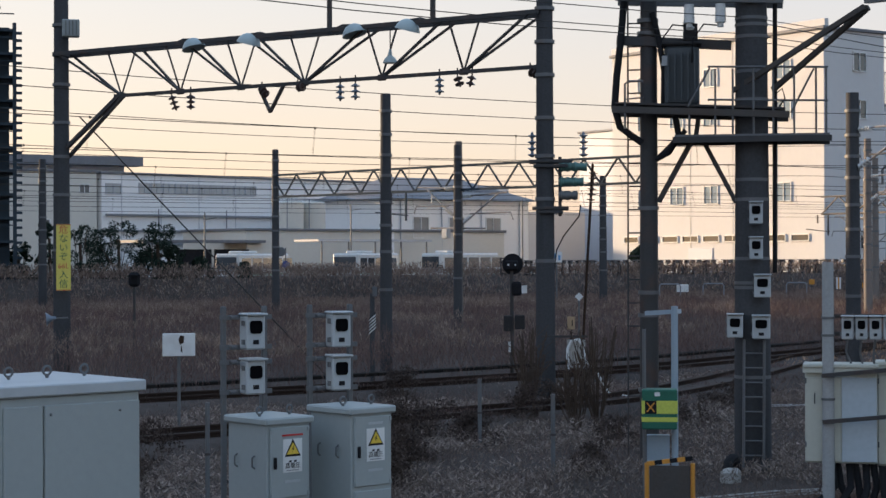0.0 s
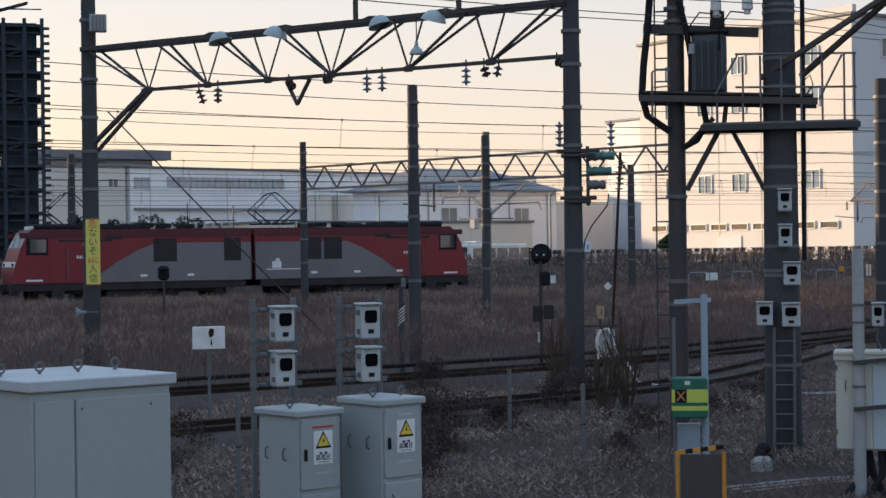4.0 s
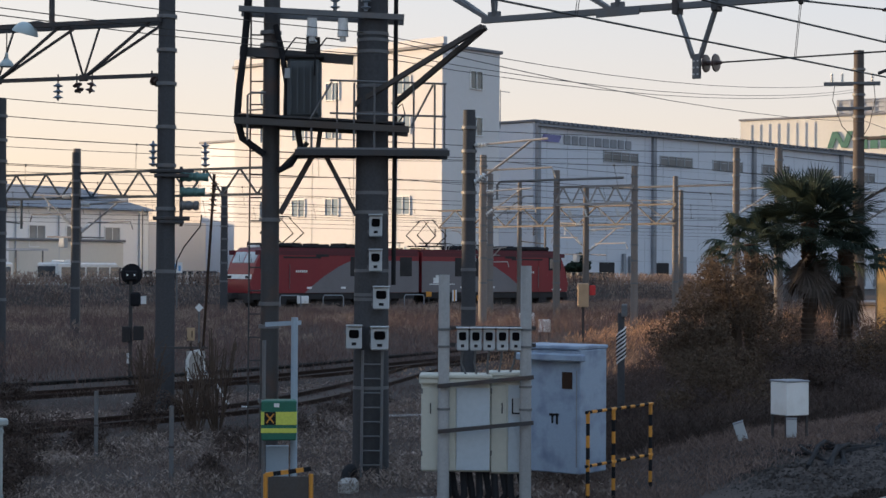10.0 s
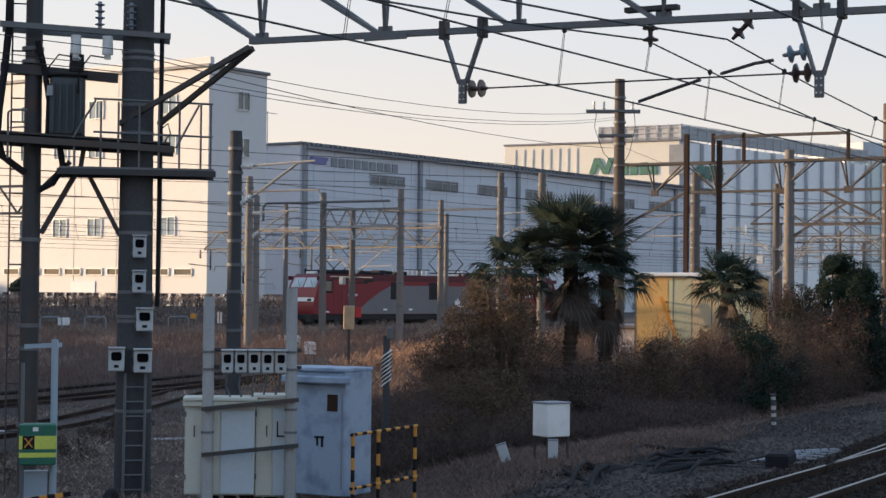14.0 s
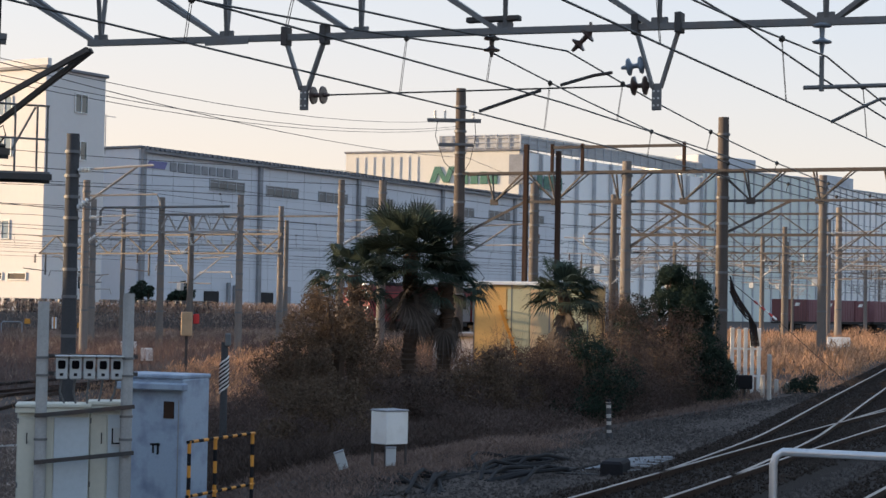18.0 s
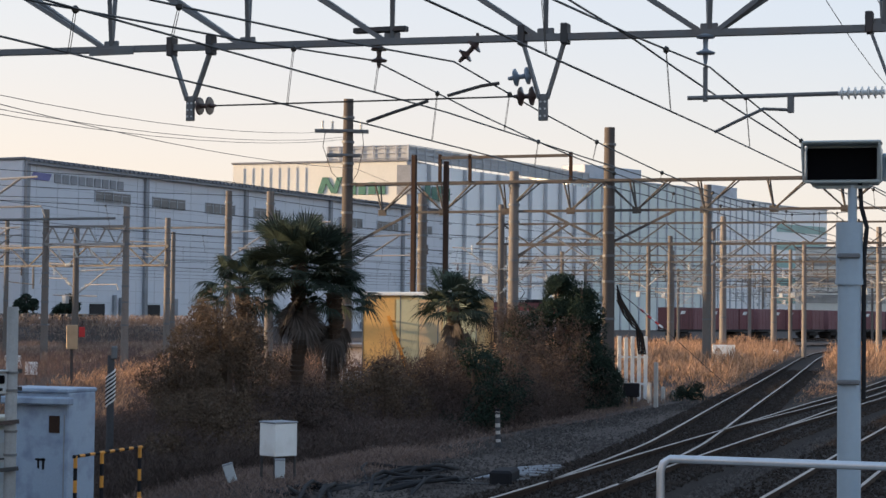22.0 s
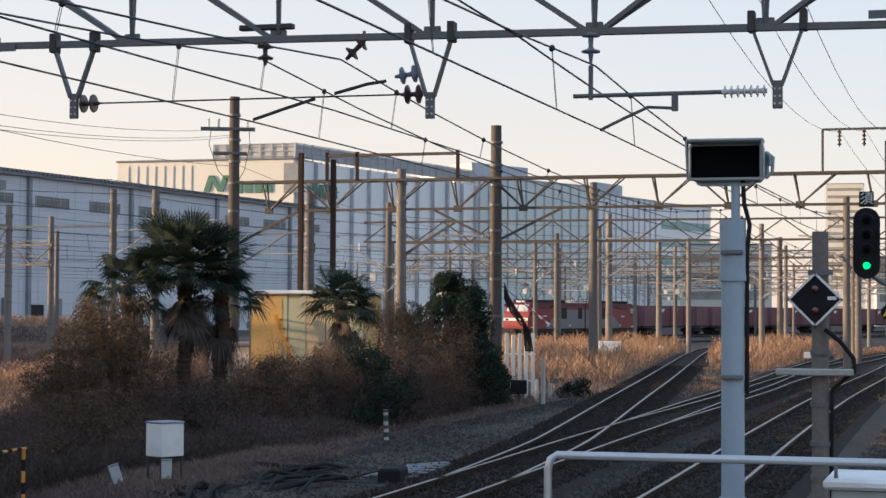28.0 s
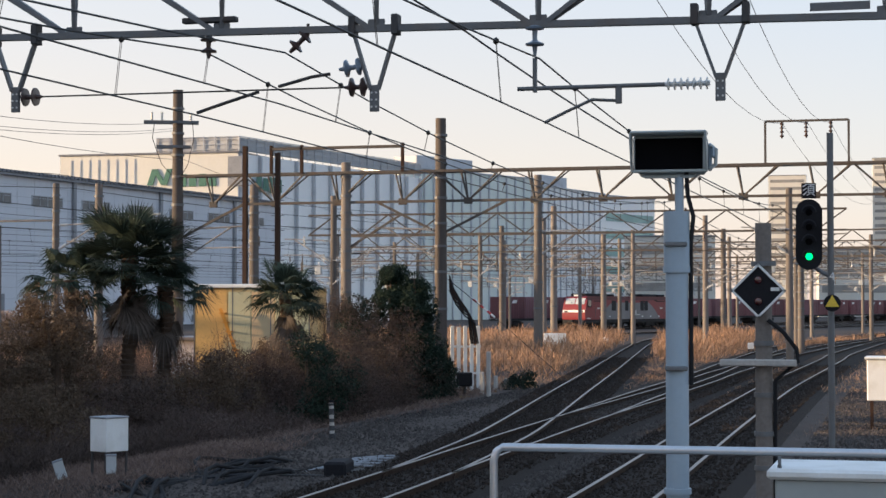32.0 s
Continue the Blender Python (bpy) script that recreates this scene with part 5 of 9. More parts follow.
def build_near_cabinets():
    big = thing("large_relay_cabinet", 6.36, 11.85, -0.85, 0, "large pale grey relay cabinet with lifting eyes on its lid", "equipment cabinet", "grey cabinets")
    dx, dy, h = 1.18, 1.3, 2.38
    part("body", Shape().box((dx / 2, dy / 2, h / 2 - 0.04), (dx, dy, h - 0.08), bevel=0.015), GREY_PAINT, big)
    part("lid", Shape().box((dx / 2, dy / 2, h - 0.04), (dx + 0.08, dy + 0.08, 0.085), bevel=0.01), BOX_PAINT, big, "pale lid with a folded edge")
    part("door", Shape().box((dx * 0.155, -0.012, h / 2 - 0.05), (dx * 0.27, 0.024, h - 0.2), bevel=0.008), GREY_PAINT, big)
    part("door", Shape().box((dx * 0.645, -0.012, h / 2 - 0.05), (dx * 0.69, 0.024, h - 0.2), bevel=0.008), GREY_PAINT, big)
    for k in range(4):
        lifting_eye(big, dx * (0.08 + 0.28 * k), dy * 0.5, h + 0.005)
    for k in range(2):
        part("rivet", Shape().lathe((dx * (0.34 + 0.5 * k), -0.03, h - 0.22), (0, -1, 0), [(0, 0.012), (0.006, 0.006)], 8), STEEL, big)
    side = part("side_notice", Shape().box((-0.006, 0.72, h - 0.62), (0.008, 0.30, 0.42)), WHITE_PAINT, big, "white notice with a black triangle")
    part("notice_triangle", Shape().add([(-0.012, 0.60, h - 0.60), (-0.012, 0.84, h - 0.60), (-0.012, 0.72, h - 0.44)], [(0, 1, 2)]), BLACK_PAINT, side)
    for k in range(3):
        part("text_bar", Shape().box((-0.013, 0.62 + 0.1 * k, h - 0.74), (0.003, 0.06, 0.06)), BLACK_PAINT, side)
    part("side_strip", Shape().box((-0.006, 0.72, h - 0.33), (0.008, 0.36, 0.07)), SEAM, big)
    relay_cabinet(10.0, 13.55, 0.97, 0.50, 0.62, "grey steel relay cabinet with a warning notice and a red strip", True)
    relay_cabinet(10.76, 13.25, 1.04, 0.50, 0.62, "grey steel relay cabinet with a yellow warning notice", False)
    box_rack(10.75, 14.81, (1.71, 1.26), 0.42)
    box_rack(11.54, 14.42, (1.72, 1.28), 0.42)
    s = thing("white_sign_box", 18.8, 28.2, -0.85, facing(18.8, 28.2), "small white box on a post with a rust-stained front", "sign", )
    part("post", Shape().cyl((0, 0.05, 0), (0, 0.05, 1.55), 0.03), STEEL, s)
    part("box", Shape().box((0, 0, 1.7), (0.60, 0.10, 0.42), bevel=0.01), WHITE_PAINT, s)
    part("rust_stain", Shape().prism([(0.02, 1.70), (0.09, 1.74), (0.10, 1.86), (0.03, 1.88), (-0.01, 1.80)], -0.056, -0.052).prism([(0.03, 1.58), (0.07, 1.55), (0.05, 1.68), (0.04, 1.69)], -0.056, -0.052), RUST, s)


def build_transformer_pole():
    x, y = 22.0, 17.38
    root = thing("transformer_pole", x, y, -0.95, facing(x, y), "thick dark concrete pole with a transformer platform, ladder and terminal boxes", "utility pole")
    B = 0.95   # local height of rail level
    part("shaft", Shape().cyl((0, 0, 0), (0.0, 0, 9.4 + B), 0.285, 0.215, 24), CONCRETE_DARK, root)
    for z in (6.08, 5.98, 5.80, 5.27, 4.84, 3.62, 3.32, 2.42, 2.05, 1.98, 0.62):
        part("steel_band", Shape().cyl((0, 0, z + B - 0.025), (0, 0, z + B + 0.025), 0.279 - 0.005 * z, n=24), STEEL, root)
    for z, w in ((6.34, 0.10),):
        for dy in (-0.28, 0.28):
            part("crossarm", Shape().bar((-2.05, dy, z + B + 0.08), (0.48, dy, z + B - 0.03), 0.08, 0.085), STEEL, root)
    for px in (-0.93, -0.46):
        part("cutout", Shape().cyl((px, -0.3, 6.28 + B), (px, -0.3, 6.0 + B), 0.075, 0.085, 14).cyl((px, -0.3, 6.0 + B), (px, -0.3, 5.93 + B), 0.05, n=12), PORCELAIN, root, "pale grey cutout insulator")
        part("lead_wire", Shape().tube([(px, -0.3, 5.95 + B), (px - 0.25, -0.3, 5.98 + B), (px - 0.42, -0.3, 5.75 + B), (px - 0.43, -0.3, 5.4 + B)], 0.012), RUBBER, root)
        for k in (0.35,):
            post_insulator(root, (px + k, -0.3, 6.4 + B), (0, 0, 1), 4, 0.075, 0.4, PORCELAIN_BLUE)
    # second, slimmer pole
    part("steel_pole", Shape().cyl((-1.58, 0.1, 0), (-1.56, 0.1, 8.9 + B), 0.15, 0.12, 18), STEEL_DARK, root)
    for z in (6.1, 5.9, 3.2, 1.9, 1.55, 0.4):
        part("pole_clamp", Shape().cyl((-1.58, 0.1, z + B - 0.03), (-1.58, 0.1, z + B + 0.03), 0.165, n=18), STEEL, root)
    part("cross_beam", Shape().bar((-2.05, 0.0, 5.80 + B), (-0.3, 0.0, 5.68 + B), 0.12, 0.14), STEEL_DARK, root)
    # upper platform with the transformer
    for dy in (-0.40, 0.40):
        part("platform_beam", Shape().bar((-2.1, dy, 4.70 + B), (0.56, dy, 4.58 + B), 0.08, 0.10), STEEL_MID, root)
    part("platform_plate", Shape().bar((-2.05, 0, 4.80 + B), (0.5, 0, 4.68 + B), 0.75, 0.03), STEEL_DARK, root)
    tank = part("transformer_tank", Shape().box((-1.05, 0, 5.22 + B), (0.52, 0.5, 0.92), bevel=0.05), TANK_GREY, root, "dark grey transformer tank")
    for k in range(5):
        part("cooling_fin", Shape().box((-1.25 + 0.1 * k, -0.28, 5.2 + B), (0.02, 0.1, 0.72)), TANK_GREY, tank)
    part("tank_lid", Shape().box((-1.05, 0, 5.70 + B), (0.60, 0.56, 0.06), bevel=0.02), UNDER, tank)
    part("name_plate", Shape().box((-1.30, -0.27, 5.44 + B), (0.12, 0.02, 0.15)), BOX_PAINT, tank)
    part("bushing_turret", Shape().box((-0.92, -0.05, 5.82 + B), (0.22, 0.24, 0.2), bevel=0.04).cyl((-0.98, -0.05, 5.9 + B), (-0.98, -0.05, 6.05 + B), 0.05).cyl((-0.86, -0.05, 5.9 + B), (-0.86, -0.05, 6.02 + B), 0.05), UNDER, tank)
    part("white_cap", Shape().lathe((-0.92, -0.16, 5.92 + B), (0, -0.3, 1), [(0, 0.06), (0.03, 0.07), (0.06, 0.03)], 10), PORCELAIN, tank)
    # lower walkway with its railing
    part("walkway", Shape().box((0.0, -0.05, 4.28 + B), (2.3, 0.75, 0.035)), STEEL, root, "pale grating walkway")
    part("walkway_beam", Shape().box((0.0, -0.42, 4.22 + B), (2.36, 0.07, 0.09)).box((0.0, 0.38, 4.22 + B), (2.36, 0.07, 0.09)), STEEL_DARK, root)
    for px in (-0.93, -0.54, -0.28, 0.03, 0.32, 0.63, 0.95, 1.10):
        part("railing_post", Shape().cyl((px, -0.42, 4.3 + B), (px, -0.42, (5.28 if px > -0.6 else 4.7) + B), 0.016, n=8), STEEL, root)
    for z in (5.30, 4.80):
        part("railing_rail", Shape().cyl((-0.65, -0.42, z + B + 0.02), (1.13, -0.42, z + B - 0.02), 0.016, n=8), STEEL, root)
    for x0, z0, x1, z1 in ((-0.95, 4.72, -0.62, 5.30), (0.58, 4.60, 0.92, 5.26)):
        part("railing_stay", Shape().cyl((x0, -0.42, z0 + B), (x1, -0.42, z1 + B), 0.016, n=8), STEEL, root)
    part("railing_loop", Shape().tube([(-1.9, -0.42, 4.4 + B), (-1.9, -0.42, 5.08 + B), (-1.85, -0.42, 5.12 + B), (-1.62, -0.42, 5.12 + B)], 0.018).tube([(-1.9, -0.42, 4.85 + B), (-1.62, -0.42, 4.87 + B)], 0.012), STEEL, root)
    for a, b in (((-0.92, 0, 4.2 + B), (-1.42, 0.1, 3.3 + B)), ((-0.72, 0, 4.2 + B), (-0.24, 0, 3.28 + B)), ((-1.5, 0.1, 3.9 + B), (-1.0, 0.1, 4.4 + B)), ((-0.85, 0, 4.25 + B), (-0.8, 0, 4.6 + B))):
        part("knee_brace", Shape().bar(a, b, 0.07, 0.07), STEEL_DARK, root)
    # black cables on the slim pole
    part("feeder_cable", Shape().tube([(-1.92, -0.1, 8.0 + B), (-1.93, -0.1, 6.4 + B), (-1.98, -0.1, 5.8 + B), (-2.05, -0.1, 5.2 + B), (-2.08, -0.1, 4.75 + B), (-2.0, -0.1, 4.45 + B), (-1.8, -0.1, 4.3 + B), (-1.66, -0.1, 4.2 + B)], 0.055, 10), RUBBER, root)
    part("feeder_cable", Shape().tube([(-1.50, -0.1, 6.2 + B), (-1.40, -0.1, 5.8 + B), (-1.32, -0.1, 5.3 + B), (-1.33, -0.1, 4.8 + B)], 0.045, 10), RUBBER, root)
    part("feeder_cable", Shape().tube([(-1.15, -0.15, 4.6 + B), (-1.10, -0.15, 4.3 + B), (-1.25, -0.15, 4.05 + B), (-1.45, -0.1, 3.95 + B)], 0.05, 10), RUBBER, root)
    part("conduit", Shape().tube([(0.36, 0.0, 7.0 + B), (0.35, 0.0, 5.0 + B), (0.34, 0, 2.2 + B)], 0.035, 8), RUBBER, root)
    part("cable_loop", Shape().tube([(0.33, -0.1, 4.6 + B), (0.50, -0.1, 4.85 + B), (0.46, -0.1, 5.0 + B), (0.34, -0.1, 4.9 + B)], 0.012), RUBBER, root)
    for px, z, w, h in ((0.06, 3.10, 0.20, 0.32), (0.06, 2.57, 0.20, 0.32), (0.15, 2.0, 0.25, 0.33), (-0.26, 1.40, 0.24, 0.34), (0.13, 1.38, 0.27, 0.34)):
        meter_box(root, px, -0.36, z + B, w, h, 0.18)
    # ladder
    for px in (-0.14, 0.16):
        part("ladder_rail", Shape().tube([(px, -0.34, -0.75 + B), (px + 0.015, -0.34, 1.2 + B)], 0.022), STEEL, root)
    for k in range(8):
        part("rung", Shape().cyl((-0.14, -0.34, -0.55 + B + 0.22 * k), (0.16, -0.34, -0.55 + B + 0.22 * k), 0.012, n=8), STEEL, root)
    for k in range(22):
        part("step_bolt", Shape().cyl((-1.9, 0.05, 0.3 + B + 0.36 * k), (-1.62, 0.05, 0.3 + B + 0.36 * k), 0.012, n=6), STEEL_DARK, root)
    part("step_rail", Shape().cyl((-1.9, 0.05, 0), (-1.88, 0.05, 7.5 + B), 0.014, n=6), STEEL_DARK, root)

    gx, gy = 18.05, 15.8
    g = thing("switch_box_post", gx, gy, -0.9, facing(gx, gy), "green and yellow-banded switch box on grey posts", "equipment box")
    part("post", Shape().cyl((0.20, 0.1, 0), (0.20, 0.1, 2.70), 0.045, n=14), POST_BLUE, g, "pale blue-grey pipe post")
    part("post_arm", Shape().bar((0.26, 0.1, 2.63), (-0.16, 0.35, 2.60), 0.12, 0.06), POST_BLUE, g)
    part("leg", Shape().box((-0.02, 0.15, 0.5), (0.30, 0.12, 1.0), bevel=0.01), POST_BLUE, g)
    part("conduit", Shape().cyl((-0.20, 0.0, 0), (-0.20, 0.0, 2.4), 0.025, n=8), STEEL, g)
    bx = part("box", Shape().box((0, -0.05, 1.36), (0.46, 0.34, 0.52), bevel=0.015), GREEN_PAINT, g, "dark green box with yellow bands")
    part("band", Shape().box((0, -0.05, 1.39), (0.468, 0.348, 0.17)), LIME_PAINT, bx)
    part("band", Shape().box((0, -0.05, 1.23), (0.468, 0.348, 0.06)), LIME_PAINT, bx)
    patch = part("mark_patch", Shape().box((-0.115, -0.226, 1.39), (0.15, 0.006, 0.17)), BLACK_PAINT, bx)
    part("mark", Shape().bar((-0.165, -0.232, 1.33), (-0.065, -0.232, 1.45), 0.006, 0.016), ORANGE_PAINT, patch)
    part("mark", Shape().bar((-0.065, -0.234, 1.33), (-0.165, -0.234, 1.45), 0.006, 0.016), ORANGE_PAINT, patch)
    part("text_bar", Shape().box((-0.03, -0.223, 1.56), (0.07, 0.006, 0.05)), WHITE_PAINT, bx)
    bg = thing("barrier_frame", 16.4, 14.2, -0.64, facing(16.4, 14.2), "dark steel plate barrier with a yellow and black top rail", "barrier", "barriers")
    part("plate", Shape().box((0, 0, 0.33), (0.48, 0.03, 0.56)), STEEL_MID, bg)
    for k in range(6):
        part("rail_stripe", Shape().bar((-0.27 + 0.09 * k, 0, 0.63 + 0.012 * k), (-0.18 + 0.09 * k, 0, 0.642 + 0.012 * k), 0.05, 0.05), ORANGE_PAINT if k % 2 == 0 else BLACK_PAINT, bg)
    for sx in (-0.27, 0.27):
        part("leg", Shape().cyl((sx, 0, -0.2), (sx, 0, 0.64), 0.028, n=8), ORANGE_PAINT, bg)


def build_rack_cables():
    q = thing("black_cables", 19.1, 13.2, -0.9, facing(19.1, 13.2), "thick black cables spreading from the switch cabinets to the ground", "cable")
    for k in range(6):
        px = -0.5 + 0.2 * k
        out = (-0.9 + 0.36 * k) * 1.25
        part("cable", Shape().tube([(px, 0.25, 0.80), (px + 0.02, 0.1, 0.45), (px + out * 0.3, -0.15, 0.12), (px + out * 0.7, -0.45, 0.04), (px + out, -0.9 - 0.1 * (k % 3), 0.03)], 0.045, 8), RUBBER, q)


def build_post_rack():
    build_rack_cables()
    x, y = 19.1, 13.2
    r = thing("switchgear_rack", x, y, -0.95, facing(x, y), "two concrete posts carrying cream switch cabinets and small terminal boxes", "equipment rack")
    B = 0.95
    for px, top in ((-0.55, 2.38), (0.50, 2.50)):
        part("post", Shape().cyl((px, 0, 0), (px, 0, top + B), 0.078, 0.070, 18), POST_CONCRETE, r, "round mottled concrete post")
        for z in (1.68, 1.46, 0.95, 0.66):
            part("band", Shape().cyl((px, 0, z + B - 0.015), (px, 0, z + B + 0.015), 0.084, n=18), STEEL, r)
    for z in (1.70, 1.48):
        part("rail", Shape().box((0.0, 0.05, z + B), (1.26, 0.03, 0.05)), STEEL_DARK, r)
    for k in range(5):
        meter_box(r, -0.31 + 0.17 * k, 0.02, 1.55 + B, 0.145, 0.28, 0.16)
        part("conduit", Shape().tube([(-0.31 + 0.17 * k, 0.04, 1.42 + B), (-0.33 + 0.17 * k, 0.08, 1.25 + B), (-0.25 + 0.13 * k, 0.15, 1.05 + B)], 0.014, 6), STEEL, r)
    for z in (1.02, 0.44):
        part("angle_rail", Shape().bar((-0.62, -0.12, z + B - 0.06), (0.60, -0.10, z + B + 0.06), 0.05, 0.05), STEEL_DARK, r)
    for k, (px, py, w, h) in enumerate(((-0.395, 0.27, 0.89, 1.20), (0.27, 0.36, 0.44, 1.26))):
        face = py - 0.21
        c = part("switch_cabinet", Shape().box((px, py, 0.45 + B), (w, 0.42, h), bevel=0.015), CREAM_PAINT, r, "weathered cream cabinet")
        part("hood", Shape().box((px, py - 0.03, 0.45 + B + h / 2 + 0.025), (w + 0.05, 0.54, 0.05), bevel=0.012).box((px, face - 0.055, 0.42 + B + h / 2), (w + 0.05, 0.025, 0.07), bevel=0.006), CREAM_PAINT, c)
        for s in (-1, 1):
            part("door", Shape().box((px + s * w / 4, face - 0.008, 0.40 + B), (w / 2 - 0.016, 0.02, h - 0.14), bevel=0.006), PANEL_BLUE if s > 0 else CREAM_PAINT, c, "pale bluish replacement door" if s > 0 else "")
            hx = px - 0.25 * w + (0.09 if s > 0 else -0.10) if k == 0 else px - 0.07
            if k == 0 or s < 0:
                part("handle", Shape().tube([(hx, face - 0.02, 0.60 + B), (hx, face - 0.05, 0.615 + B), (hx, face - 0.05, 0.715 + B), (hx, face - 0.02, 0.73 + B)], 0.008), STEEL_DARK, c)
        for z in (0.05, 0.85):
            part("hinge", Shape().cyl((px - w / 2 + 0.012, face - 0.022, z + B), (px - w / 2 + 0.012, face - 0.022, z + 0.07 + B), 0.01, n=8), STEEL, c)
    part("notice", Shape().box((0.39, 0.124, 0.68 + B), (0.14, 0.006, 0.24)), BOX_PAINT, r)
    part("notice_mark", Shape().box((0.335, 0.119, 0.69 + B), (0.018, 0.004, 0.20)).box((0.385, 0.119, 0.60 + B), (0.10, 0.004, 0.02)), BLACK_PAINT, r)
    for k in range(5):
        px = -0.45 + 0.22 * k
        part("power_cable", Shape().tube([(px, 0.25, -0.15 + B), (px + 0.05, 0.2, -0.45 + B), (px + 0.2 - 0.12 * k, 0.05, -0.72 + B), (px + 0.45 - 0.28 * k, -0.3, -0.88 + B), (px + 0.9 - 0.45 * k, -0.8, -0.93 + B)], 0.045, 8), RUBBER, r)

    b = thing("blue_cabinet", 22.1, 13.75, -0.48, 0, "pale blue weathered steel cabinet with a brown notice", "equipment cabinet")
    dx, dy, h = 0.75, 0.95, 1.78
    part("body", Shape().box((dx / 2, dy / 2 - 0.05, h / 2), (dx - 0.02, dy + 0.1, h), bevel=0.015), BLUE_PAINT, b)
    part("lid", Shape().box((dx / 2, dy / 2, h + 0.03), (dx + 0.06, dy + 0.20, 0.06), bevel=0.015), BLUE_PAINT, b)
    part("hood", Shape().box((-0.06, dy / 2 - 0.10, h - 0.11), (0.14, dy + 0.18, 0.11), bevel=0.02), BLUE_PAINT, b)
    part("notice", Shape().box((0.004, 0.12, h - 0.44), (0.014, 0.17, 0.24)), RUST, b)
    part("text_bar", Shape().box((0.004, 0.37, h - 1.0), (0.014, 0.025, 0.13)).box((0.004, 0.29, h - 1.0), (0.014, 0.03, 0.16)).box((0.004, 0.34, h - 0.94), (0.014, 0.16, 0.03)), BLACK_PAINT, b)
    part("door_seam", Shape().box((0.005, -0.04, h / 2 - 0.1), (0.014, 0.015, h - 0.4)), SEAM, b)
    f = thing("striped_barrier", 21.65, 12.72, -0.72, 3.6, "yellow and black striped pipe barrier with two bays", "barrier", "barriers")
    for px in (-0.95, -0.2, 0.95):
        for k in range(8):
            part("post_stripe", Shape().cyl((px, 0, 0.16 * k), (px, 0, 0.16 * (k + 1)), 0.026, n=10), (ORANGE_PAINT if k % 2 else BLACK_PAINT), f)
    for z in (1.27, 0.55):
        for k in range(14):
            part("rail_stripe", Shape().cyl((-1.0 + 0.143 * k, 0, z), (-1.0 + 0.143 * (k + 1), 0, z), 0.022, n=10), (ORANGE_PAINT if k % 2 else BLACK_PAINT), f)
    wb = thing("white_equipment_box", 26.25, 12.35, -0.75, facing(26.25, 12.35) + 38, "white steel box on four thin legs", "equipment box")
    part("box", Shape().box((0, 0, 1.20), (0.45, 0.40, 0.52), bevel=0.012), WHITE_PAINT, wb)
    part("lid", Shape().box((0, 0, 1.475), (0.47, 0.42, 0.03), bevel=0.008), SEAM, wb)
    for sx in (-0.2, 0.2):
        for sy in (-0.17, 0.17):
            part("leg", Shape().bar((sx, sy, 0), (sx, sy, 0.95), 0.03), STEEL_DARK, wb)
    for px, py, tilt, z in ((25.9, 12.9, 18, 0.25), (26.0, 12.2, 0, 0.32)):
        t = thing("small_junction_box", px, py, -0.75 + z + 0.08, facing(px, py), "small off-white junction box on a stake" if tilt == 0 else "small off-white junction box leaning over", "junction box", "junction boxes")
        bb = part("body", Shape().box((0, 0, 0.36), (0.16, 0.10, 0.30), bevel=0.01), BOX_PAINT, t)
        part("lid", Shape().box((0, 0, 0.50), (0.17, 0.11, 0.03), bevel=0.006), SEAM, bb)
        part("stake", Shape().cyl((0, 0.02, -0.1), (0, 0.02, 0.25), 0.02, n=6), STEEL, t)
        t.matrix_basis = t.matrix_basis @ pose(0, 0, 0, 0, -tilt, 0)
    st = thing("marker_post", 35.0, 11.55, -0.35, 0, "short white and black concrete marker post", "marker post")
    part("post", Shape().cyl((0, 0, 0), (0.0, 0.03, 0.88), 0.052, 0.046, 12), CONCRETE_PALE, st)
    part("foot", Shape().cyl((0, 0, 0), (0, 0.005, 0.24), 0.066, n=12), CONCRETE_DARK, st)
    for z, h, a in ((0.30, 0.10, 0.0), (0.47, 0.07, 0.4), (0.62, 0.12, 0.2), (0.80, 0.05, 0.3)):
        part("peeling_band", Shape().cyl((0.002, z * 0.034, z), (0.004 * a, (z + h) * 0.034, z + h), 0.0545 - 0.004 * z, n=12), CONCRETE_DARK, st)
    part("cap", Shape().cyl((0, 0.03, 0.86), (0, 0.03, 0.91), 0.05, n=12), BLACK_PAINT, st)
    for px, py, top, rr, lab in ((31.0, 18.2, 1.60, 0.075, "grey pole stub with a zebra-striped sleeve"), (28.95, 34.8, 1.55, 0.065, "short post with a zebra-striped sleeve")):
        z = thing("striped_stub", px, py, -0.9, facing(px, py), lab, "marker post", "striped stubs")
        part("post", Shape().cyl((0, 0, 0), (0, 0, top + 0.9), rr, rr * 0.9, 14), CONCRETE_DARK, z)
        for k in range(15 if rr > 0.07 else 10):
            part("sleeve_stripe", Shape().tube([(rr * 1.08 * math.cos(a), rr * 1.08 * math.sin(a), top + 0.9 - 0.92 + 0.040 * k + 0.17 * (a - 1.5 * math.pi) / math.pi) for a in [math.pi + math.pi * q / 8 for q in range(9)]], 0.017, 6), WHITE_PAINT if k % 2 == 0 else BLACK_PAINT, z)
        part("head_bracket", Shape().box((0.06, -0.05, top + 0.95), (0.12, 0.1, 0.25), bevel=0.02), STEEL, z)


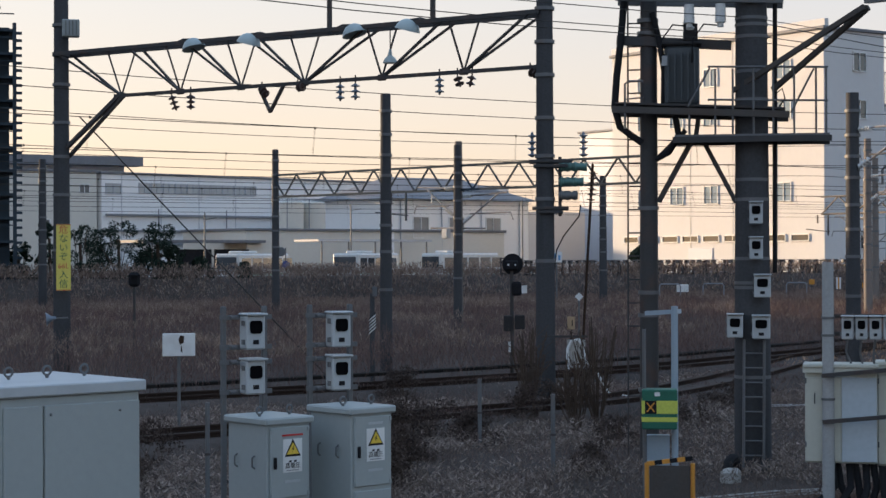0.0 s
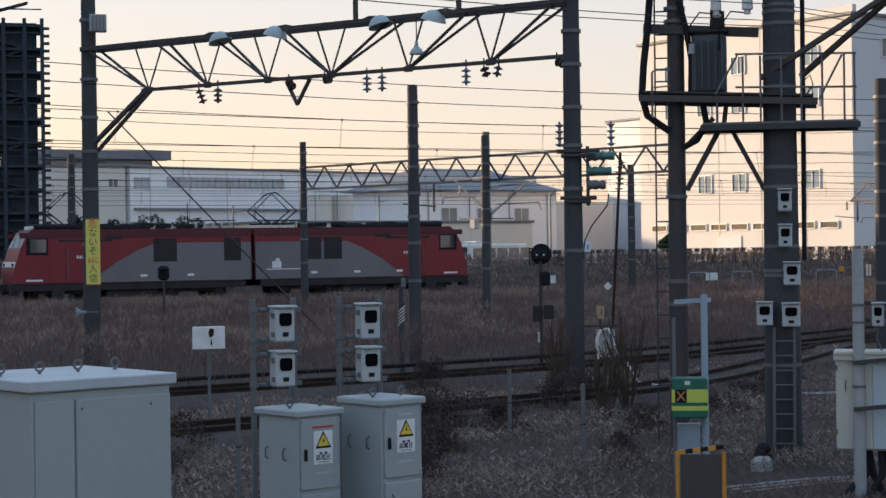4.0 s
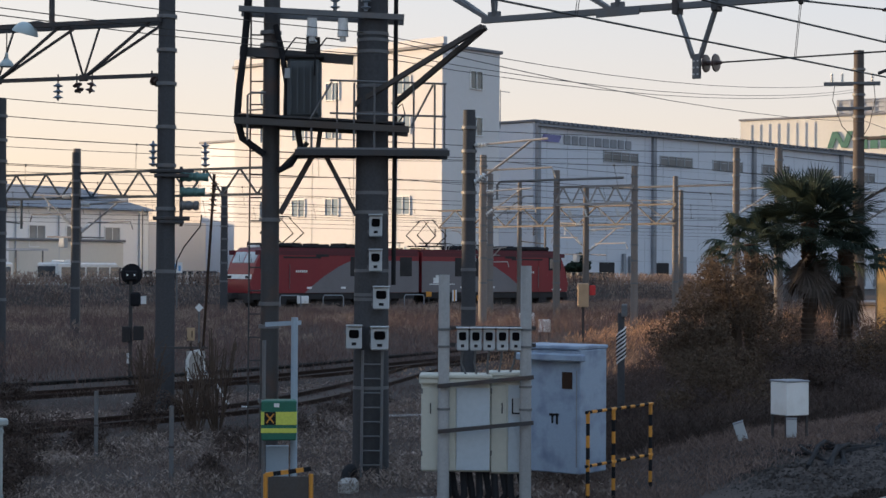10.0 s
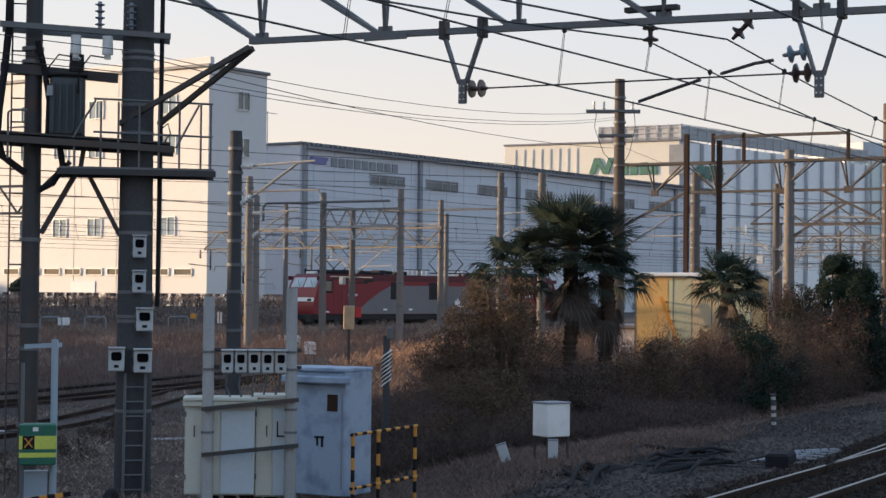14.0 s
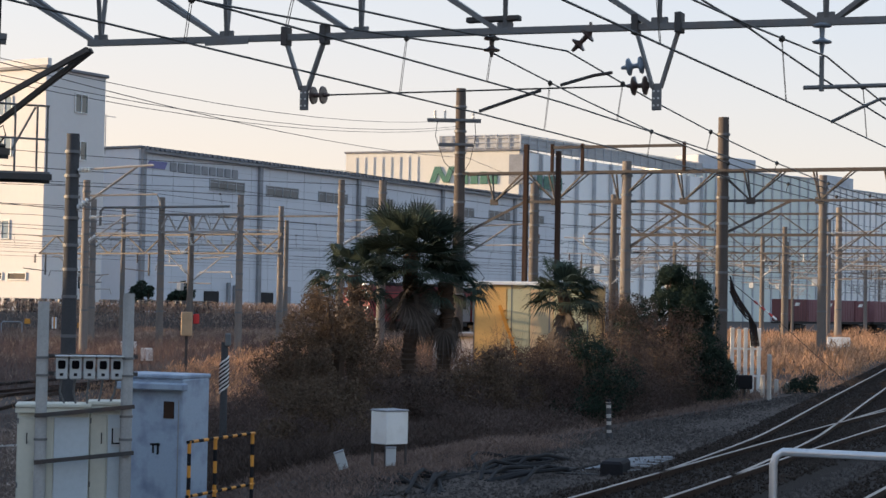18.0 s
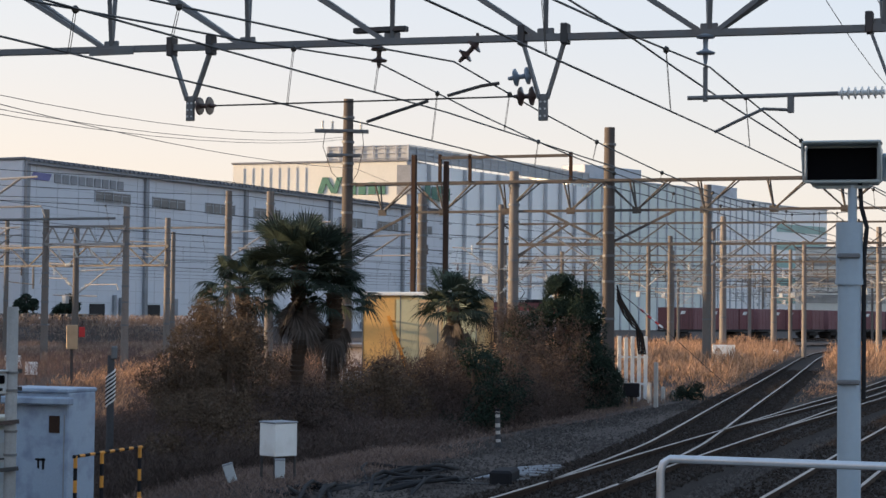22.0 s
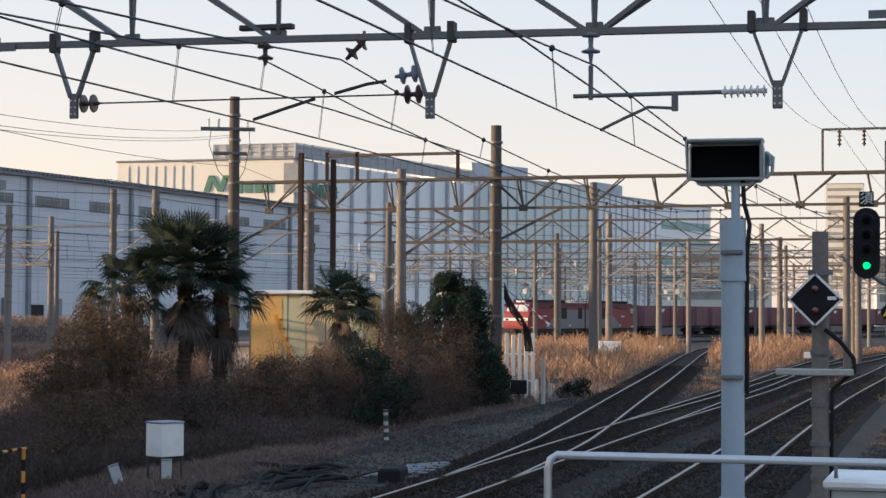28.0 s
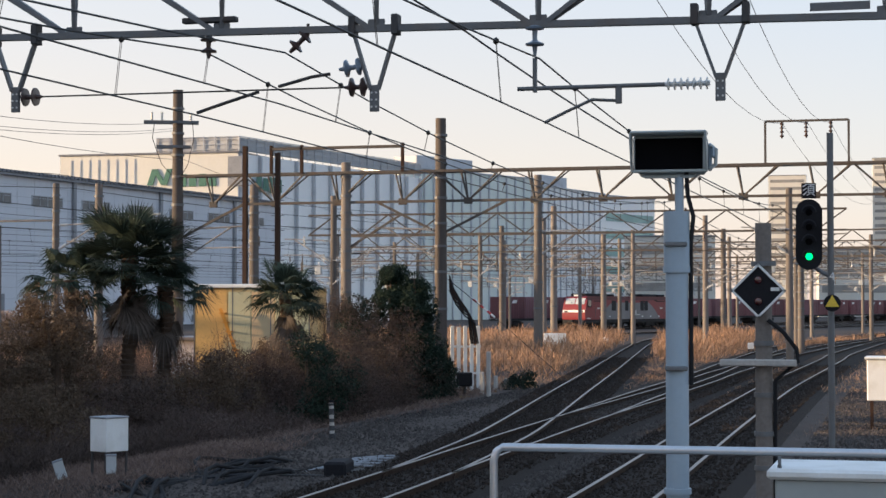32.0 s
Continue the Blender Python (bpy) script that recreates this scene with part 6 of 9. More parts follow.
def build_platform_end():
    r = thing("platform_handrail", 10.3, 1.3, 0.93, 0, "bright galvanised pipe handrail at the platform end", "handrail")
    a, b = (-0.05, 1.10, 0.0), (0.10, -3.2, 0.0)
    pts = [(-0.05, 1.10, -0.05), (-0.05, 1.10, 0.64), (-0.045, 1.085, 0.69), (-0.04, 1.05, 0.715), (0.0, 0.2, 0.715), (0.1, -3.2, 0.715)]
    part("top_pipe", Shape().tube(pts, 0.024, 12), PIPE_STEEL, r)
    part("lower_pipe", Shape().tube([(-0.05, 1.10, 0.30), (0.1, -3.2, 0.30)], 0.02, 10), PIPE_STEEL, r)
    part("post", Shape().cyl((0.06, -1.6, -0.05), (0.06, -1.6, 0.7), 0.022), PIPE_STEEL, r)
    m = thing("platform_monitor", 12.9, 1.68, -0.3, 0, "grey-green hooded monitor on a blue-grey steel post", "monitor")
    part("post", Shape().cyl((0, 0, 0), (0, 0, 3.43), 0.083, 0.080, 24), POST_BLUE, m)
    part("upper_sleeve", Shape().cyl((0, 0, 3.02), (0, 0, 3.435), 0.093, n=24), POST_BLUE, m)
    for z in (1.45, 3.02):
        part("collar", Shape().cyl((0, 0, z - 0.02), (0, 0, z + 0.02), 0.098, n=24), POST_BLUE, m)
    for z in (0.95, 2.32, 3.2):
        part("strap_clamp", Shape().box((-0.09, 0, z), (0.04, 0.16, 0.035), bevel=0.008), STEEL, m)
    part("neck", Shape().cyl((0, -0.02, 3.43), (0, -0.02, 3.70), 0.032, n=12), POST_BLUE, m)
    part("cable", Shape().tube([(0.0, -0.07, 3.74), (0.0, -0.08, 3.55), (-0.02, -0.12, 3.40), (0.0, -0.10, 3.2), (0.0, -0.10, 2.2)], 0.016), RUBBER, m)
    h = part("housing", Shape().box((0.12, 0.045, 3.855), (0.34, 0.52, 0.28), bevel=0.03), GREY_PAINT, m, "grey-green monitor housing")
    part("screen", Shape().box((-0.052, 0.05, 3.845), (0.02, 0.48, 0.225), bevel=0.01), SCREEN, h)
    part("visor", Shape().box((-0.10, 0.045, 3.988), (0.22, 0.54, 0.020), bevel=0.008), GREY_PAINT, h)
    for y in (0.306, -0.220):
        part("visor_cheek", Shape().prism([(-0.05, 3.72), (-0.07, 3.72), (-0.20, 3.93), (-0.21, 3.985), (-0.05, 3.985)], y, y + 0.014), GREY_PAINT, h)
    part("front_rim", Shape().box((-0.058, 0.045, 3.722), (0.03, 0.53, 0.022), bevel=0.006), GREY_PAINT, h)
    part("yoke", Shape().box((0.10, -0.235, 3.83), (0.05, 0.03, 0.20), bevel=0.01).box((0.06, -0.26, 3.86), (0.10, 0.02, 0.08), bevel=0.008), POST_BLUE, h)
    part("side_handle", Shape().tube([(0.05, -0.23, 3.74), (0.05, -0.275, 3.77), (0.05, -0.28, 3.88), (0.05, -0.24, 3.91)], 0.014), GREY_PAINT, h)
    part("base_tray", Shape().tube([(-0.02, 0.25, 3.70), (-0.02, 0.22, 3.685), (-0.02, -0.12, 3.685), (-0.02, -0.15, 3.70)], 0.012), GREY_PAINT, h)
    m.matrix_basis = m.matrix_basis @ pose(0, 0, 0, 0, 0, 4)
    d = thing("signal_post_diamond", 18.93, 1.57, -0.4, 0, "concrete post with a black diamond signal board edged in white", "railway signal")
    part("post", Shape().cyl((0, 0, 0), (0, 0, 3.72), 0.095, 0.082, 20), CONCRETE, d)
    for z in (3.30, 2.48, 1.95, 1.55, 1.2):
        part("band", Shape().cyl((0, 0, z - 0.025), (0, 0, z + 0.025), 0.105 if z < 3 else 0.13, n=18), STEEL, d)
    t = pose(-0.14, 0.04, 3.02, 45, 0, 0)
    part("board", Shape().box((0, 0, 0), (0.04, 0.385, 0.385), bevel=0.006, m=t), BLACK_PAINT, d)
    for sx in (-1, 1):
        part("board_edge", Shape().box((-0.012, sx * 0.188, 0), (0.05, 0.022, 0.398), m=t).box((-0.012, 0, sx * 0.188), (0.05, 0.398, 0.022), m=t), WHITE_PAINT, d)
    for dz in (0.11, -0.11):
        part("red_lens", Shape().lathe((-0.165, 0.04, 3.02 + dz), (-1, 0, 0), [(0, 0.042), (0.012, 0.035), (0.018, 0.01)], 14), glass("dark_red_lens", (0.05, 0.004, 0.006), 0.2), d)
    part("text_bar", Shape().box((-0.168, -0.13, 3.035), (0.006, 0.09, 0.035)), WHITE_PAINT, d)
    part("side_arm", Shape().box((-0.1, 0.05, 2.28), (0.10, 0.78, 0.07), bevel=0.01), CONCRETE_PALE, d)
    part("cable", Shape().tube([(-0.1, -0.05, 2.72), (-0.1, -0.2, 2.60), (-0.1, -0.34, 2.42), (-0.1, -0.35, 2.30), (-0.05, -0.12, 2.1), (0.0, -0.11, 1.5), (0, -0.11, 0.0)], 0.022, 8), RUBBER, d)
    c = thing("platform_cabinet", 12.0, 0.93, -0.3, 0, "pale grey cabinet with a lifting eye below the platform end", "equipment cabinet")
    part("body", Shape().box((0.35, -0.65, 0.82), (0.7, 1.3, 1.64), bevel=0.015), GREY_PAINT, c)
    part("lid", Shape().box((0.35, -0.65, 1.67), (0.8, 1.4, 0.07), bevel=0.02), WHITE_PAINT, c)
    lifting_eye(c, 0.02, -0.03, 1.70)
    k = thing("striped_barrier", 14.2, 1.45, -0.3, facing(14.2, 1.45) + 50, "orange and black striped pipe barrier", "barrier", "barriers")
    for q in range(7):
        part("rail_stripe", Shape().cyl((-0.3 + 0.1 * q, 0, 1.10 - 0.0 * q), (-0.2 + 0.1 * q, 0, 1.10), 0.03, n=10), ORANGE_PAINT if q % 2 else BLACK_PAINT, k)
    for sx in (-0.3, 0.4):
        part("leg", Shape().cyl((sx, 0, 0), (sx, 0, 1.1), 0.025, n=8), BLACK_PAINT, k)


def colour_signal(x, y, z_head, post_top, label, lit=True):
    s = thing("colour_light_signal", x, y, ground_z(x, y) - 0.1, facing(x, y), label, "railway signal", "signals")
    b = -(ground_z(x, y) - 0.1)
    part("post", Shape().cyl((0.40, 0.05, 0), (0.40, 0.05, post_top + b), 0.062, n=16), STEEL, s)
    part("head", Shape().prism([(0.25 * math.cos(a), (0.42 if math.sin(a) > 0 else -0.42) + 0.25 * math.sin(a) + z_head + b) for a in [2 * math.pi * k / 28 + 0.01 for k in range(28)]], -0.05, 0.05), BLACK_PAINT, s, "black oval signal head")
    for k in range(4):
        zc = z_head + b + 0.42 - 0.28 * k
        ln = part("lens", Shape().lathe((0.0, -0.05, zc), (0, -1, 0), [(0, 0.066), (0.02, 0.06), (0.03, 0.03)], 18), GREEN_LIGHT if (k == 3 and lit) else SCREEN, s)
        part("hood", Shape().tube([(0.115 * math.cos(a), -0.14, zc + 0.115 * math.sin(a)) for a in [math.pi * q / 10 for q in range(11)]], 0.03, 6), BLACK_PAINT, ln)
    part("arm", Shape().tube([(0.1, 0.05, z_head + b - 0.62), (0.25, 0.05, z_head + b - 0.72), (0.4, 0.05, z_head + b - 0.80)], 0.04, 8), STEEL, s)
    return s, b


def build_signals():
    s, b = colour_signal(34.94, 2.04, 3.82, 5.75, "tall four-lens colour light signal showing green on a grey post")
    plate = part("name_board", Shape().box((0.0, -0.03, 3.82 + b + 0.83), (0.27, 0.03, 0.29)), BLACK_PAINT, s)
    text_on(plate, "\u9808", 0.25, (0.0, -0.05, 3.82 + b + 0.83), (90, 0, 0), WHITE_PAINT)
    text_on(s, "4", 0.22, (0.42, -0.03, 3.02 + b), (90, 0, 0), WHITE_PAINT)
    w = part("round_sign", Shape().lathe((0.42, -0.05, 2.52 + b), (0, -1, 0), [(0, 0.16), (0.02, 0.16)], 20), BLACK_PAINT, s)
    part("sign_triangle", Shape().prism([(0.29, 2.45 + b), (0.55, 2.45 + b), (0.42, 2.67 + b)], -0.085, -0.072), YELLOW_PAINT, w)
    # shunting signals in the weeds
    for x, y, z0, lab in ((32.4, 33.35, 2.42, "black shunting signal with a round back and a lower dwarf head"),):
        q = thing("shunting_signal", x, y, -0.9, facing(x, y), lab, "railway signal", "signals")
        part("post", Shape().cyl((0, 0, 0), (0, 0, 3.0), 0.05, n=12), STEEL_DARK, q)
        part("back_board", Shape().lathe((0.02, 0, z0 + 0.9 - 0.15), (0, -1, 0), [(0, 0.27), (0.03, 0.27)], 20), BLACK_PAINT, q)
        part("head", Shape().box((0, -0.1, z0 + 0.72), (0.34, 0.2, 0.26), bevel=0.04), BLACK_PAINT, q)
        for k in (-1, 1):
            part("white_lamp", Shape().lathe((k * 0.09, -0.21, z0 + 0.73), (0, -1, 0), [(0, 0.025), (0.02, 0.01)], 10), WHITE_PAINT, q)
        part("cage", Shape().bar((-0.28, 0, z0 + 0.9), (-0.28, 0, z0 + 0.5), 0.03).bar((-0.28, 0, z0 + 0.9), (0, 0, z0 + 0.9), 0.03).bar((-0.28, 0, z0 + 0.5), (0, 0, z0 + 0.5), 0.03), STEEL_DARK, q)
        part("lower_head", Shape().box((0.12, -0.08, z0 + 0.12), (0.26, 0.2, 0.36), bevel=0.05), BLACK_PAINT, q)
        part("white_flag", Shape().box((0.32, -0.08, z0 + 0.10), (0.14, 0.03, 0.2)), WHITE_PAINT, q)
        part("relay_box", Shape().box((-0.10, 0, 1.65), (0.22, 0.2, 0.40), bevel=0.02).box((0.20, 0, 1.68), (0.26, 0.2, 0.36), bevel=0.02), UNDER, q)
        part("white_plate", Shape().box((-0.06, -0.08, 1.05), (0.06, 0.02, 0.26)), WHITE_PAINT, q)
    for x, y, z in ((31.0, 49.0, 1.6), (29.5, 51.0, 1.35)):
        q = thing("dwarf_signal", x, y, ground_z(x, y), facing(x, y), "dark dwarf signal on a thin post in the weeds", "railway signal", "signals")
        part("post", Shape().cyl((0, 0, -0.2), (0, 0, z + 0.6), 0.04, n=10), STEEL_DARK, q)
        part("head", Shape().box((0, 0, z + 0.65), (0.36, 0.3, 0.46), bevel=0.08), BLACK_PAINT, q)
        part("hood", Shape().box((0.03, -0.2, z + 0.78), (0.26, 0.2, 0.03)), BLACK_PAINT, q)
    # warning sign on the field gantry pole
    x, y = 24.40, 42.02
    q = thing("warning_sign", x - 0.10, y - 0.2, 1.62, facing(x, y), "tall yellow sign with green and red lettering on a pole", "sign")
    part("plate", Shape().box((0, 0, 0.86), (0.37, 0.02, 1.74), bevel=0.004), SIGN_YELLOW, q)
    part("edge", Shape().box((0, -0.012, 1.715), (0.37, 0.004, 0.02)).box((0, -0.012, 0.005), (0.37, 0.004, 0.02)), SIGN_RED, q)
    for k, (ch, mat) in enumerate((("\u5371", SIGN_RED), ("\u306a", SIGN_GREEN), ("\u3044", SIGN_GREEN), ("\u305e", SIGN_GREEN))):
        text_on(q, ch, 0.24, (0, -0.014, 1.58 - 0.235 * k), (90, 0, 0), mat)
    text_on(q, "66L", 0.19, (0, -0.014, 0.63), (90, 0, 0), SIGN_RED)
    text_on(q, "\u5165", 0.24, (0, -0.014, 0.40), (90, 0, 0), SIGN_GREEN)
    text_on(q, "\u4fe1", 0.24, (0, -0.014, 0.16), (90, 0, 0), SIGN_GREEN)
    part("bracket", Shape().bar((-0.05, 0.0, 1.5), (-0.05, 0.6, 1.5), 0.04), STEEL, q)
    part("bracket", Shape().bar((-0.05, 0.0, 0.25), (-0.05, 0.6, 0.25), 0.04), STEEL, q)
    # switch gear on the near pole of the field gantry
    x, y = 28.4, 28.17
    g = thing("pole_switch", x, y, 3.5, facing(x, y), "teal and grey line switch with insulators clamped to the old pole", "line switch")
    for z, w in ((1.05, 0.95), (0.95, 0.75), (0.02, 0.8), (-0.06, 0.55)):
        part("clamp_beam", Shape().box((0.12, -0.24, z), (w, 0.08, 0.07), bevel=0.01).box((0.12, 0.24, z), (w, 0.08, 0.07), bevel=0.01), STEEL_DARK, g)
    for z, m, l in ((0.93, TEAL_STEEL, 0.62), (0.60, TEAL_STEEL, 0.55), (0.30, STEEL, 0.42)):
        part("switch_pole", Shape().lathe((0.30, -0.1, z), (1, 0, 0), [(0, 0.09), (0.05, 0.12), (0.12, 0.09), (0.2, 0.11), (0.28, 0.08), (0.36, 0.11), (0.42, 0.08), (l, 0.10)], 14), m, g)
    part("frame_post", Shape().box((0.33, 0, 0.5), (0.07, 0.3, 1.3)), STEEL_DARK, g)
    part("drive_rod", Shape().cyl((1.05, 0, 1.0), (0.75, 0, -4.2), 0.030, n=8), RUST, g)
    post_insulator(g, (1.0, 0, 0.15), (0.1, 0, 1), 6, 0.10, 0.7, PORCELAIN_BROWN)
    part("lead", Shape().tube([(0.2, 0, -1.3), (0.25, 0, -0.9), (0.4, 0, -0.6), (0.75, 0, -0.15), (0.78, 0, 0.1)], 0.015), RUBBER, g)
    for px in (-0.28, 0.85):
        disc_insulator(g, (px, 0, 1.15), (0, 0, 1), 4, 0.10, PORCELAIN_BLUE, 0.14)


build_near_cabinets()
build_transformer_pole()
build_post_rack()
build_platform_end()
build_signals()


# ---- wires and the far catenary ----
def build_near_wires():
    def span(ys, zs):
        return [(x, y, z) for x, y, z in zip((-15, 22, 59, 100, 145), ys, zs)]
    overhead_wire("overhead_line", span((10.4, 9.13, 8.25, 7.4, 3.0), (4.96, 4.96, 4.98, 5.0, 5.0)), span((10.4, 9.05, 8.25, 7.4, 3.0), (5.85, 5.80, 5.9, 5.95, 5.95)), sagging=0.74)
    overhead_wire("overhead_line", span((9.3, 8.0, 7.75, 6.4, 1.9), (5.06, 5.08, 5.0, 5.0, 5.0)), span((9.3, 7.92, 7.75, 6.4, 1.9), (5.85, 5.74, 5.9, 5.95, 5.95)), sagging=0.70)
    overhead_wire("overhead_line", span((4.85, 4.5, 4.4, 3.3, -1.2), (4.75, 4.75, 4.9, 5.0, 5.0)), span((4.85, 4.56, 4.4, 3.3, -1.2), (5.6, 5.54, 5.7, 5.95, 5.95)), sagging=0.47)
    overhead_wire("overhead_line", [], [(6, 7.3, 7.25), (22, 5.51, 5.92), (31, 4.62, 5.22), (59, 4.3, 5.4)], label="thick bare feeder wire crossing under the gantry", sagging=0.05, thick=0.014)
    for y in (4.28, 3.47, 2.75):
        overhead_wire("feeder_line", [], [(-15, y, 8.3), (22, y, 8.36), (59, y, 8.36), (100, y - 2.2, 8.1), (145, y - 6, 8.1)], label="bare feeder wire strung from frame to frame", sagging=1.02, thick=0.007)
    for dz in (0.0, -0.22, -0.30):
        overhead_wire("feeder_line", [], [(-5, 15.4, 6.2 + dz), (22.0, 17.4 - dz, 6.1 + dz), (58.9, 25.1, 8.95 + dz)], label="bare distribution wire between two poles", sagging=0.45, thick=0.007)
    overhead_wire("feeder_line", [], [(22.0, 17.2, 6.0), (58.9, 24.9, 7.6), (100, 30, 7.4)], label="bare earth wire between two gantries", sagging=0.3, thick=0.008)


def build_yard_wires():
    for off, z, gap, both in ((-37, 5.6, 1.0, True), (-29, 5.3, 0.95, True), (-21, 5.2, 0.95, True), (-13, 5.1, 0.9, True), (-6, 5.1, 0.9, True), (0.1, 5.05, 0.9, True), (9, 5.05, 0.9, True)):
        p = [LOCO_START + YARD_SIDE * off + YARD * s for s in (-75, -32, 10, 52, 95, 138, 180)]
        overhead_wire("yard_overhead_line", [(q.x, q.y + (0.25 if i % 2 else -0.25), z) for i, q in enumerate(p)], [(q.x, q.y, z + gap) for q in p], spacing=6.5)
    for off, z in ((-40, 7.6), (-41, 7.0), (-33, 7.1), (-26, 7.3), (-17, 6.9)):
        p = [LOCO_START + YARD_SIDE * off + YARD * s for s in (-75, -32, 10, 52, 95)]
        overhead_wire("feeder_line", [], [(q.x, q.y, z) for q in p], label="bare feeder wire high over the yard", sagging=0.45)


def cantilever(parent, x, y, z, side, reach=2.4):
    """A bracket arm with two insulators and a steady pipe, along local y."""
    part("arm", Shape().tube([(x, y, z + 0.75), (x, y + side * reach, z + 0.85)], 0.03, 6), YARD_STEEL, parent)
    part("stay", Shape().tube([(x, y, z - 0.35), (x, y + side * reach * 0.8, z + 0.82)], 0.03, 6), YARD_STEEL, parent)
    part("steady_pipe", Shape().tube([(x, y + side * reach * 0.2, z + 0.1), (x, y + side * reach * 1.05, z + 0.12), (x, y + side * reach * 1.1, z - 0.15)], 0.026, 6), YARD_STEEL, parent)
    post_insulator(parent, (x, y + side * 0.15, z + 0.755), (0, side, 0), 4, 0.08, 0.4, PORCELAIN)
    post_insulator(parent, (x, y + side * 0.15, z - 0.22), (0, side * 0.8, 0.5), 4, 0.08, 0.4, PORCELAIN)


def far_gantry(x, y0, y1, z_low, z_up, tilt, poles, label, mat=STEEL_MID, pitch=1.25, chord=0.085, brace=0.055, under=0.0):
    g = thing("yard_gantry", x, y0, 0, tilt, label, "catenary gantry", "yard gantries")
    length = y1 - y0
    n = max(4, int(length / pitch))
    for z in (z_low, z_up):
        part("chord", Shape().bar((0, 0, z), (0, length, z), chord, chord), mat, g)
    for k in range(n):
        a, b = length * k / n, length * (k + 1) / n
        part("brace", Shape().bar((0, a, z_low if k % 2 else z_up), (0, b, z_up if k % 2 else z_low), brace, brace), mat, g)
    if under:
        part("under_pipe", Shape().tube([(0.1, 0.2, z_low), (0.1, 0.3, z_low - under), (0.1, length - 0.3, z_low - under), (0.1, length - 0.2, z_low)], 0.035, 6), mat, g)
        for k in range(4):
            post_insulator(g, (0.1, length * (0.2 + 0.2 * k), z_low - under), (0, 0.3, 1), 4, 0.08, 0.35, PORCELAIN)
    for k, f in enumerate(poles):
        yy = length * f
        cantilever(g, 0.1, yy, z_low - 1.0, 1 if k % 2 else -1)
        cantilever(g, -0.15, yy, z_low - (1.9 if k % 3 else 0.7), -1 if k % 2 else 1, 2.0)
        part("cross_pipe", Shape().tube([(0.05, yy - 1.3, z_low - 1.45), (0.05, yy + 1.5, z_low - 1.4)], 0.03, 6), YARD_STEEL, g)
        part("head_box", Shape().box((0.1, yy + 0.75, z_low - 1.62), (0.22, 0.3, 0.36), bevel=0.03), BOX_PAINT, g)
        part("drop_arm", Shape().bar((0, yy + 2.8, z_low), (0, yy + 2.8, z_low - 1.1), 0.06), mat, g)
        post_insulator(g, (0, yy + 1.4, z_low - 0.02), (0, 0, -1), 4, 0.085, 0.45, PORCELAIN)
        post_insulator(g, (0, yy + 3.6, z_low - 0.02), (0, 0, -1), 4, 0.085, 0.45, PORCELAIN_BROWN)
        part("span_bracket", Shape().tube([(0.1, yy + 2.8, z_low - 0.9), (0.1, yy + 4.6, z_low - 0.75)], 0.025, 5), mat, g)
        part("leg", Shape().cyl((0, yy, -0.5), (0, yy, z_up + 0.9), 0.17, 0.14, 14), CONCRETE, g, "concrete leg")
    return g


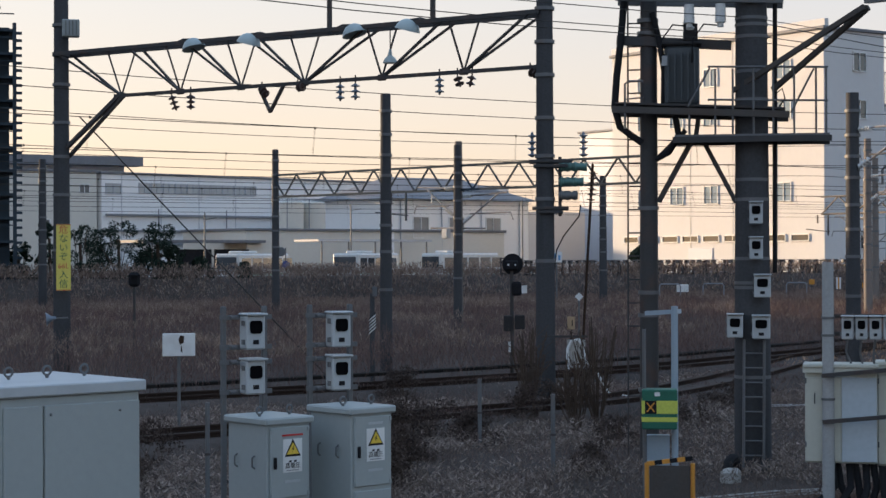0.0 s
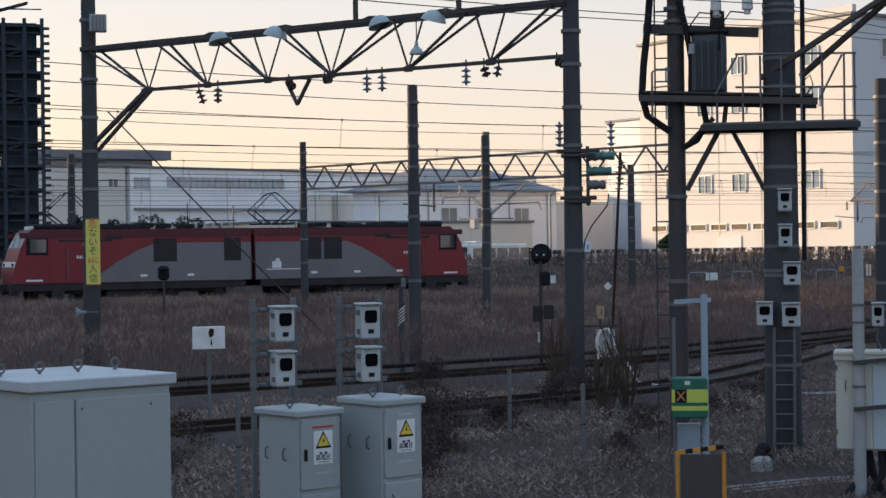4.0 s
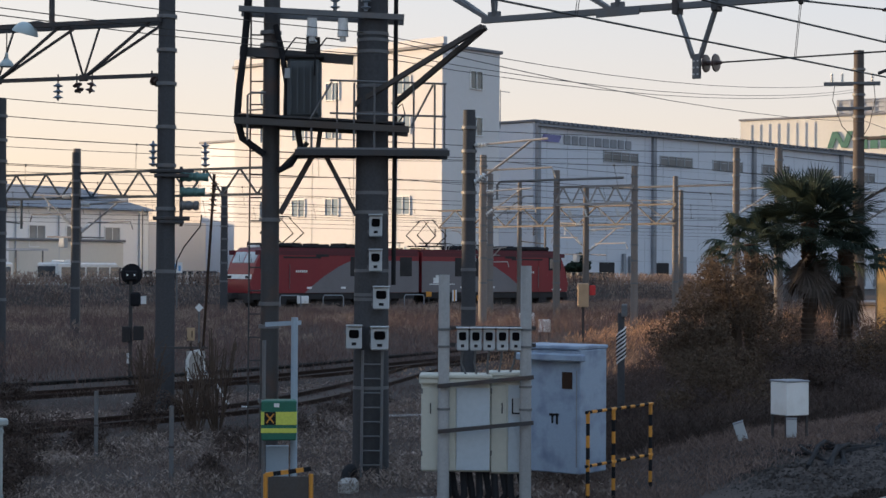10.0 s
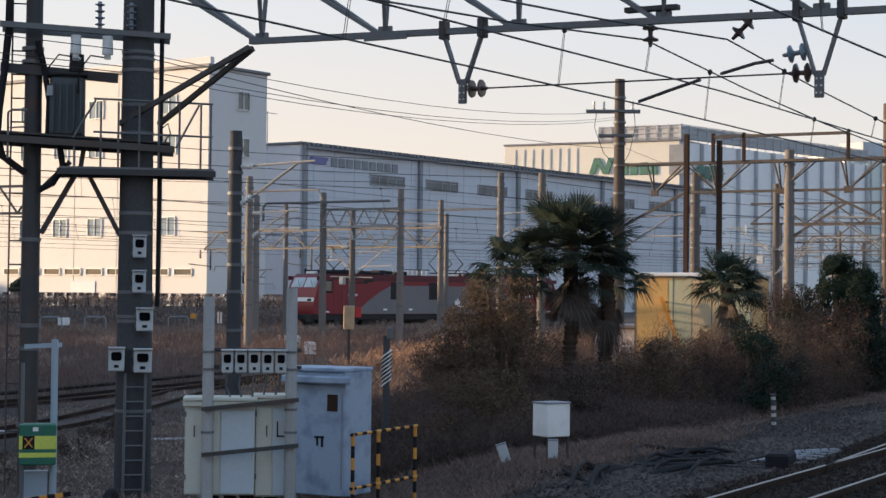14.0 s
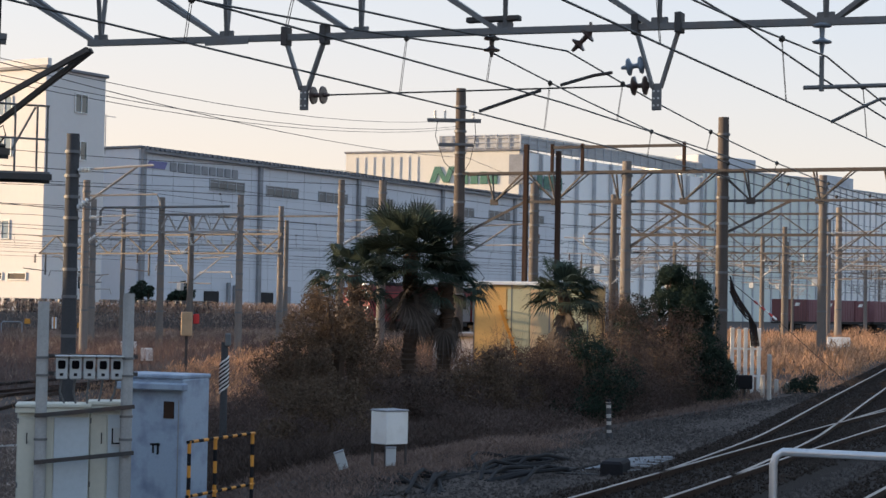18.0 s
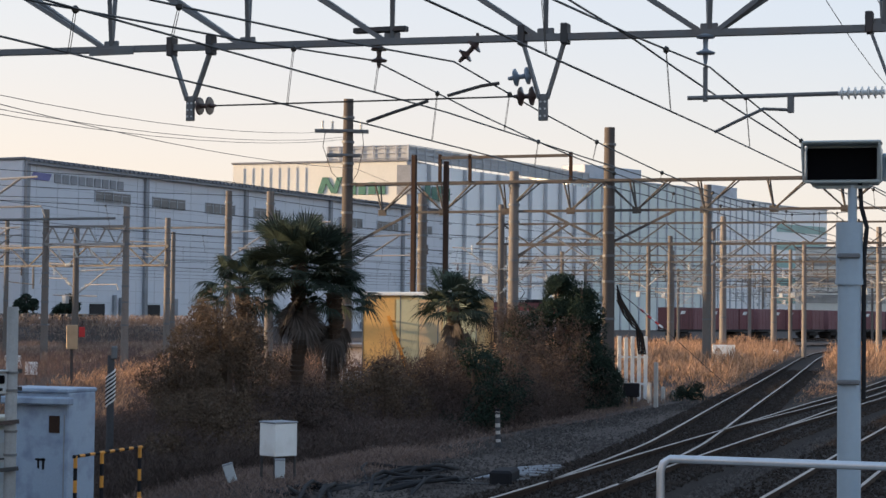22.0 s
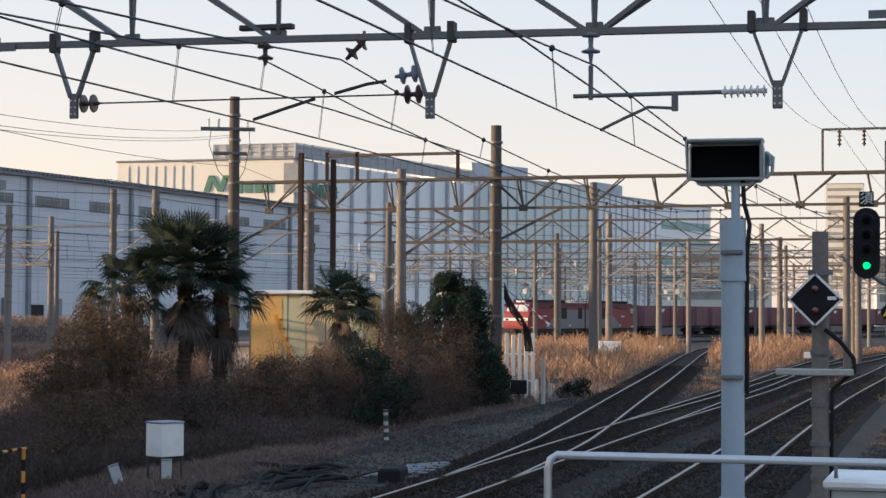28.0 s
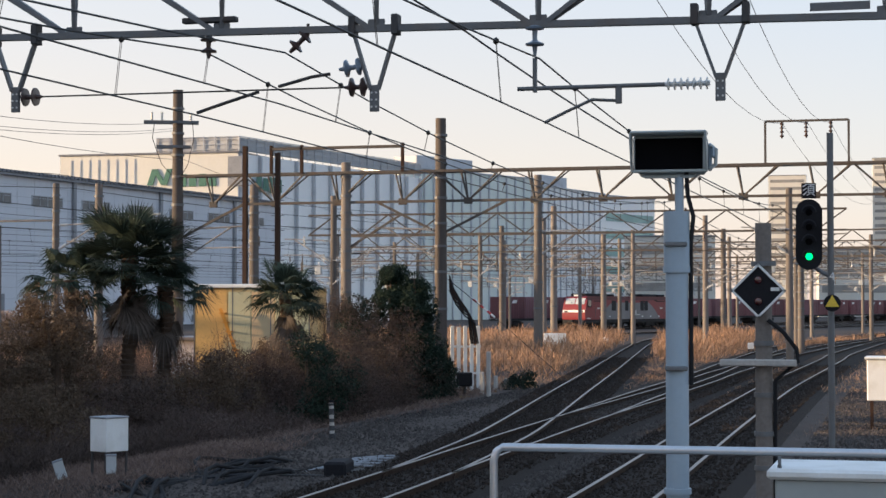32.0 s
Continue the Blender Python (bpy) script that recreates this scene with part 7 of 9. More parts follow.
def build_yard_gantries():
    # The dark steel colour keeps this beam looking shaded where the sun reaches it.
    far_gantry(46.0, 40.5, 60.3, 4.95, 5.85, 3.5, (0.46,), "steel truss gantry over the weed field, shade in its dark colour", DARK_TOWER, 0.75)
    far_gantry(78.3, 3.0, 27.0, 5.7, 6.6, 0, (0.1, 0.95), "steel truss gantry over the yard throat")
    far_gantry(100, 1.0, 33.0, 5.6, 6.6, -4, (0.0, 0.33, 0.62, 1.0), "steel truss gantry over the yard throat")
    far_gantry(116, -3.0, 40.0, 5.6, 6.6, -7, (0.02, 0.25, 0.5, 0.75, 1.0), "steel truss gantry over the yard throat")
    far_gantry(134, -6.0, 42.0, 5.8, 6.8, -9, (0.0, 0.2, 0.42, 0.6, 0.8, 1.0), "steel truss gantry over the yard throat")
    far_gantry(155, -12.0, 48.0, 5.8, 6.8, -12, (0.0, 0.18, 0.36, 0.55, 0.72, 1.0), "steel truss gantry over the yard throat")
    far_gantry(180, -20.0, 46.0, 5.8, 6.9, -14, (0.0, 0.2, 0.4, 0.6, 0.8, 1.0), "steel truss gantry over the yard throat")
    far_gantry(215, -30.0, 44.0, 5.8, 6.9, -15, (0.0, 0.2, 0.4, 0.6, 0.8, 1.0), "steel truss gantry over the yard throat")
    far_gantry(67.4, 39.0, 43.0, 5.30, 6.06, 0, (), "short sunlit steel truss beam between two poles", YARD_STEEL, 0.42, 0.10, 0.06, 0.55)
    far_gantry(74.0, 40.5, 57.0, 4.6, 5.5, -12, (0.35, 0.8), "steel truss gantry in the yard")
    for x, y, z, sd, tilt in ((61.6, 42.8, 4.9, -1, 0), (70.0, 48.2, 5.0, -1, 0), (74.5, 40.9, 4.9, 1, 0), (66.9, 33.9, 5.0, -1, 0), (61.4, 29.3, 5.0, -1, 0), (38.4, 27.1, 4.9, -1, 0), (59.0, 25.1, 4.4, -1, 0), (78.3, 16.3, 5.0, -1, 0), (107.9, 21.5, 5.0, -1, 0), (59, 15.6, 4.3, 1, 0)):
        c = thing("bracket_arm", x, y, 0, tilt, "galvanised bracket arm with white insulators on a catenary pole", "bracket arm", "bracket arms")
        cantilever(c, 0.0, 0.0, z, sd)
    for x, y, z, sd in ((74.5, 40.9, 6.35, -1), (67.5, 42.9, 6.4, 1)):
        c = thing("bent_pipe_beam", x, y, 0, -4, "bent steel pipe beam between poles", "pipe beam", "bracket arms")
        part("pipe", Shape().tube([(0, sd * 3.4, z - 0.8), (0, sd * 3.4, z - 0.15), (0, sd * 3.2, z), (0, sd * -3.5, z)], 0.055, 8), STEEL, c)
    # cross arms with pin insulators on the tall pole, and the dark frame beside it
    x, y = 58.86, 25.14
    c = thing("crossarm_set", x, y, 7.93, facing(x, y), "steel crossarms with small insulators and leads on the tall pole", "crossarm")
    for z, w in ((0.98, 1.9), (0.12, 1.2)):
        part("crossarm", Shape().bar((-w * 0.62, -0.22, z), (w * 0.38, -0.22, z), 0.09, 0.09).bar((-w * 0.62, 0.22, z), (w * 0.38, 0.22, z), 0.09, 0.09), STEEL, c)
    for px in (-0.9, -0.55, 0.45):
        post_insulator(c, (px, -0.22, 1.02), (0, 0, 1), 3, 0.06, 0.3, PORCELAIN)
    for px in (-0.8, 0.5):
        part("lead", Shape().tube([(px, -0.22, 1.0), (px * 1.1, -0.25, 0.4), (px * 0.7, -0.25, -0.5), (px * 0.25, -0.25, -0.9)], 0.012), RUBBER, c)
    for x, y, top in ((56.6, 21.75, 7.8), (57.0, 20.75, 7.6)):
        q = thing("steel_frame_post", x, y, -0.5, 0, "dark rusty steel frame post with climbing pegs", "utility pole", "frame posts")
        part("post", Shape().bar((0, 0, 0), (0, 0, top + 0.5), 0.18, 0.14), RUST, q)
        for k in range(9):
            part("peg", Shape().cyl((0, -0.22, 3.0 + 0.5 * k), (0, 0.22, 3.0 + 0.5 * k), 0.014, n=6), STEEL, q)
    q = thing("cable_bundle", 59.0, 15.5, 0, 0, "black cables sweeping from the pole to a white terminal fence", "cable")
    for k in range(5):
        part("cable", Shape().tube([(0, -0.15, 3.5 - 0.12 * k), (-0.05, -0.32 - 0.02 * k, 3.05 - 0.13 * k), (0.1, -0.52 - 0.04 * k, 2.65 - 0.13 * k), (0.2, -0.75 - 0.06 * k, 2.3 - 0.1 * k), (0.25, -0.85 - 0.06 * k, 1.2)], 0.026, 6), RUST if k % 2 else RUBBER, q)
    q = thing("guy_guard", 59.2, 15.2, -0.4, 0, "red and white striped guard on a pole's guy wire", "guy wire")
    for k in range(7):
        part("stripe", Shape().cyl((-0.02 * k, -0.13 * k - 0.5, 3.2 - 0.10 * k), (-0.02 * (k + 1), -0.13 * (k + 1) - 0.5, 3.2 - 0.10 * (k + 1)), 0.035, n=8), RED_PAINT if k % 2 else WHITE_PAINT, q)
    part("wire", Shape().cyl((0, 0.3, 3.82), (-0.12, -1.41, 2.5), 0.015, n=6).cyl((-0.12, -1.41, 2.5), (-0.3, -4.0, 0.3), 0.012, n=6), WIRE, q)
    f = thing("white_terminal_fence", 59.65, 14.95, -0.5, facing(59.65, 14.95), "white-painted slatted terminal stand", "fence")
    for k in range(5):
        part("slat", Shape().box((-0.45 + 0.22 * k, 0, 1.0), (0.13, 0.05, 2.6 - 0.1 * (k % 2)), bevel=0.01), WHITE_PAINT, f)
    part("cross_rail", Shape().box((0, 0.04, 1.6), (1.05, 0.04, 0.07)).box((0, 0.04, 0.7), (1.05, 0.04, 0.07)), WHITE_PAINT, f)
    part("notice", Shape().box((-0.3, -0.06, 0.45), (0.22, 0.02, 0.32)), WHITE_PAINT, f)


build_near_wires()
build_yard_wires()
build_yard_gantries()


# ---- standing freight train ----
def build_freight_train():
    deck = Shape().box((0, 0, 1.0), (19.6, 2.4, 0.22), bevel=0.02).mesh("deck", UNDER)
    bogie = Shape().box((0, 0, 0.55), (2.6, 2.0, 0.4), bevel=0.05).mesh("bogie", UNDER)
    wheel = Shape().cyl((0, -0.65, 0.43), (0, 0.65, 0.43), 0.43, n=16).mesh("wheelset", UNDER)
    shell = Shape().box((0, 0, 1.25), (3.68, 2.44, 2.46), bevel=0.03).mesh("shell", CONTAINER_RED)
    shell_b = Shape().box((0, 0, 1.25), (3.68, 2.44, 2.46), bevel=0.03).mesh("shell", CONTAINER_PINK)
    rib = Shape().box((0, -1.232, 1.25), (0.08, 0.05, 2.3)).mesh("side_rib", CONTAINER_RED)
    turn = math.degrees(math.atan2(YARD.y, YARD.x))
    r = rng(5)
    base = LOCO_START + YARD_SIDE * 9
    for w in range(10):
        c = base + YARD * (136 + 10 + 20.6 * w)
        wag = thing("flat_wagon", c.x, c.y, -0.05, turn, "dark flat container wagon standing on a yard track", "freight wagon", "flat wagons")
        part("deck", deck, UNDER, wag)
        for bx in (-7, 7):
            b = part("bogie", bogie, UNDER, wag, at=(bx, 0, 0))
            for wx in (-0.95, 0.95):
                part("wheelset", wheel, UNDER, b, at=(wx, 0, 0))
        for k in range(5):
            if r.random() < (0.0 if w < 2 else 0.14):
                continue
            pink = r.random() < 0.3
            p = c + YARD * (-7.76 + 3.88 * k)
            box = thing("freight_container", p.x, p.y, 1.07, turn, "dull pink freight container on a flat wagon" if pink else "maroon freight container with pale markings on a flat wagon", "container", "freight containers")
            part("shell", shell_b if pink else shell, CONTAINER_RED, box)
            for q in range(9):
                part("side_rib", rib, CONTAINER_RED, box, at=(-1.7 + 0.425 * q, 0, 0))
            if not pink:
                part("marking", Shape().prism([(-1.2, 1.75), (-0.2, 1.75), (0.1, 2.1), (-0.9, 2.1)], -1.275, -1.262), WHITE_PAINT, box)
    # small white boxes and stands along the tracks
    for x, y, w, h in ((88, 17.5, 1.1, 1.0), (105, 19.2, 0.35, 0.35), (112, 19.0, 0.35, 0.4), (104, 14.4, 0.38, 0.36), (120, 12.6, 0.4, 0.35), (62, 40.0, 0.5, 0.5), (66, 43.5, 0.7, 0.5), (100, 9.0, 0.34, 0.34)):
        q = thing("trackside_box", x, y, ground_z(x, y), facing(x, y), "small white trackside box on short legs" if w < 1 else "large white trackside cabinet in dry grass", "equipment box", "trackside boxes")
        part("box", Shape().box((0, 0, 0.35 + h / 2), (w, 0.4, h), bevel=0.02), WHITE_PAINT, q)
        part("leg", Shape().box((-w * 0.35, 0, 0.15), (0.06, 0.06, 0.5)).box((w * 0.35, 0, 0.15), (0.06, 0.06, 0.5)), STEEL_DARK, q)
    q = thing("tan_cabinet", 56.2, 34.6, -0.6, facing(56.2, 34.6), "sunlit tan trackside cabinet among dry weeds", "equipment cabinet")
    part("body", Shape().box((0, 0, 2.12), (0.40, 0.4, 0.86), bevel=0.02), TAN_PAINT, q)
    part("side_box", Shape().box((0.34, 0.05, 2.3), (0.22, 0.25, 0.36), bevel=0.02), RED_PAINT, q, "small red box")
    part("stand", Shape().box((0, 0, 0.85), (0.10, 0.10, 1.7)), STEEL_DARK, q)
    q = thing("white_relay_hut", 40.5, 1.15, -0.4, 0, "white corrugated relay cabinet on a stand beside the track", "equipment cabinet")
    part("body", Shape().box((0.5, -0.55, 1.25), (0.9, 1.1, 0.9), bevel=0.02), WHITE_PAINT, q)
    part("rain_hood", Shape().box((0.5, -0.55, 1.73), (1.0, 1.2, 0.06), bevel=0.02), WHITE_PAINT, q)
    for sy in (-0.1, -1.0):
        part("leg", Shape().box((0.1, sy, 0.4), (0.07, 0.07, 0.85)), RUST, q)


build_freight_train()


# ---- shed, car park and vehicles ----
def build_shed():
    x, y = 53.6, 22.3
    s = thing("painted_shed", x, y, -0.6, -82, "faded yellow and green painted steel shed in low sun", "shed")
    L, D, H = 3.7, 3.0, 3.65
    part("wall", Shape().box((L / 2, D / 2, H / 2), (L, D, H)), SHED_YELLOW, s)
    part("roof_edge", Shape().box((L / 2, D / 2, H + 0.06), (L + 0.2, D + 0.2, 0.12), bevel=0.02), WHITE_PAINT, s)
    for k in range(4):
        part("panel_seam", Shape().box((L * k / 3, -0.012, H / 2), (0.03, 0.03, H)), STEEL, s)
    for k, (w, m) in enumerate(((1.0, SHED_YELLOW), (0.72, SHED_GREEN), (0.72, SHED_PEACH), (1.1, SHED_GREEN))):
        part("wall_panel", Shape().box((0.06 + (0, 1.04, 1.80, 2.56)[k] + w / 2, -0.012, H / 2 - 0.05), (w, 0.02, H - 0.14), bevel=0.004), m, s)
    part("stair_string", Shape().bar((0.9, -0.25, 3.0), (1.9, -0.25, 0.3), 0.05, 0.10), ORANGE_PAINT, s)
    for k in range(9):
        part("stair_tread", Shape().box((0.95 + 0.105 * k, -0.15, 2.85 - 0.29 * k), (0.18, 0.25, 0.03)), ORANGE_PAINT, s)
    h = thing("white_hut", 56.5, 25.0, -0.6, -75, "low white hut behind the trees", "hut")
    part("wall", Shape().box((0.7, 1.2, 0.95), (1.4, 2.4, 1.9)), WALL_GREY, h)
    part("roof", Shape().box((0.7, 1.2, 1.97), (1.6, 2.7, 0.14), bevel=0.03), ROOF_GREY, h)


def build_bus(x, y, turn, label, L=9.0):
    b = thing("bus", x, y, -0.2, turn, label, "bus", "buses")
    part("body", Shape().box((0, 0, 1.7), (L, 2.4, 2.6), bevel=0.15), BUS_WHITE, b)
    part("roof_unit", Shape().box((-1.5, 0, 3.1), (2.2, 1.6, 0.25), bevel=0.08), BUS_WHITE, b)
    for k in range(5):
        part("side_window", Shape().box((-L / 2 + 1.3 + 1.6 * k, -1.2, 2.15), (1.4, 0.04, 0.9), bevel=0.02), WINDOW, b)
    part("windscreen", Shape().box((-L / 2 - 0.01, 0, 2.1), (0.06, 2.1, 1.2), bevel=0.03), WINDOW, b)
    part("skirt_band", Shape().box((0, -1.205, 1.1), (L - 0.6, 0.03, 0.35)), material("bus_green", (0.25, 0.42, 0.30), 0.4, bump=0), b)
    for wx in (-2.8, 2.4):
        for sy in (-1.1, 1.1):
            part("wheel", Shape().cyl((wx, sy - 0.12, 0.48), (wx, sy + 0.12, 0.48), 0.48, n=20), RUBBER, b)


def build_car(x, y, turn, mat, label, z=-0.2):
    c = thing("parked_car", x, y, z, turn, label, "car", "parked cars")
    part("body", Shape().prism([(-2.1, 0.35), (2.1, 0.35), (2.15, 0.75), (1.2, 0.95), (0.7, 1.42), (-1.2, 1.45), (-1.9, 1.0), (-2.15, 0.9)], -0.82, 0.82), mat, c)
    for sy in (-1, 1):
        part("side_window", Shape().prism([(1.0, 0.98), (0.62, 1.36), (-1.1, 1.38), (-1.6, 1.02)], sy * 0.822, sy * 0.835), WINDOW, c)
        for wx in (-1.3, 1.3):
            part("wheel", Shape().cyl((wx, sy * 0.62, 0.32), (wx, sy * 0.84, 0.32), 0.32, n=16), RUBBER, c)
    part("windscreen", Shape().add([(1.19, -0.7, 0.97), (1.19, 0.7, 0.97), (0.72, 0.62, 1.41), (0.72, -0.62, 1.41)], [(0, 1, 2, 3)]), WINDOW, c)


def build_street_side():
    build_bus(102.5, 124.0, 26, "white and pale green bus parked by the fence")
    build_bus(112.0, 122.0, 5, "white bus parked behind the fence", 8)
    build_bus(93, 128.0, 20, "white bus parked behind dark trees", 8)
    cars = ((74, 106, 30), (80, 105, 25), (66, 105, 20), (122, 112, 10), (128, 108, 5))
    for k, (x, y, t) in enumerate(cars):
        build_car(x, y, t, (WHITE_PAINT, LOCO_GREY, WHITE_PAINT, BUS_WHITE, CREAM_PAINT)[k % 5], "pale parked car catching the low sun" if k % 2 == 0 else "grey parked car by the fence")
    f = thing("street_fence", 0, 0, 0, 0, "grey mesh fence along the far side of the yard", "fence", kind="structure")
    line = [Vector((58, 112, 0)), Vector((90, 108, 0)), Vector((120, 104.5, 0)), Vector((126, 90, 0)), Vector((165, 80, 0))]
    for a, b in zip(line, line[1:]):
        n = int((b - a).length / 1.8)
        for k in range(n + 1):
            p = a.lerp(b, k / n)
            part("post", Shape().cyl((p.x, p.y, -0.3), (p.x, p.y, 1.6), 0.04, n=6), WHITE_PAINT, f)
        for z in (1.55, 1.1, 0.65, 0.2):
            part("rail", Shape().bar(a + Vector((0, 0, z)), b + Vector((0, 0, z)), 0.045), WHITE_PAINT, f)
    for x, y, h in ((104, 128, 7.5), (118, 120, 8.0), (88, 128, 6.5)):
        q = thing("street_pole", x, y, -0.2, 0, "thin grey street pole", "street pole", "street poles")
        part("pole", Shape().cyl((0, 0, 0), (0, 0, h), 0.09, 0.06, 10), STEEL, q)
        part("arm", Shape().bar((0, 0, h - 0.6), (1.2, 0, h - 0.4), 0.06), STEEL, q)
    q = thing("round_road_sign", 84.5, 112, -0.2, facing(84.5, 112), "round blue road sign on a post", "road sign")
    part("post", Shape().cyl((0, 0, 0), (0, 0, 3.4), 0.05), STEEL, q)
    part("disc", Shape().lathe((0, -0.06, 2.1), (0, -1, 0), [(0, 0.30), (0.03, 0.30)], 20), material("road_sign_blue", (0.03, 0.06, 0.22), 0.5, bump=0), q)
    part("mirror", Shape().lathe((-0.35, -0.06, 3.1), (0, -1, 0), [(0, 0.36), (0.05, 0.3)], 20), STEEL, q)
    # low canopy and billboard at the bus yard
    q = thing("low_canopy", 108, 131, -0.2, -4, "low white canopy on thin posts by the bus yard", "canopy")
    part("roof", Shape().box((0, 0, 4.2), (13, 4, 0.2)), SEAM_PALE, q)
    for k in range(5):
        part("post", Shape().cyl((-6 + 3 * k, -1.8, 0), (-6 + 3 * k, -1.8, 4.1), 0.08), STEEL, q)
    q = thing("blue_notice", 68.58, 67.18, -0.3, facing(68.58, 67.18), "pale blue notice board in the weeds", "sign")
    part("post", Shape().cyl((0, 0.03, 0), (0, 0.03, 2.7), 0.04), STEEL, q)
    part("board", Shape().box((0, 0, 2.73), (0.58, 0.03, 0.55)), WHITE_PAINT, q)
    part("text_bar", Shape().box((-0.12, -0.02, 2.80), (0.2, 0.01, 0.26)).box((0.14, -0.02, 2.70), (0.12, 0.01, 0.28)), material("notice_blue", (0.15, 0.35, 0.6), 0.5, bump=0), q)


def build_bicycles():
    """A row of bicycles standing along the fence before the white block."""
    ring = lambda sh, cx: sh.tube([(cx + 0.32 * math.cos(2 * math.pi * k / 14), 0, 0.33 + 0.32 * math.sin(2 * math.pi * k / 14)) for k in range(15)], 0.025, 5)
    turn = math.degrees(math.atan2(YARD.y, YARD.x))
    bank = thing("bank", LOCO_START.x, LOCO_START.y, 0, turn + 90, "raised weedy bank along the street behind the yard", "bank", kind="structure")
    part("earth", Shape().prism([(11.5, -0.5), (15, 1.2), (24, 1.25), (27, -0.5)], -82, 45), SOIL, bank)
    r = rng(77)
    first = None
    for k in range(78):
        p = LOCO_START + YARD_SIDE * (16.6 + r.normal(0, 0.15)) + YARD * (14 + 0.56 * k + r.normal(0, 0.12))
        x, y = p.x, p.y
        if first is None:
            first = thing("bicycle", x, y, 1.2, 40, "dark bicycle parked in a row along the fence", "bicycle", "bicycle row")
            for cx in (-0.52, 0.52):
                w = part("wheel", ring(Shape(), cx), RUBBER, first)
                part("spokes", Shape().cyl((cx, 0, 0.33), (cx, 0.02, 0.33), 0.28, n=14), STEEL, w)
            part("frame", Shape().tube([(-0.52, 0, 0.33), (-0.1, 0, 0.35), (-0.22, 0, 0.85), (-0.52, 0, 0.33)], 0.025, 5).tube([(-0.1, 0, 0.35), (0.38, 0, 0.78), (-0.2, 0, 0.72)], 0.025, 5).tube([(0.52, 0, 0.33), (0.36, 0, 0.95)], 0.025, 5), STEEL_DARK, first)
            part("saddle", Shape().box((-0.24, 0, 0.9), (0.28, 0.18, 0.08), bevel=0.03), BLACK_PAINT, first)
            part("handlebar", Shape().tube([(0.2, -0.28, 1.0), (0.36, -0.2, 1.0), (0.36, 0.2, 1.0), (0.2, 0.28, 1.0)], 0.018, 5), STEEL, first)
            part("basket", Shape().box((0.58, 0, 0.88), (0.30, 0.34, 0.26), bevel=0.03), STEEL, first)
        else:
            copy_thing(first, pose(x, y, 1.2, 0, 0, 40 + r.normal(0, 16)))
    for x, y, z in ((86.44, 63.94, 1.17), (90.2, 62.9, 0.93)):
        q = thing("orange_marker", x, y, -0.24, facing(x, y), "orange marker plate on a short post by the yard track", "marker", "orange markers")
        part("post", Shape().cyl((0, 0.03, 0), (0, 0.03, z), 0.03), STEEL_DARK, q)
        part("plate", Shape().box((0, 0, z), (0.32, 0.03, 0.30), bevel=0.01), ORANGE_PAINT, q)
    q = thing("striped_board", 88.3, 63.4, -0.24, facing(88.3, 63.4), "white and orange striped board by the yard track", "marker", "orange markers")
    part("post", Shape().cyl((0, 0.03, 0), (0, 0.03, 1.3), 0.03), STEEL_DARK, q)
    for k in range(3):
        part("stripe", Shape().box((-0.09 + 0.09 * k, 0, 1.08), (0.088, 0.03, 0.68)), WHITE_PAINT if k != 1 else ORANGE_PAINT, q)
    for x, y in ((79.8, 65.8), (85.4, 64.25), (77.0, 66.6)):
        q = thing("pipe_hoop", x, y, -0.24, facing(x, y), "low pale bent pipe rail beside the yard track", "pipe rail", "pipe rails")
        part("pipe", Shape().tube([(-0.58, 0, 0), (-0.58, 0, 1.02), (-0.5, 0, 1.14), (0.5, 0, 1.14), (0.58, 0, 1.02), (0.58, 0, 0)], 0.035, 7), SEAM, q)
    q = thing("trackside_box", 77.6, 66.2, -0.24, facing(77.6, 66.2), "small white trackside box on short legs", "equipment box", "trackside boxes")
    part("box", Shape().box((0, 0, 0.9), (0.66, 0.4, 0.42), bevel=0.02), WHITE_PAINT, q)
    part("leg", Shape().box((-0.22, 0, 0.35), (0.06, 0.06, 0.72)).box((0.22, 0, 0.35), (0.06, 0.06, 0.72)), STEEL_DARK, q)


build_bicycles()
build_shed()
build_street_side()


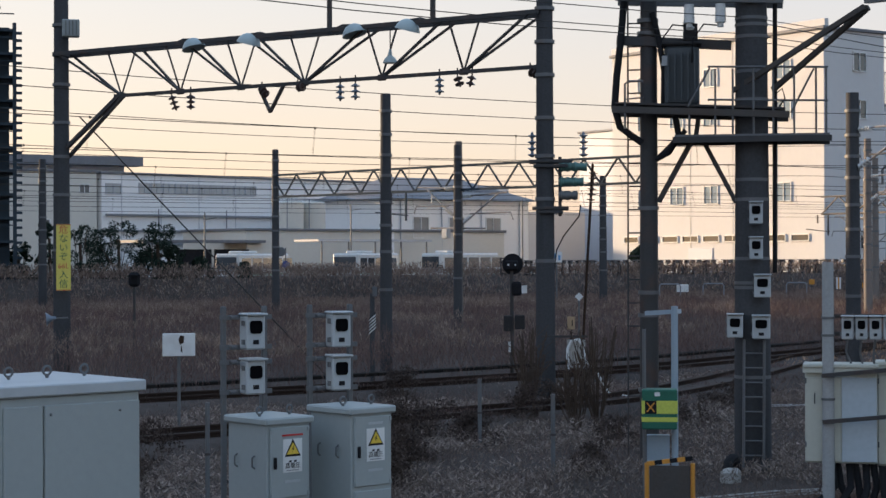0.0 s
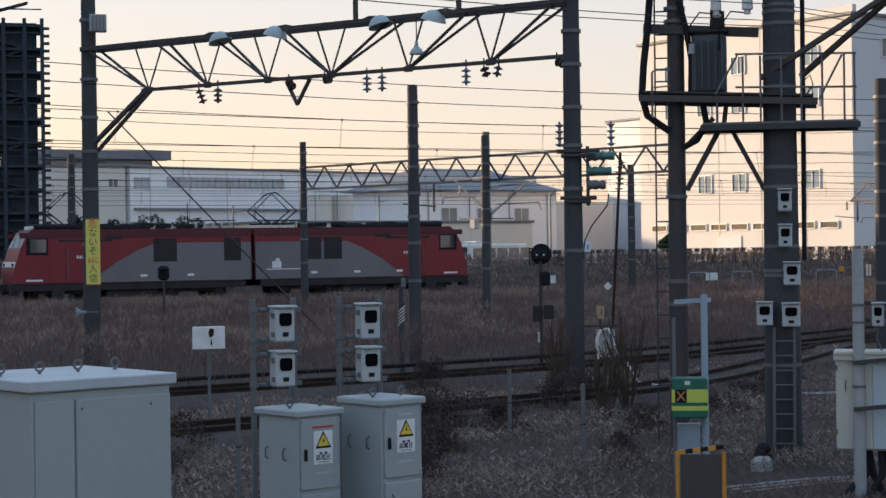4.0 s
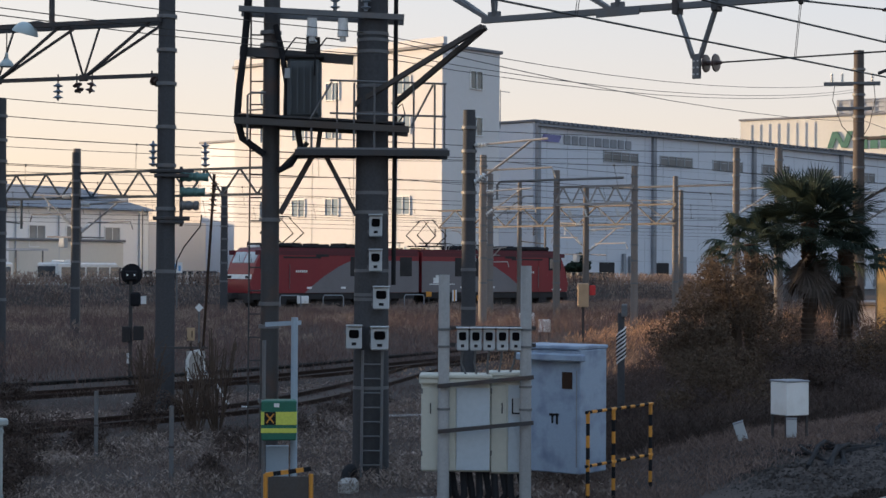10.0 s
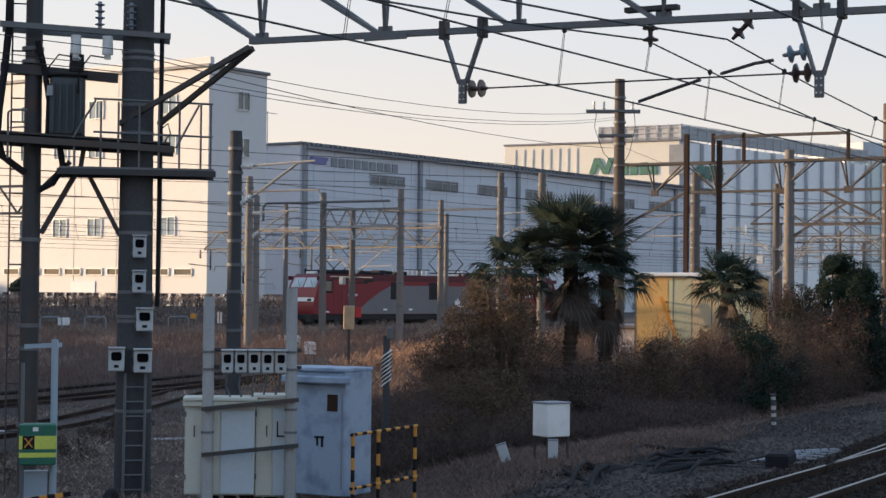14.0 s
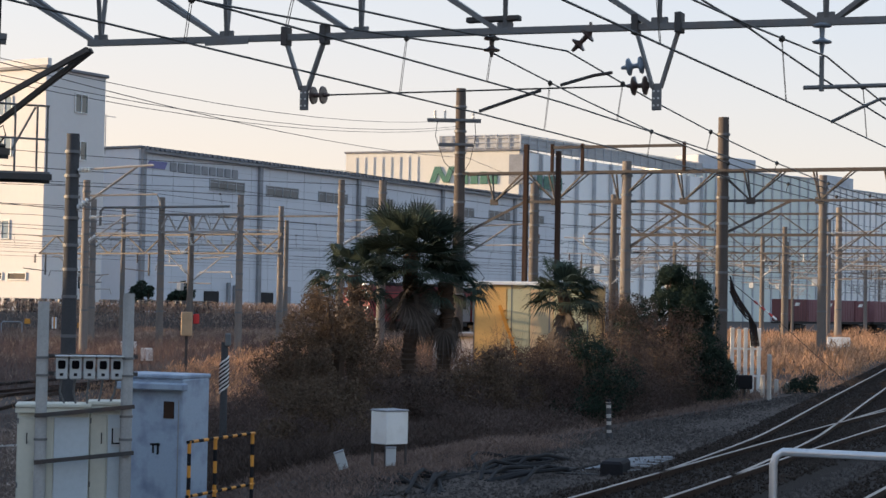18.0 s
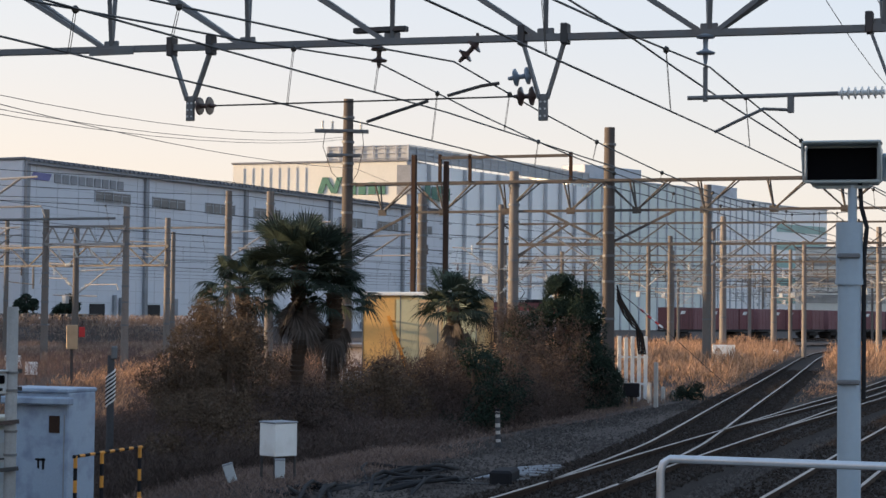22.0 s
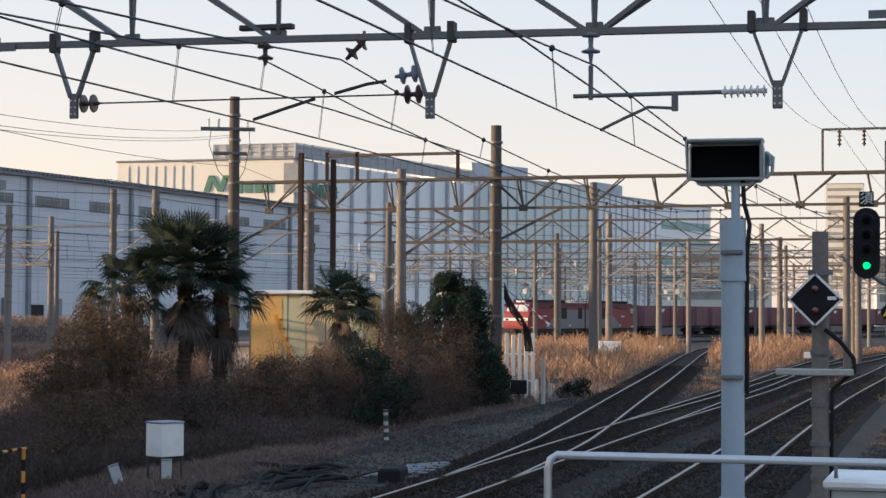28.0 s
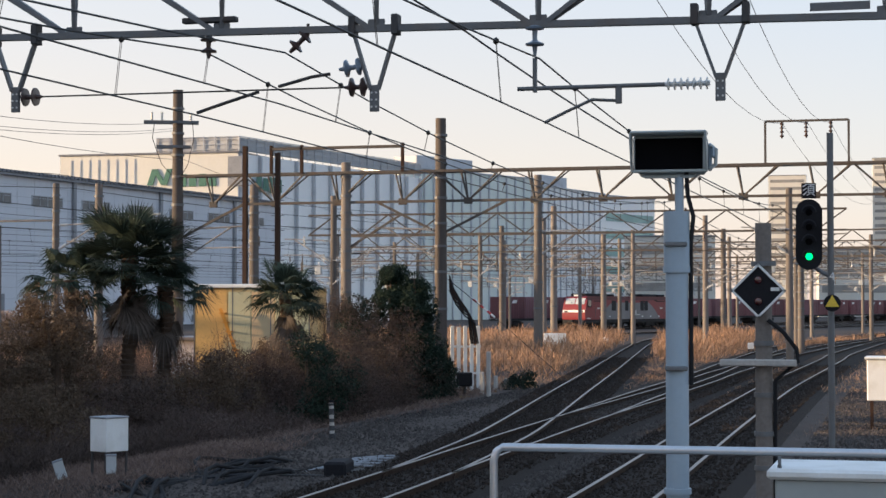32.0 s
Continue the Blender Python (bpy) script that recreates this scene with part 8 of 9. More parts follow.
# ---- small things in the near weeds ----
def build_weed_things():
    for x, y, h, r, lab in ((17.6, 24.0, 1.35, 0.035, "thin grey fence post in the weeds"), (20.9, 22.3, 1.3, 0.035, "thin grey fence post in the weeds"), (14.6, 17.5, 1.5, 0.03, "thin grey fence post in the weeds"), (18.9, 18.6, 1.35, 0.035, "thin grey fence post in the weeds"), (13.3, 19.3, 1.5, 0.03, "thin dark fence post in the weeds")):
        q = thing("fence_post", x, y, -0.9, 0, lab, "post", "fence posts")
        part("post", Shape().cyl((0, 0, 0), (0, 0, h), r, n=10), STEEL, q)
        part("clip", Shape().cyl((0, 0, h * 0.55), (0, 0, h * 0.55 + 0.03), r * 1.3, n=10), STEEL_DARK, q)
    q = thing("cable_trough", 0, 0, 0, 0, "pale concrete cable trough along the old track", "cable trough", kind="structure")
    line = resample([(-5, 36.2), (22, 33.8), (36, 33.5), (45.5, 35.2), (60, 37.9)], 1.0)
    k = 0
    for a, b in zip(line, line[1:]):
        c = (a + b) / 2
        if 5 < c.x < 55:
            part("trough_lid", Shape().box((c.x, c.y, -0.35), (0.96, 0.38, 0.08), rz=math.degrees(math.atan2(b.y - a.y, b.x - a.x)), bevel=0.01), SLEEPER, q)
    q = thing("number_plate_post", 34.55, 33.32, -1.05, facing(34.55, 33.32), "small tan plate with a black figure on a stake", "marker")
    part("stake", Shape().cyl((0, 0.02, 0), (0, 0.02, 1.6), 0.02), RUST, q)
    part("plate", Shape().box((0, 0, 1.75), (0.20, 0.02, 0.34), bevel=0.005), TAN_PAINT, q)
    text_on(q, "1", 0.26, (0.03, -0.015, 1.74), (90, 0, 0), BLACK_PAINT)
    q = thing("diamond_marker", 35.2, 33.65, -0.62, facing(35.2, 33.65), "white diamond marker on a thin stake", "marker")
    part("stake", Shape().cyl((0, 0.02, 0), (0, 0.02, 1.9), 0.025), STEEL, q)
    part("plate", Shape().box((0, 0, 0), (0.16, 0.02, 0.16), m=pose(0, 0, 2.0, 0, 45, 0)), WHITE_PAINT, q)
    q = thing("white_hoop_frame", 28.15, 27.0, 0.02, facing(28.15, 27.0), "white bent pipe hoop frame beside the old track", "frame")
    part("hoop", Shape().tube([(-0.18, 0, 0), (-0.18, 0, 0.45), (-0.1, 0, 0.62), (0.05, 0, 0.66), (0.16, 0, 0.5), (0.18, 0, 0)], 0.035, 8), WHITE_PAINT, q)
    part("plate", Shape().box((0.0, 0.05, 0.35), (0.4, 0.03, 0.6)), CONCRETE_PALE, q)
    part("arm", Shape().bar((-0.75, 0, 0.72), (0.25, 0, 0.72), 0.05), STEEL_DARK, q)
    part("post", Shape().cyl((-0.2, 0.06, -0.9), (-0.2, 0.06, 0.1), 0.03, n=8).cyl((0.2, 0.06, -0.9), (0.2, 0.06, 0.1), 0.03, n=8), STEEL_DARK, q)
    part("pipe", Shape().tube([(0.18, 0, 0.2), (0.4, 0, 0.02), (0.7, 0.05, -0.5), (2.5, 0.4, -0.82), (6, 1.0, -0.8)], 0.028, 6), WHITE_PAINT, q)
    q = thing("megaphone_speaker", 24.3, 41.9, 0.9, facing(24.3, 41.9), "pale horn loudspeaker on the old pole", "loudspeaker")
    part("horn", Shape().lathe((-0.15, -0.1, 0), (-1, 0, -0.1), [(0, 0.04), (0.12, 0.06), (0.25, 0.17), (0.26, 0.17)], 16), PORCELAIN_BLUE, q)
    part("bracket", Shape().bar((-0.15, -0.1, 0), (0.15, 0.1, 0), 0.04), STEEL, q)
    q = thing("pole_box", 24.55, 42.2, 8.25, facing(24.3, 41.9), "grey ribbed equipment box on the old pole", "equipment box")
    part("body", Shape().box((0.18, -0.25, 0.25), (0.45, 0.35, 0.45), bevel=0.02), GREY_PAINT, q)
    for k in range(4):
        part("fin", Shape().box((0.05 + 0.09 * k, -0.44, 0.25), (0.02, 0.04, 0.38)), STEEL, q)
    # conduits and sleepers lying about by the transformer pole and the switch
    q = thing("ground_pipes", 20.0, 15.0, -0.86, -12, "pale conduit pipes lying on the ground", "pipes")
    for k in range(3):
        part("pipe", Shape().tube([(-1.5, 0.25 * k, 0.05), (0, 0.22 * k + 0.05, 0.06), (2.6, 0.1 * k - 0.3, 0.05)], 0.035, 8), CONCRETE_PALE, q)
    q = thing("concrete_block", 20.5, 16.6, -0.85, 20, "pale broken concrete block by the dark pole", "block")
    part("block", Shape().box((0, 0, 0.12), (0.3, 0.25, 0.26), bevel=0.05), CONCRETE_PALE, q)
    part("tyre_ring", Shape().tube([(0.35 + 0.22 * math.cos(a), 0.1, 0.16 + 0.2 * math.sin(a)) for a in [2 * math.pi * k / 14 for k in range(15)]], 0.07, 8), RUBBER, q)
    r = rng(31)
    for cx, cy in ((24.6, 11.0), (26.6, 10.2), (28.2, 10.6)):
        q = thing("cable_heap", cx, cy, -0.26, r.uniform(-20, 20), "tangle of black cables lying on the ballast", "cable", "cable heaps")
        for k in range(6):
            y0, bow = r.uniform(-0.5, 0.5), r.normal(0, 0.35)
            part("cable", Shape().tube([(-1.3 + r.normal(0, 0.2), y0, 0.03), (-0.5, y0 + bow * 0.6, 0.06 + 0.03 * k), (0.3, y0 + bow, 0.06 + 0.03 * k), (1.4 + r.normal(0, 0.3), y0 - bow * 0.5, 0.03)], 0.032, 7), RUBBER, q)
        part("cover_plate", Shape().box((0.2, 0.45, 0.05), (0.9, 0.35, 0.05), rz=r.uniform(-30, 30), bevel=0.01), BLACK_PAINT, q)
    q = thing("switch_machine", 27.6, 9.0, -0.28, 8, "black point machine and rods beside the switch", "point machine")
    part("case", Shape().box((0, 0, 0.16), (0.8, 0.36, 0.26), bevel=0.04).box((0.55, 0.05, 0.12), (0.4, 0.25, 0.16), bevel=0.03), BLACK_PAINT, q)
    part("rod", Shape().cyl((0.1, 0, 0.1), (0.1, -2.0, 0.12), 0.025).cyl((0.35, 0, 0.1), (0.35, -2.0, 0.12), 0.02), STEEL, q)
    part("long_sleeper", Shape().box((-0.3, -0.6, 0.02), (0.24, 3.0, 0.12)).box((0.6, -0.6, 0.02), (0.24, 3.0, 0.12)), UNDER, q)
    q = thing("cable_conduits", 29.2, 9.0, -0.27, 0, "pale ribbed conduits curving out to the switch rails", "conduits")
    for k in range(5):
        part("conduit", Shape().tube([(-1.5 + 0.5 * k, 0.7, 0.03), (-0.9 + 0.5 * k, 0.6, 0.07), (-0.2 + 0.5 * k, 0.2, 0.07), (0.0 + 0.5 * k, -0.6, 0.04)], 0.024, 8), SEAM, q)
    part("guard_rail", Shape().bar((-1.6, 0.8, 0.05), (1.9, 0.68, 0.05), 0.06), SLEEPER, q)
    for x, y, h in ((52.54, 12.46, 1.35), (55.4, 13.35, 0.7), (57.5, 13.4, 0.5), (58.6, 13.3, 0.35)):
        q = thing("concrete_stub", x, y, ground_z(x, y), 0, "weathered pale concrete stub post", "marker post", "concrete stubs")
        part("post", Shape().box((0, 0, h / 2), (0.12, 0.12, h), bevel=0.02), CONCRETE_PALE, q)
    q = thing("black_box_stand", 54.6, 13.72, -0.42, facing(54.6, 13.72), "black box on a short stand with a yellow foot", "equipment box")
    part("box", Shape().box((0, 0, 0.62), (0.5, 0.4, 0.42), bevel=0.03), BLACK_PAINT, q)
    part("stand", Shape().cyl((0, 0, 0), (0, 0, 0.42), 0.06), STEEL_DARK, q)
    part("foot", Shape().box((0, 0, 0.05), (0.35, 0.3, 0.1)), YELLOW_PAINT, q)
    q = thing("tilted_post_marker", 21.5, 45.0, -0.8, 0, "slanting guy wire with a dark sleeve", "guy wire")
    part("wire", Shape().cyl((3.4, -3.0, 7.0), (8.5, -7.2, 0.0), 0.02, n=6), WIRE, q)


build_weed_things()


# ---- plants ----
def blades(points, heights, width, lean, seed, bend=0.02):
    """Upright pointed blades (four corners each) at the given feet."""
    r = rng(seed)
    n = len(points)
    a = r.uniform(0, 2 * np.pi, n)
    side = np.stack([np.cos(a), np.sin(a), np.zeros(n)], 1) * (width * r.uniform(0.6, 1.4, n))[:, None] / 2
    b = r.uniform(0, 2 * np.pi, n)
    tip = points + np.stack([np.cos(b) * heights * lean * r.uniform(0, 1, n), np.sin(b) * heights * lean * r.uniform(0, 1, n), heights], 1)
    mid = points * 0.45 + tip * 0.55 - np.stack([np.cos(b) * heights * lean * bend, np.sin(b) * heights * lean * bend, np.zeros(n)], 1) * 0.4
    return np.stack([points - side, points + side, mid + side * 0.8, tip], 1)


def scatter(n, x0, x1, y0, y1, keep, seed, clump=0.0):
    r = rng(seed)
    out = np.empty((0, 2))
    while len(out) < n:
        p = np.stack([r.uniform(x0, x1, n * 2), r.uniform(y0, y1, n * 2)], 1)
        if clump:
            c = p[: max(1, n // 14)]
            p = c[r.integers(0, len(c), n * 2)] + r.normal(0, clump, (n * 2, 2))
        p = p[keep(p[:, 0], p[:, 1])]
        out = np.concatenate([out, p])
    out = out[:n]
    z = np.array([ground_z(x, y) for x, y in out]) - 0.03
    return np.column_stack([out, z])


def yard_offset(x, y):
    return (x - LOCO_START.x) * YARD_SIDE.x + (y - LOCO_START.y) * YARD_SIDE.y


def old_track_y(x):
    return np.interp(x, [q[0] for q in OLD_LINE], [q[1] for q in OLD_LINE])


def branch_y(x):
    return np.interp(x, [q[0] for q in OLD_BRANCH], [q[1] for q in OLD_BRANCH])


def field(x, y):
    return (y > old_track_y(x) + 0.9) & (yard_offset(x, y) < -3.5) & (np.arctan2(y, x) > 0.36) & (np.hypot(x, y) < 118)


def near_rough(x, y):
    return (y < old_track_y(x) - 0.65) & (np.abs(y - branch_y(x)) > 0.62) & (y > 12.5) & (np.arctan2(y, x) > 0.53) & (np.hypot(x, y) > 17.5) & ~((np.hypot(x - 11, y - 14) < 1.9)) & ~((np.hypot(x - 7.2, y - 12.3) < 1.6)) & ~((np.hypot(x - 19.6, y - 13.6) < 0.8))


def throat(x, y):
    a = np.degrees(np.arctan2(y, x))
    l3 = np.interp(x, [q[0] for q in LINE_3], [q[1] for q in LINE_3])
    l4 = np.interp(x, [q[0] for q in LINE_4], [q[1] for q in LINE_4])
    beyond = (a > 8.4) & (a < 22) & (x > 66) & (y > l3 + 1.5)
    between = (x > 84) & (y < l3 - 1.6) & (y > l4 + 1.5)
    return (beyond | between) & (x < 128) & (yard_offset(x, y) < -18)


def throat_right(x, y):
    return (x > 78) & (x < 150) & (np.interp(x, [60, 100, 150], [-1.0, -1.5, -4.5]) > y) | ((x > 104) & (x < 160) & (y > np.interp(x, [100, 140, 200], [8.6, 5.5, -2.5])) & (y < np.interp(x, [56, 114, 134, 180], [5.0, 8.5, 7.0, 0.2])))


def thicket(x, y):
    return (y > np.interp(x, [28, 34, 45, 58], [14.4, 13.2, 13.4, 14.8])) & (y < np.interp(x, [28, 40, 50, 58], [18.5, 24.0, 24.0, 19.5])) & ~((np.abs(x - 54.5) < 3.2) & (y > 17.5))


def stuff(name, me, label, category):
    return tagged(new(name, me), label, category, kind="stuff")


def bumpy(p, scale, seed, low, high):
    """Uneven growth: broad swells with smaller tufts on them."""
    k = np.array([0.6 * noise.noise((x * scale, y * scale, seed)) + 0.4 * noise.noise((x * scale * 3.7, y * scale * 3.7, seed + 7)) for x, y in p[:, :2]])
    return np.clip(0.5 + k * 0.9, 0, 1) * (high - low) + low


def brush(p, top, length, width, lean, seed, mat, name):
    """Fine twigs and leaves that fill the growth from the ground up to its uneven top."""
    r = rng(seed)
    q = p.copy()
    n = len(q)
    q[:, 2] += top * r.uniform(0.0, 1.0, n) ** 0.6 * 0.9
    q[:, :2] += r.normal(0, 0.12, (n, 2))
    return tri_cloud(name, blades(q, length * r.uniform(0.4, 1.5, n), width * 1.5, lean, seed + 1)[:, [0, 1, 3]], mat)


def build_weeds():
    fade = lambda p: 1.0 - 0.58 * np.clip((yard_offset(p[:, 0], p[:, 1]) + 42) / 34, 0, 1)
    p = scatter(200000, 8, 118, 26, 92, field, 11, clump=0.9)
    top = bumpy(p, 0.16, 3.0, 0.35, 1.8) * fade(p)
    stuff("dead_weeds", brush(p, top, 0.24, 0.010, 1.2, 12, STRAW_DARK, "dead_weeds"), "tangled brown dead weeds covering the field", "weeds")
    p = scatter(100000, 8, 118, 26, 92, field, 14, clump=0.5)
    top = bumpy(p, 0.16, 3.0, 0.6, 1.85) * fade(p)
    stuff("dry_reeds", brush(p, top, 0.30, 0.008, 0.8, 15, REED, "dry_reeds"), "dull dry reeds among the weeds", "weeds")
    p = scatter(9000, 8, 118, 26, 92, field, 16, clump=0.7)
    top = bumpy(p, 0.16, 3.0, 0.7, 1.9) * fade(p)
    stuff("weed_stalks", tri_cloud("weed_stalks", blades(p, top, 0.014, 0.35, 17), STRAW_DARK), "thin upright stalks of dead weeds", "weeds")
    p = scatter(14000, 8, 118, 26, 92, field, 16, clump=0.5)
    p[:, 2] += bumpy(p, 0.16, 3.0, 0.6, 1.9) * fade(p) * 0.92
    q = np.repeat(p, 5, axis=0)
    q += rng(18).normal(0, 1, q.shape) * (0.035, 0.035, 0.07)
    stuff("seed_heads", tri_cloud("seed_heads", blades(q, rng(19).uniform(0.06, 0.16, len(q)), 0.02, 1.3, 20)[:, [0, 1, 3]], SEED_HEAD), "fluffy pale seed heads on the weeds", "weeds")
    p = scatter(65000, 40, 135, 45, 104, lambda x, y: (yard_offset(x, y) > 3.0) & (yard_offset(x, y) < 19) & (np.degrees(np.arctan2(y, x)) > 27), 52, clump=0.9)
    p[:, 2] = np.interp(yard_offset(p[:, 0], p[:, 1]), [11.5, 15, 24], [-0.5, 1.2, 1.25])
    stuff("dry_reeds", brush(p, bumpy(p, 0.2, 13.0, 0.2, 0.95), 0.26, 0.034, 1.0, 53, REED, "dry_reeds"), "dry weeds along the far side of the yard", "weeds")
    q = np.repeat(p[yard_offset(p[:, 0], p[:, 1]) > 12][::5], 4, axis=0)
    q += rng(66).normal(0, 1, q.shape) * (0.12, 0.12, 0.0)
    q[:, 2] += rng(67).uniform(0.1, 0.85, len(q))
    stuff("seed_heads", tri_cloud("seed_heads", blades(q, rng(68).uniform(0.08, 0.24, len(q)), 0.07, 1.2, 69)[:, [0, 1, 3]], SEED_HEAD), "pale tufts on the weedy bank", "weeds")
    for k, (line, a, b) in enumerate(((old_track_y, 16, 52), (branch_y, 20, 40))):
        x = rng(80 + k).uniform(a, b, 22000)
        y = line(x) + rng(82 + k).normal(0, 0.75, len(x))
        m = np.array([noise.noise((u * 0.7, v * 0.7, 31.0)) for u, v in zip(x, y)]) > -0.05
        w = np.column_stack([x, y, [ground_z(u, v) + 0.05 for u, v in zip(x, y)]])[m]
        stuff("track_weeds", brush(w, bumpy(w, 0.8, 33.0, 0.0, 0.34), 0.13, 0.010, 1.5, 84 + k, STRAW_DARK, "track_weeds"), "dead weeds growing through the disused track", "weeds")
    p = scatter(150000, 6, 45, 12, 36, near_rough, 21, clump=0.35)
    top = bumpy(p, 0.5, 11.0, 0.05, 0.55)
    stuff("rough_grass", brush(p, top, 0.075, 0.007, 1.8, 22, DRY_GRASS, "rough_grass"), "short rough dead grass beside the old track", "grass")
    p = scatter(60000, 6, 45, 12, 36, lambda x, y: near_rough(x, y) & (np.hypot(x, y) > 22.5) & (np.sin(x * 0.9 + 1.3 * np.sin(y * 0.6)) + np.sin(y * 1.1 + x * 0.35) > -0.5), 24, clump=0.3)
    top = bumpy(p, 0.5, 11.0, 0.02, 0.42)
    stuff("dead_leaves", brush(p, top, 0.055, 0.030, 2.6, 25, LITTER, "dead_leaves"), "pale curled dead leaves lying in the rough grass", "leaf litter")
    p = scatter(5000, 6, 45, 14, 36, near_rough, 27, clump=0.5)
    stuff("weed_stalks", tri_cloud("weed_stalks", blades(p, rng(28).uniform(0.15, 0.6, len(p)), 0.006, 0.6, 29), STRAW_DARK), "thin brown stalks in the rough grass", "weeds")
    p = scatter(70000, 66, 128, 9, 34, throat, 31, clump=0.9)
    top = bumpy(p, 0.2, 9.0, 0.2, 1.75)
    stuff("sunlit_grass", brush(p, top, 0.30, 0.030, 1.1, 32, STRAW_LIT, "sunlit_grass"), "tall dry grass with low sun in its orange colour", "grass")
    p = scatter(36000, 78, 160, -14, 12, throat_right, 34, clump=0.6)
    stuff("sunlit_grass", tri_cloud("sunlit_grass", blades(p, rng(35).uniform(0.2, 0.7, len(p)), 0.035, 0.8, 36), STRAW_LIT), "dry grass between the far tracks, low sun in its orange colour", "grass")
    p = scatter(70000, 40, 78, 20, 42, lambda x, y: (y < old_track_y(x) - 0.5) & (y > np.interp(x, [40, 50, 58, 78], [24.5, 24.5, 20, 22])) & (np.degrees(np.arctan2(y, x)) > 22) & ~((np.abs(x - 54.5) < 3.2) & (y < 26)), 54, clump=0.8)
    low = np.interp(p[:, 0], [44, 52, 60], [0.12, 0.4, 1.0])
    stuff("sunlit_weeds", brush(p[::2], low[::2] * bumpy(p[::2], 0.35, 15.0, 0.1, 1.35), 0.20, 0.012, 1.3, 55, STRAW_DARK, "sunlit_weeds"), "brown dead weeds catching the low sun", "weeds")
    stuff("sunlit_grass", brush(p[1::2], low[1::2] * bumpy(p[1::2], 0.35, 15.0, 0.1, 1.25), 0.20, 0.012, 1.2, 56, REED, "sunlit_grass"), "orange-brown dry grass catching the low sun", "grass")
    q = np.repeat(p[::12], 6, axis=0)
    q[:, 2] += np.repeat(low[::12], 6) * bumpy(q, 0.35, 15.0, 0.2, 1.3)
    q += rng(57).normal(0, 1, q.shape) * (0.05, 0.05, 0.09)
    stuff("seed_heads", tri_cloud("seed_heads", blades(q, rng(62).uniform(0.06, 0.18, len(q)), 0.03, 1.3, 63)[:, [0, 1, 3]], STRAW_LIT), "fluffy seed heads on sunlit weeds", "weeds")
    p = scatter(32000, 17, 33, 10.6, 14.8, lambda x, y: y > np.interp(x, [17, 24, 33], [11.6, 11.2, 11.4]), 64, clump=0.4)
    stuff("verge_grass", brush(p, bumpy(p, 0.7, 21.0, 0.0, 0.28), 0.09, 0.010, 2.2, 65, REED, "verge_grass"), "trodden dry grass between cabinets and track", "grass")
    clear = lambda x, y: np.min([np.abs(y - np.interp(x, [q[0] for q in ln], [q[1] for q in ln])) for ln in (LINE_1, LINE_2, LINE_3, LINE_4)], axis=0) > 1.35
    p = scatter(30000, 56, 130, -8, 16, lambda x, y: clear(x, y) & (x * 0.29 > y), 58, clump=0.6)
    stuff("short_dry_grass", brush(p, bumpy(p, 0.4, 17.0, 0.0, 0.30), 0.10, 0.014, 1.6, 59, STRAW_LIT, "short_dry_grass"), "short dry grass growing between the tracks", "grass")
    p = scatter(16000, 18, 58, -6, 2.2, clear, 60, clump=0.4)
    stuff("short_dry_grass", brush(p, bumpy(p, 0.6, 19.0, 0.0, 0.16), 0.06, 0.008, 1.8, 61, DRY_GRASS, "short_dry_grass"), "sparse dry grass on the gravel beside the near rail", "grass")
    front = lambda p: p[:, 1] - np.interp(p[:, 0], [28, 34, 45, 58], [14.4, 13.2, 13.4, 14.8])
    rise = lambda p: np.interp(p[:, 0], [33, 37, 40, 44], [0.62, 0.62, 0.8, 1.0]) * np.interp(front(p), [0, 0.6, 2.8], [0.15, 0.55, 1.0]) * np.interp(p[:, 0], [28, 33], [0.5, 1.0]) * np.interp(np.arctan2(p[:, 1], p[:, 0]), [0.49, 0.53], [1.0, 0.4])
    p = scatter(200000, 27, 60, 12.5, 24.5, thicket, 41, clump=0.7)
    stuff("thicket_twigs", brush(p, bumpy(p, 0.33, 5.0, 0.7, 2.9) * rise(p), 0.10, 0.008, 2.0, 42, TWIG, "thicket_twigs"), "dense tangle of fine brown twigs", "undergrowth")
    p = scatter(110000, 27, 60, 12.5, 24.5, thicket, 44, clump=0.5)
    stuff("thicket_leaves", brush(p, bumpy(p, 0.33, 5.0, 0.6, 2.8) * rise(p), 0.05, 0.022, 2.6, 45, WITHERED, "thicket_leaves"), "withered brown leaves caught in the thicket", "undergrowth")
    p = scatter(60000, 23.5, 33, 13.6, 21, lambda x, y: (y > np.interp(x, [23.5, 28, 33], [15.1, 14.0, 13.4])) & (y < np.interp(x, [23.5, 33], [16.6, 19.5])), 91, clump=0.5)
    stuff("thicket_twigs", brush(p, bumpy(p, 0.5, 35.0, 0.1, 0.95), 0.11, 0.009, 1.8, 92, BUSH, "thicket_twigs"), "low dark brambles at the foot of the thicket", "undergrowth")
    p = scatter(2200, 27, 60, 12.5, 24.5, thicket, 47, clump=0.6)
    stuff("thicket_stems", tri_cloud("thicket_stems", blades(p, bumpy(p, 0.33, 5.0, 0.7, 3.2) * rise(p), 0.008, 0.6, 48), TWIG), "bare brown stems rising from the thicket", "undergrowth")
    p = scatter(9000, 27, 60, 12.5, 24.5, lambda x, y: (y > np.interp(x, [28, 34, 45, 58], [12.9, 11.9, 12.1, 13.4])) & (y < np.interp(x, [28, 34, 45, 58], [14.8, 13.8, 14.0, 15.2])), 50, clump=0.5)
    stuff("verge_grass", brush(p, bumpy(p, 0.6, 6.0, 0.02, 0.22), 0.10, 0.012, 2.4, 51, REED, "verge_grass"), "sparse dry grass creeping over the gravel verge", "grass")


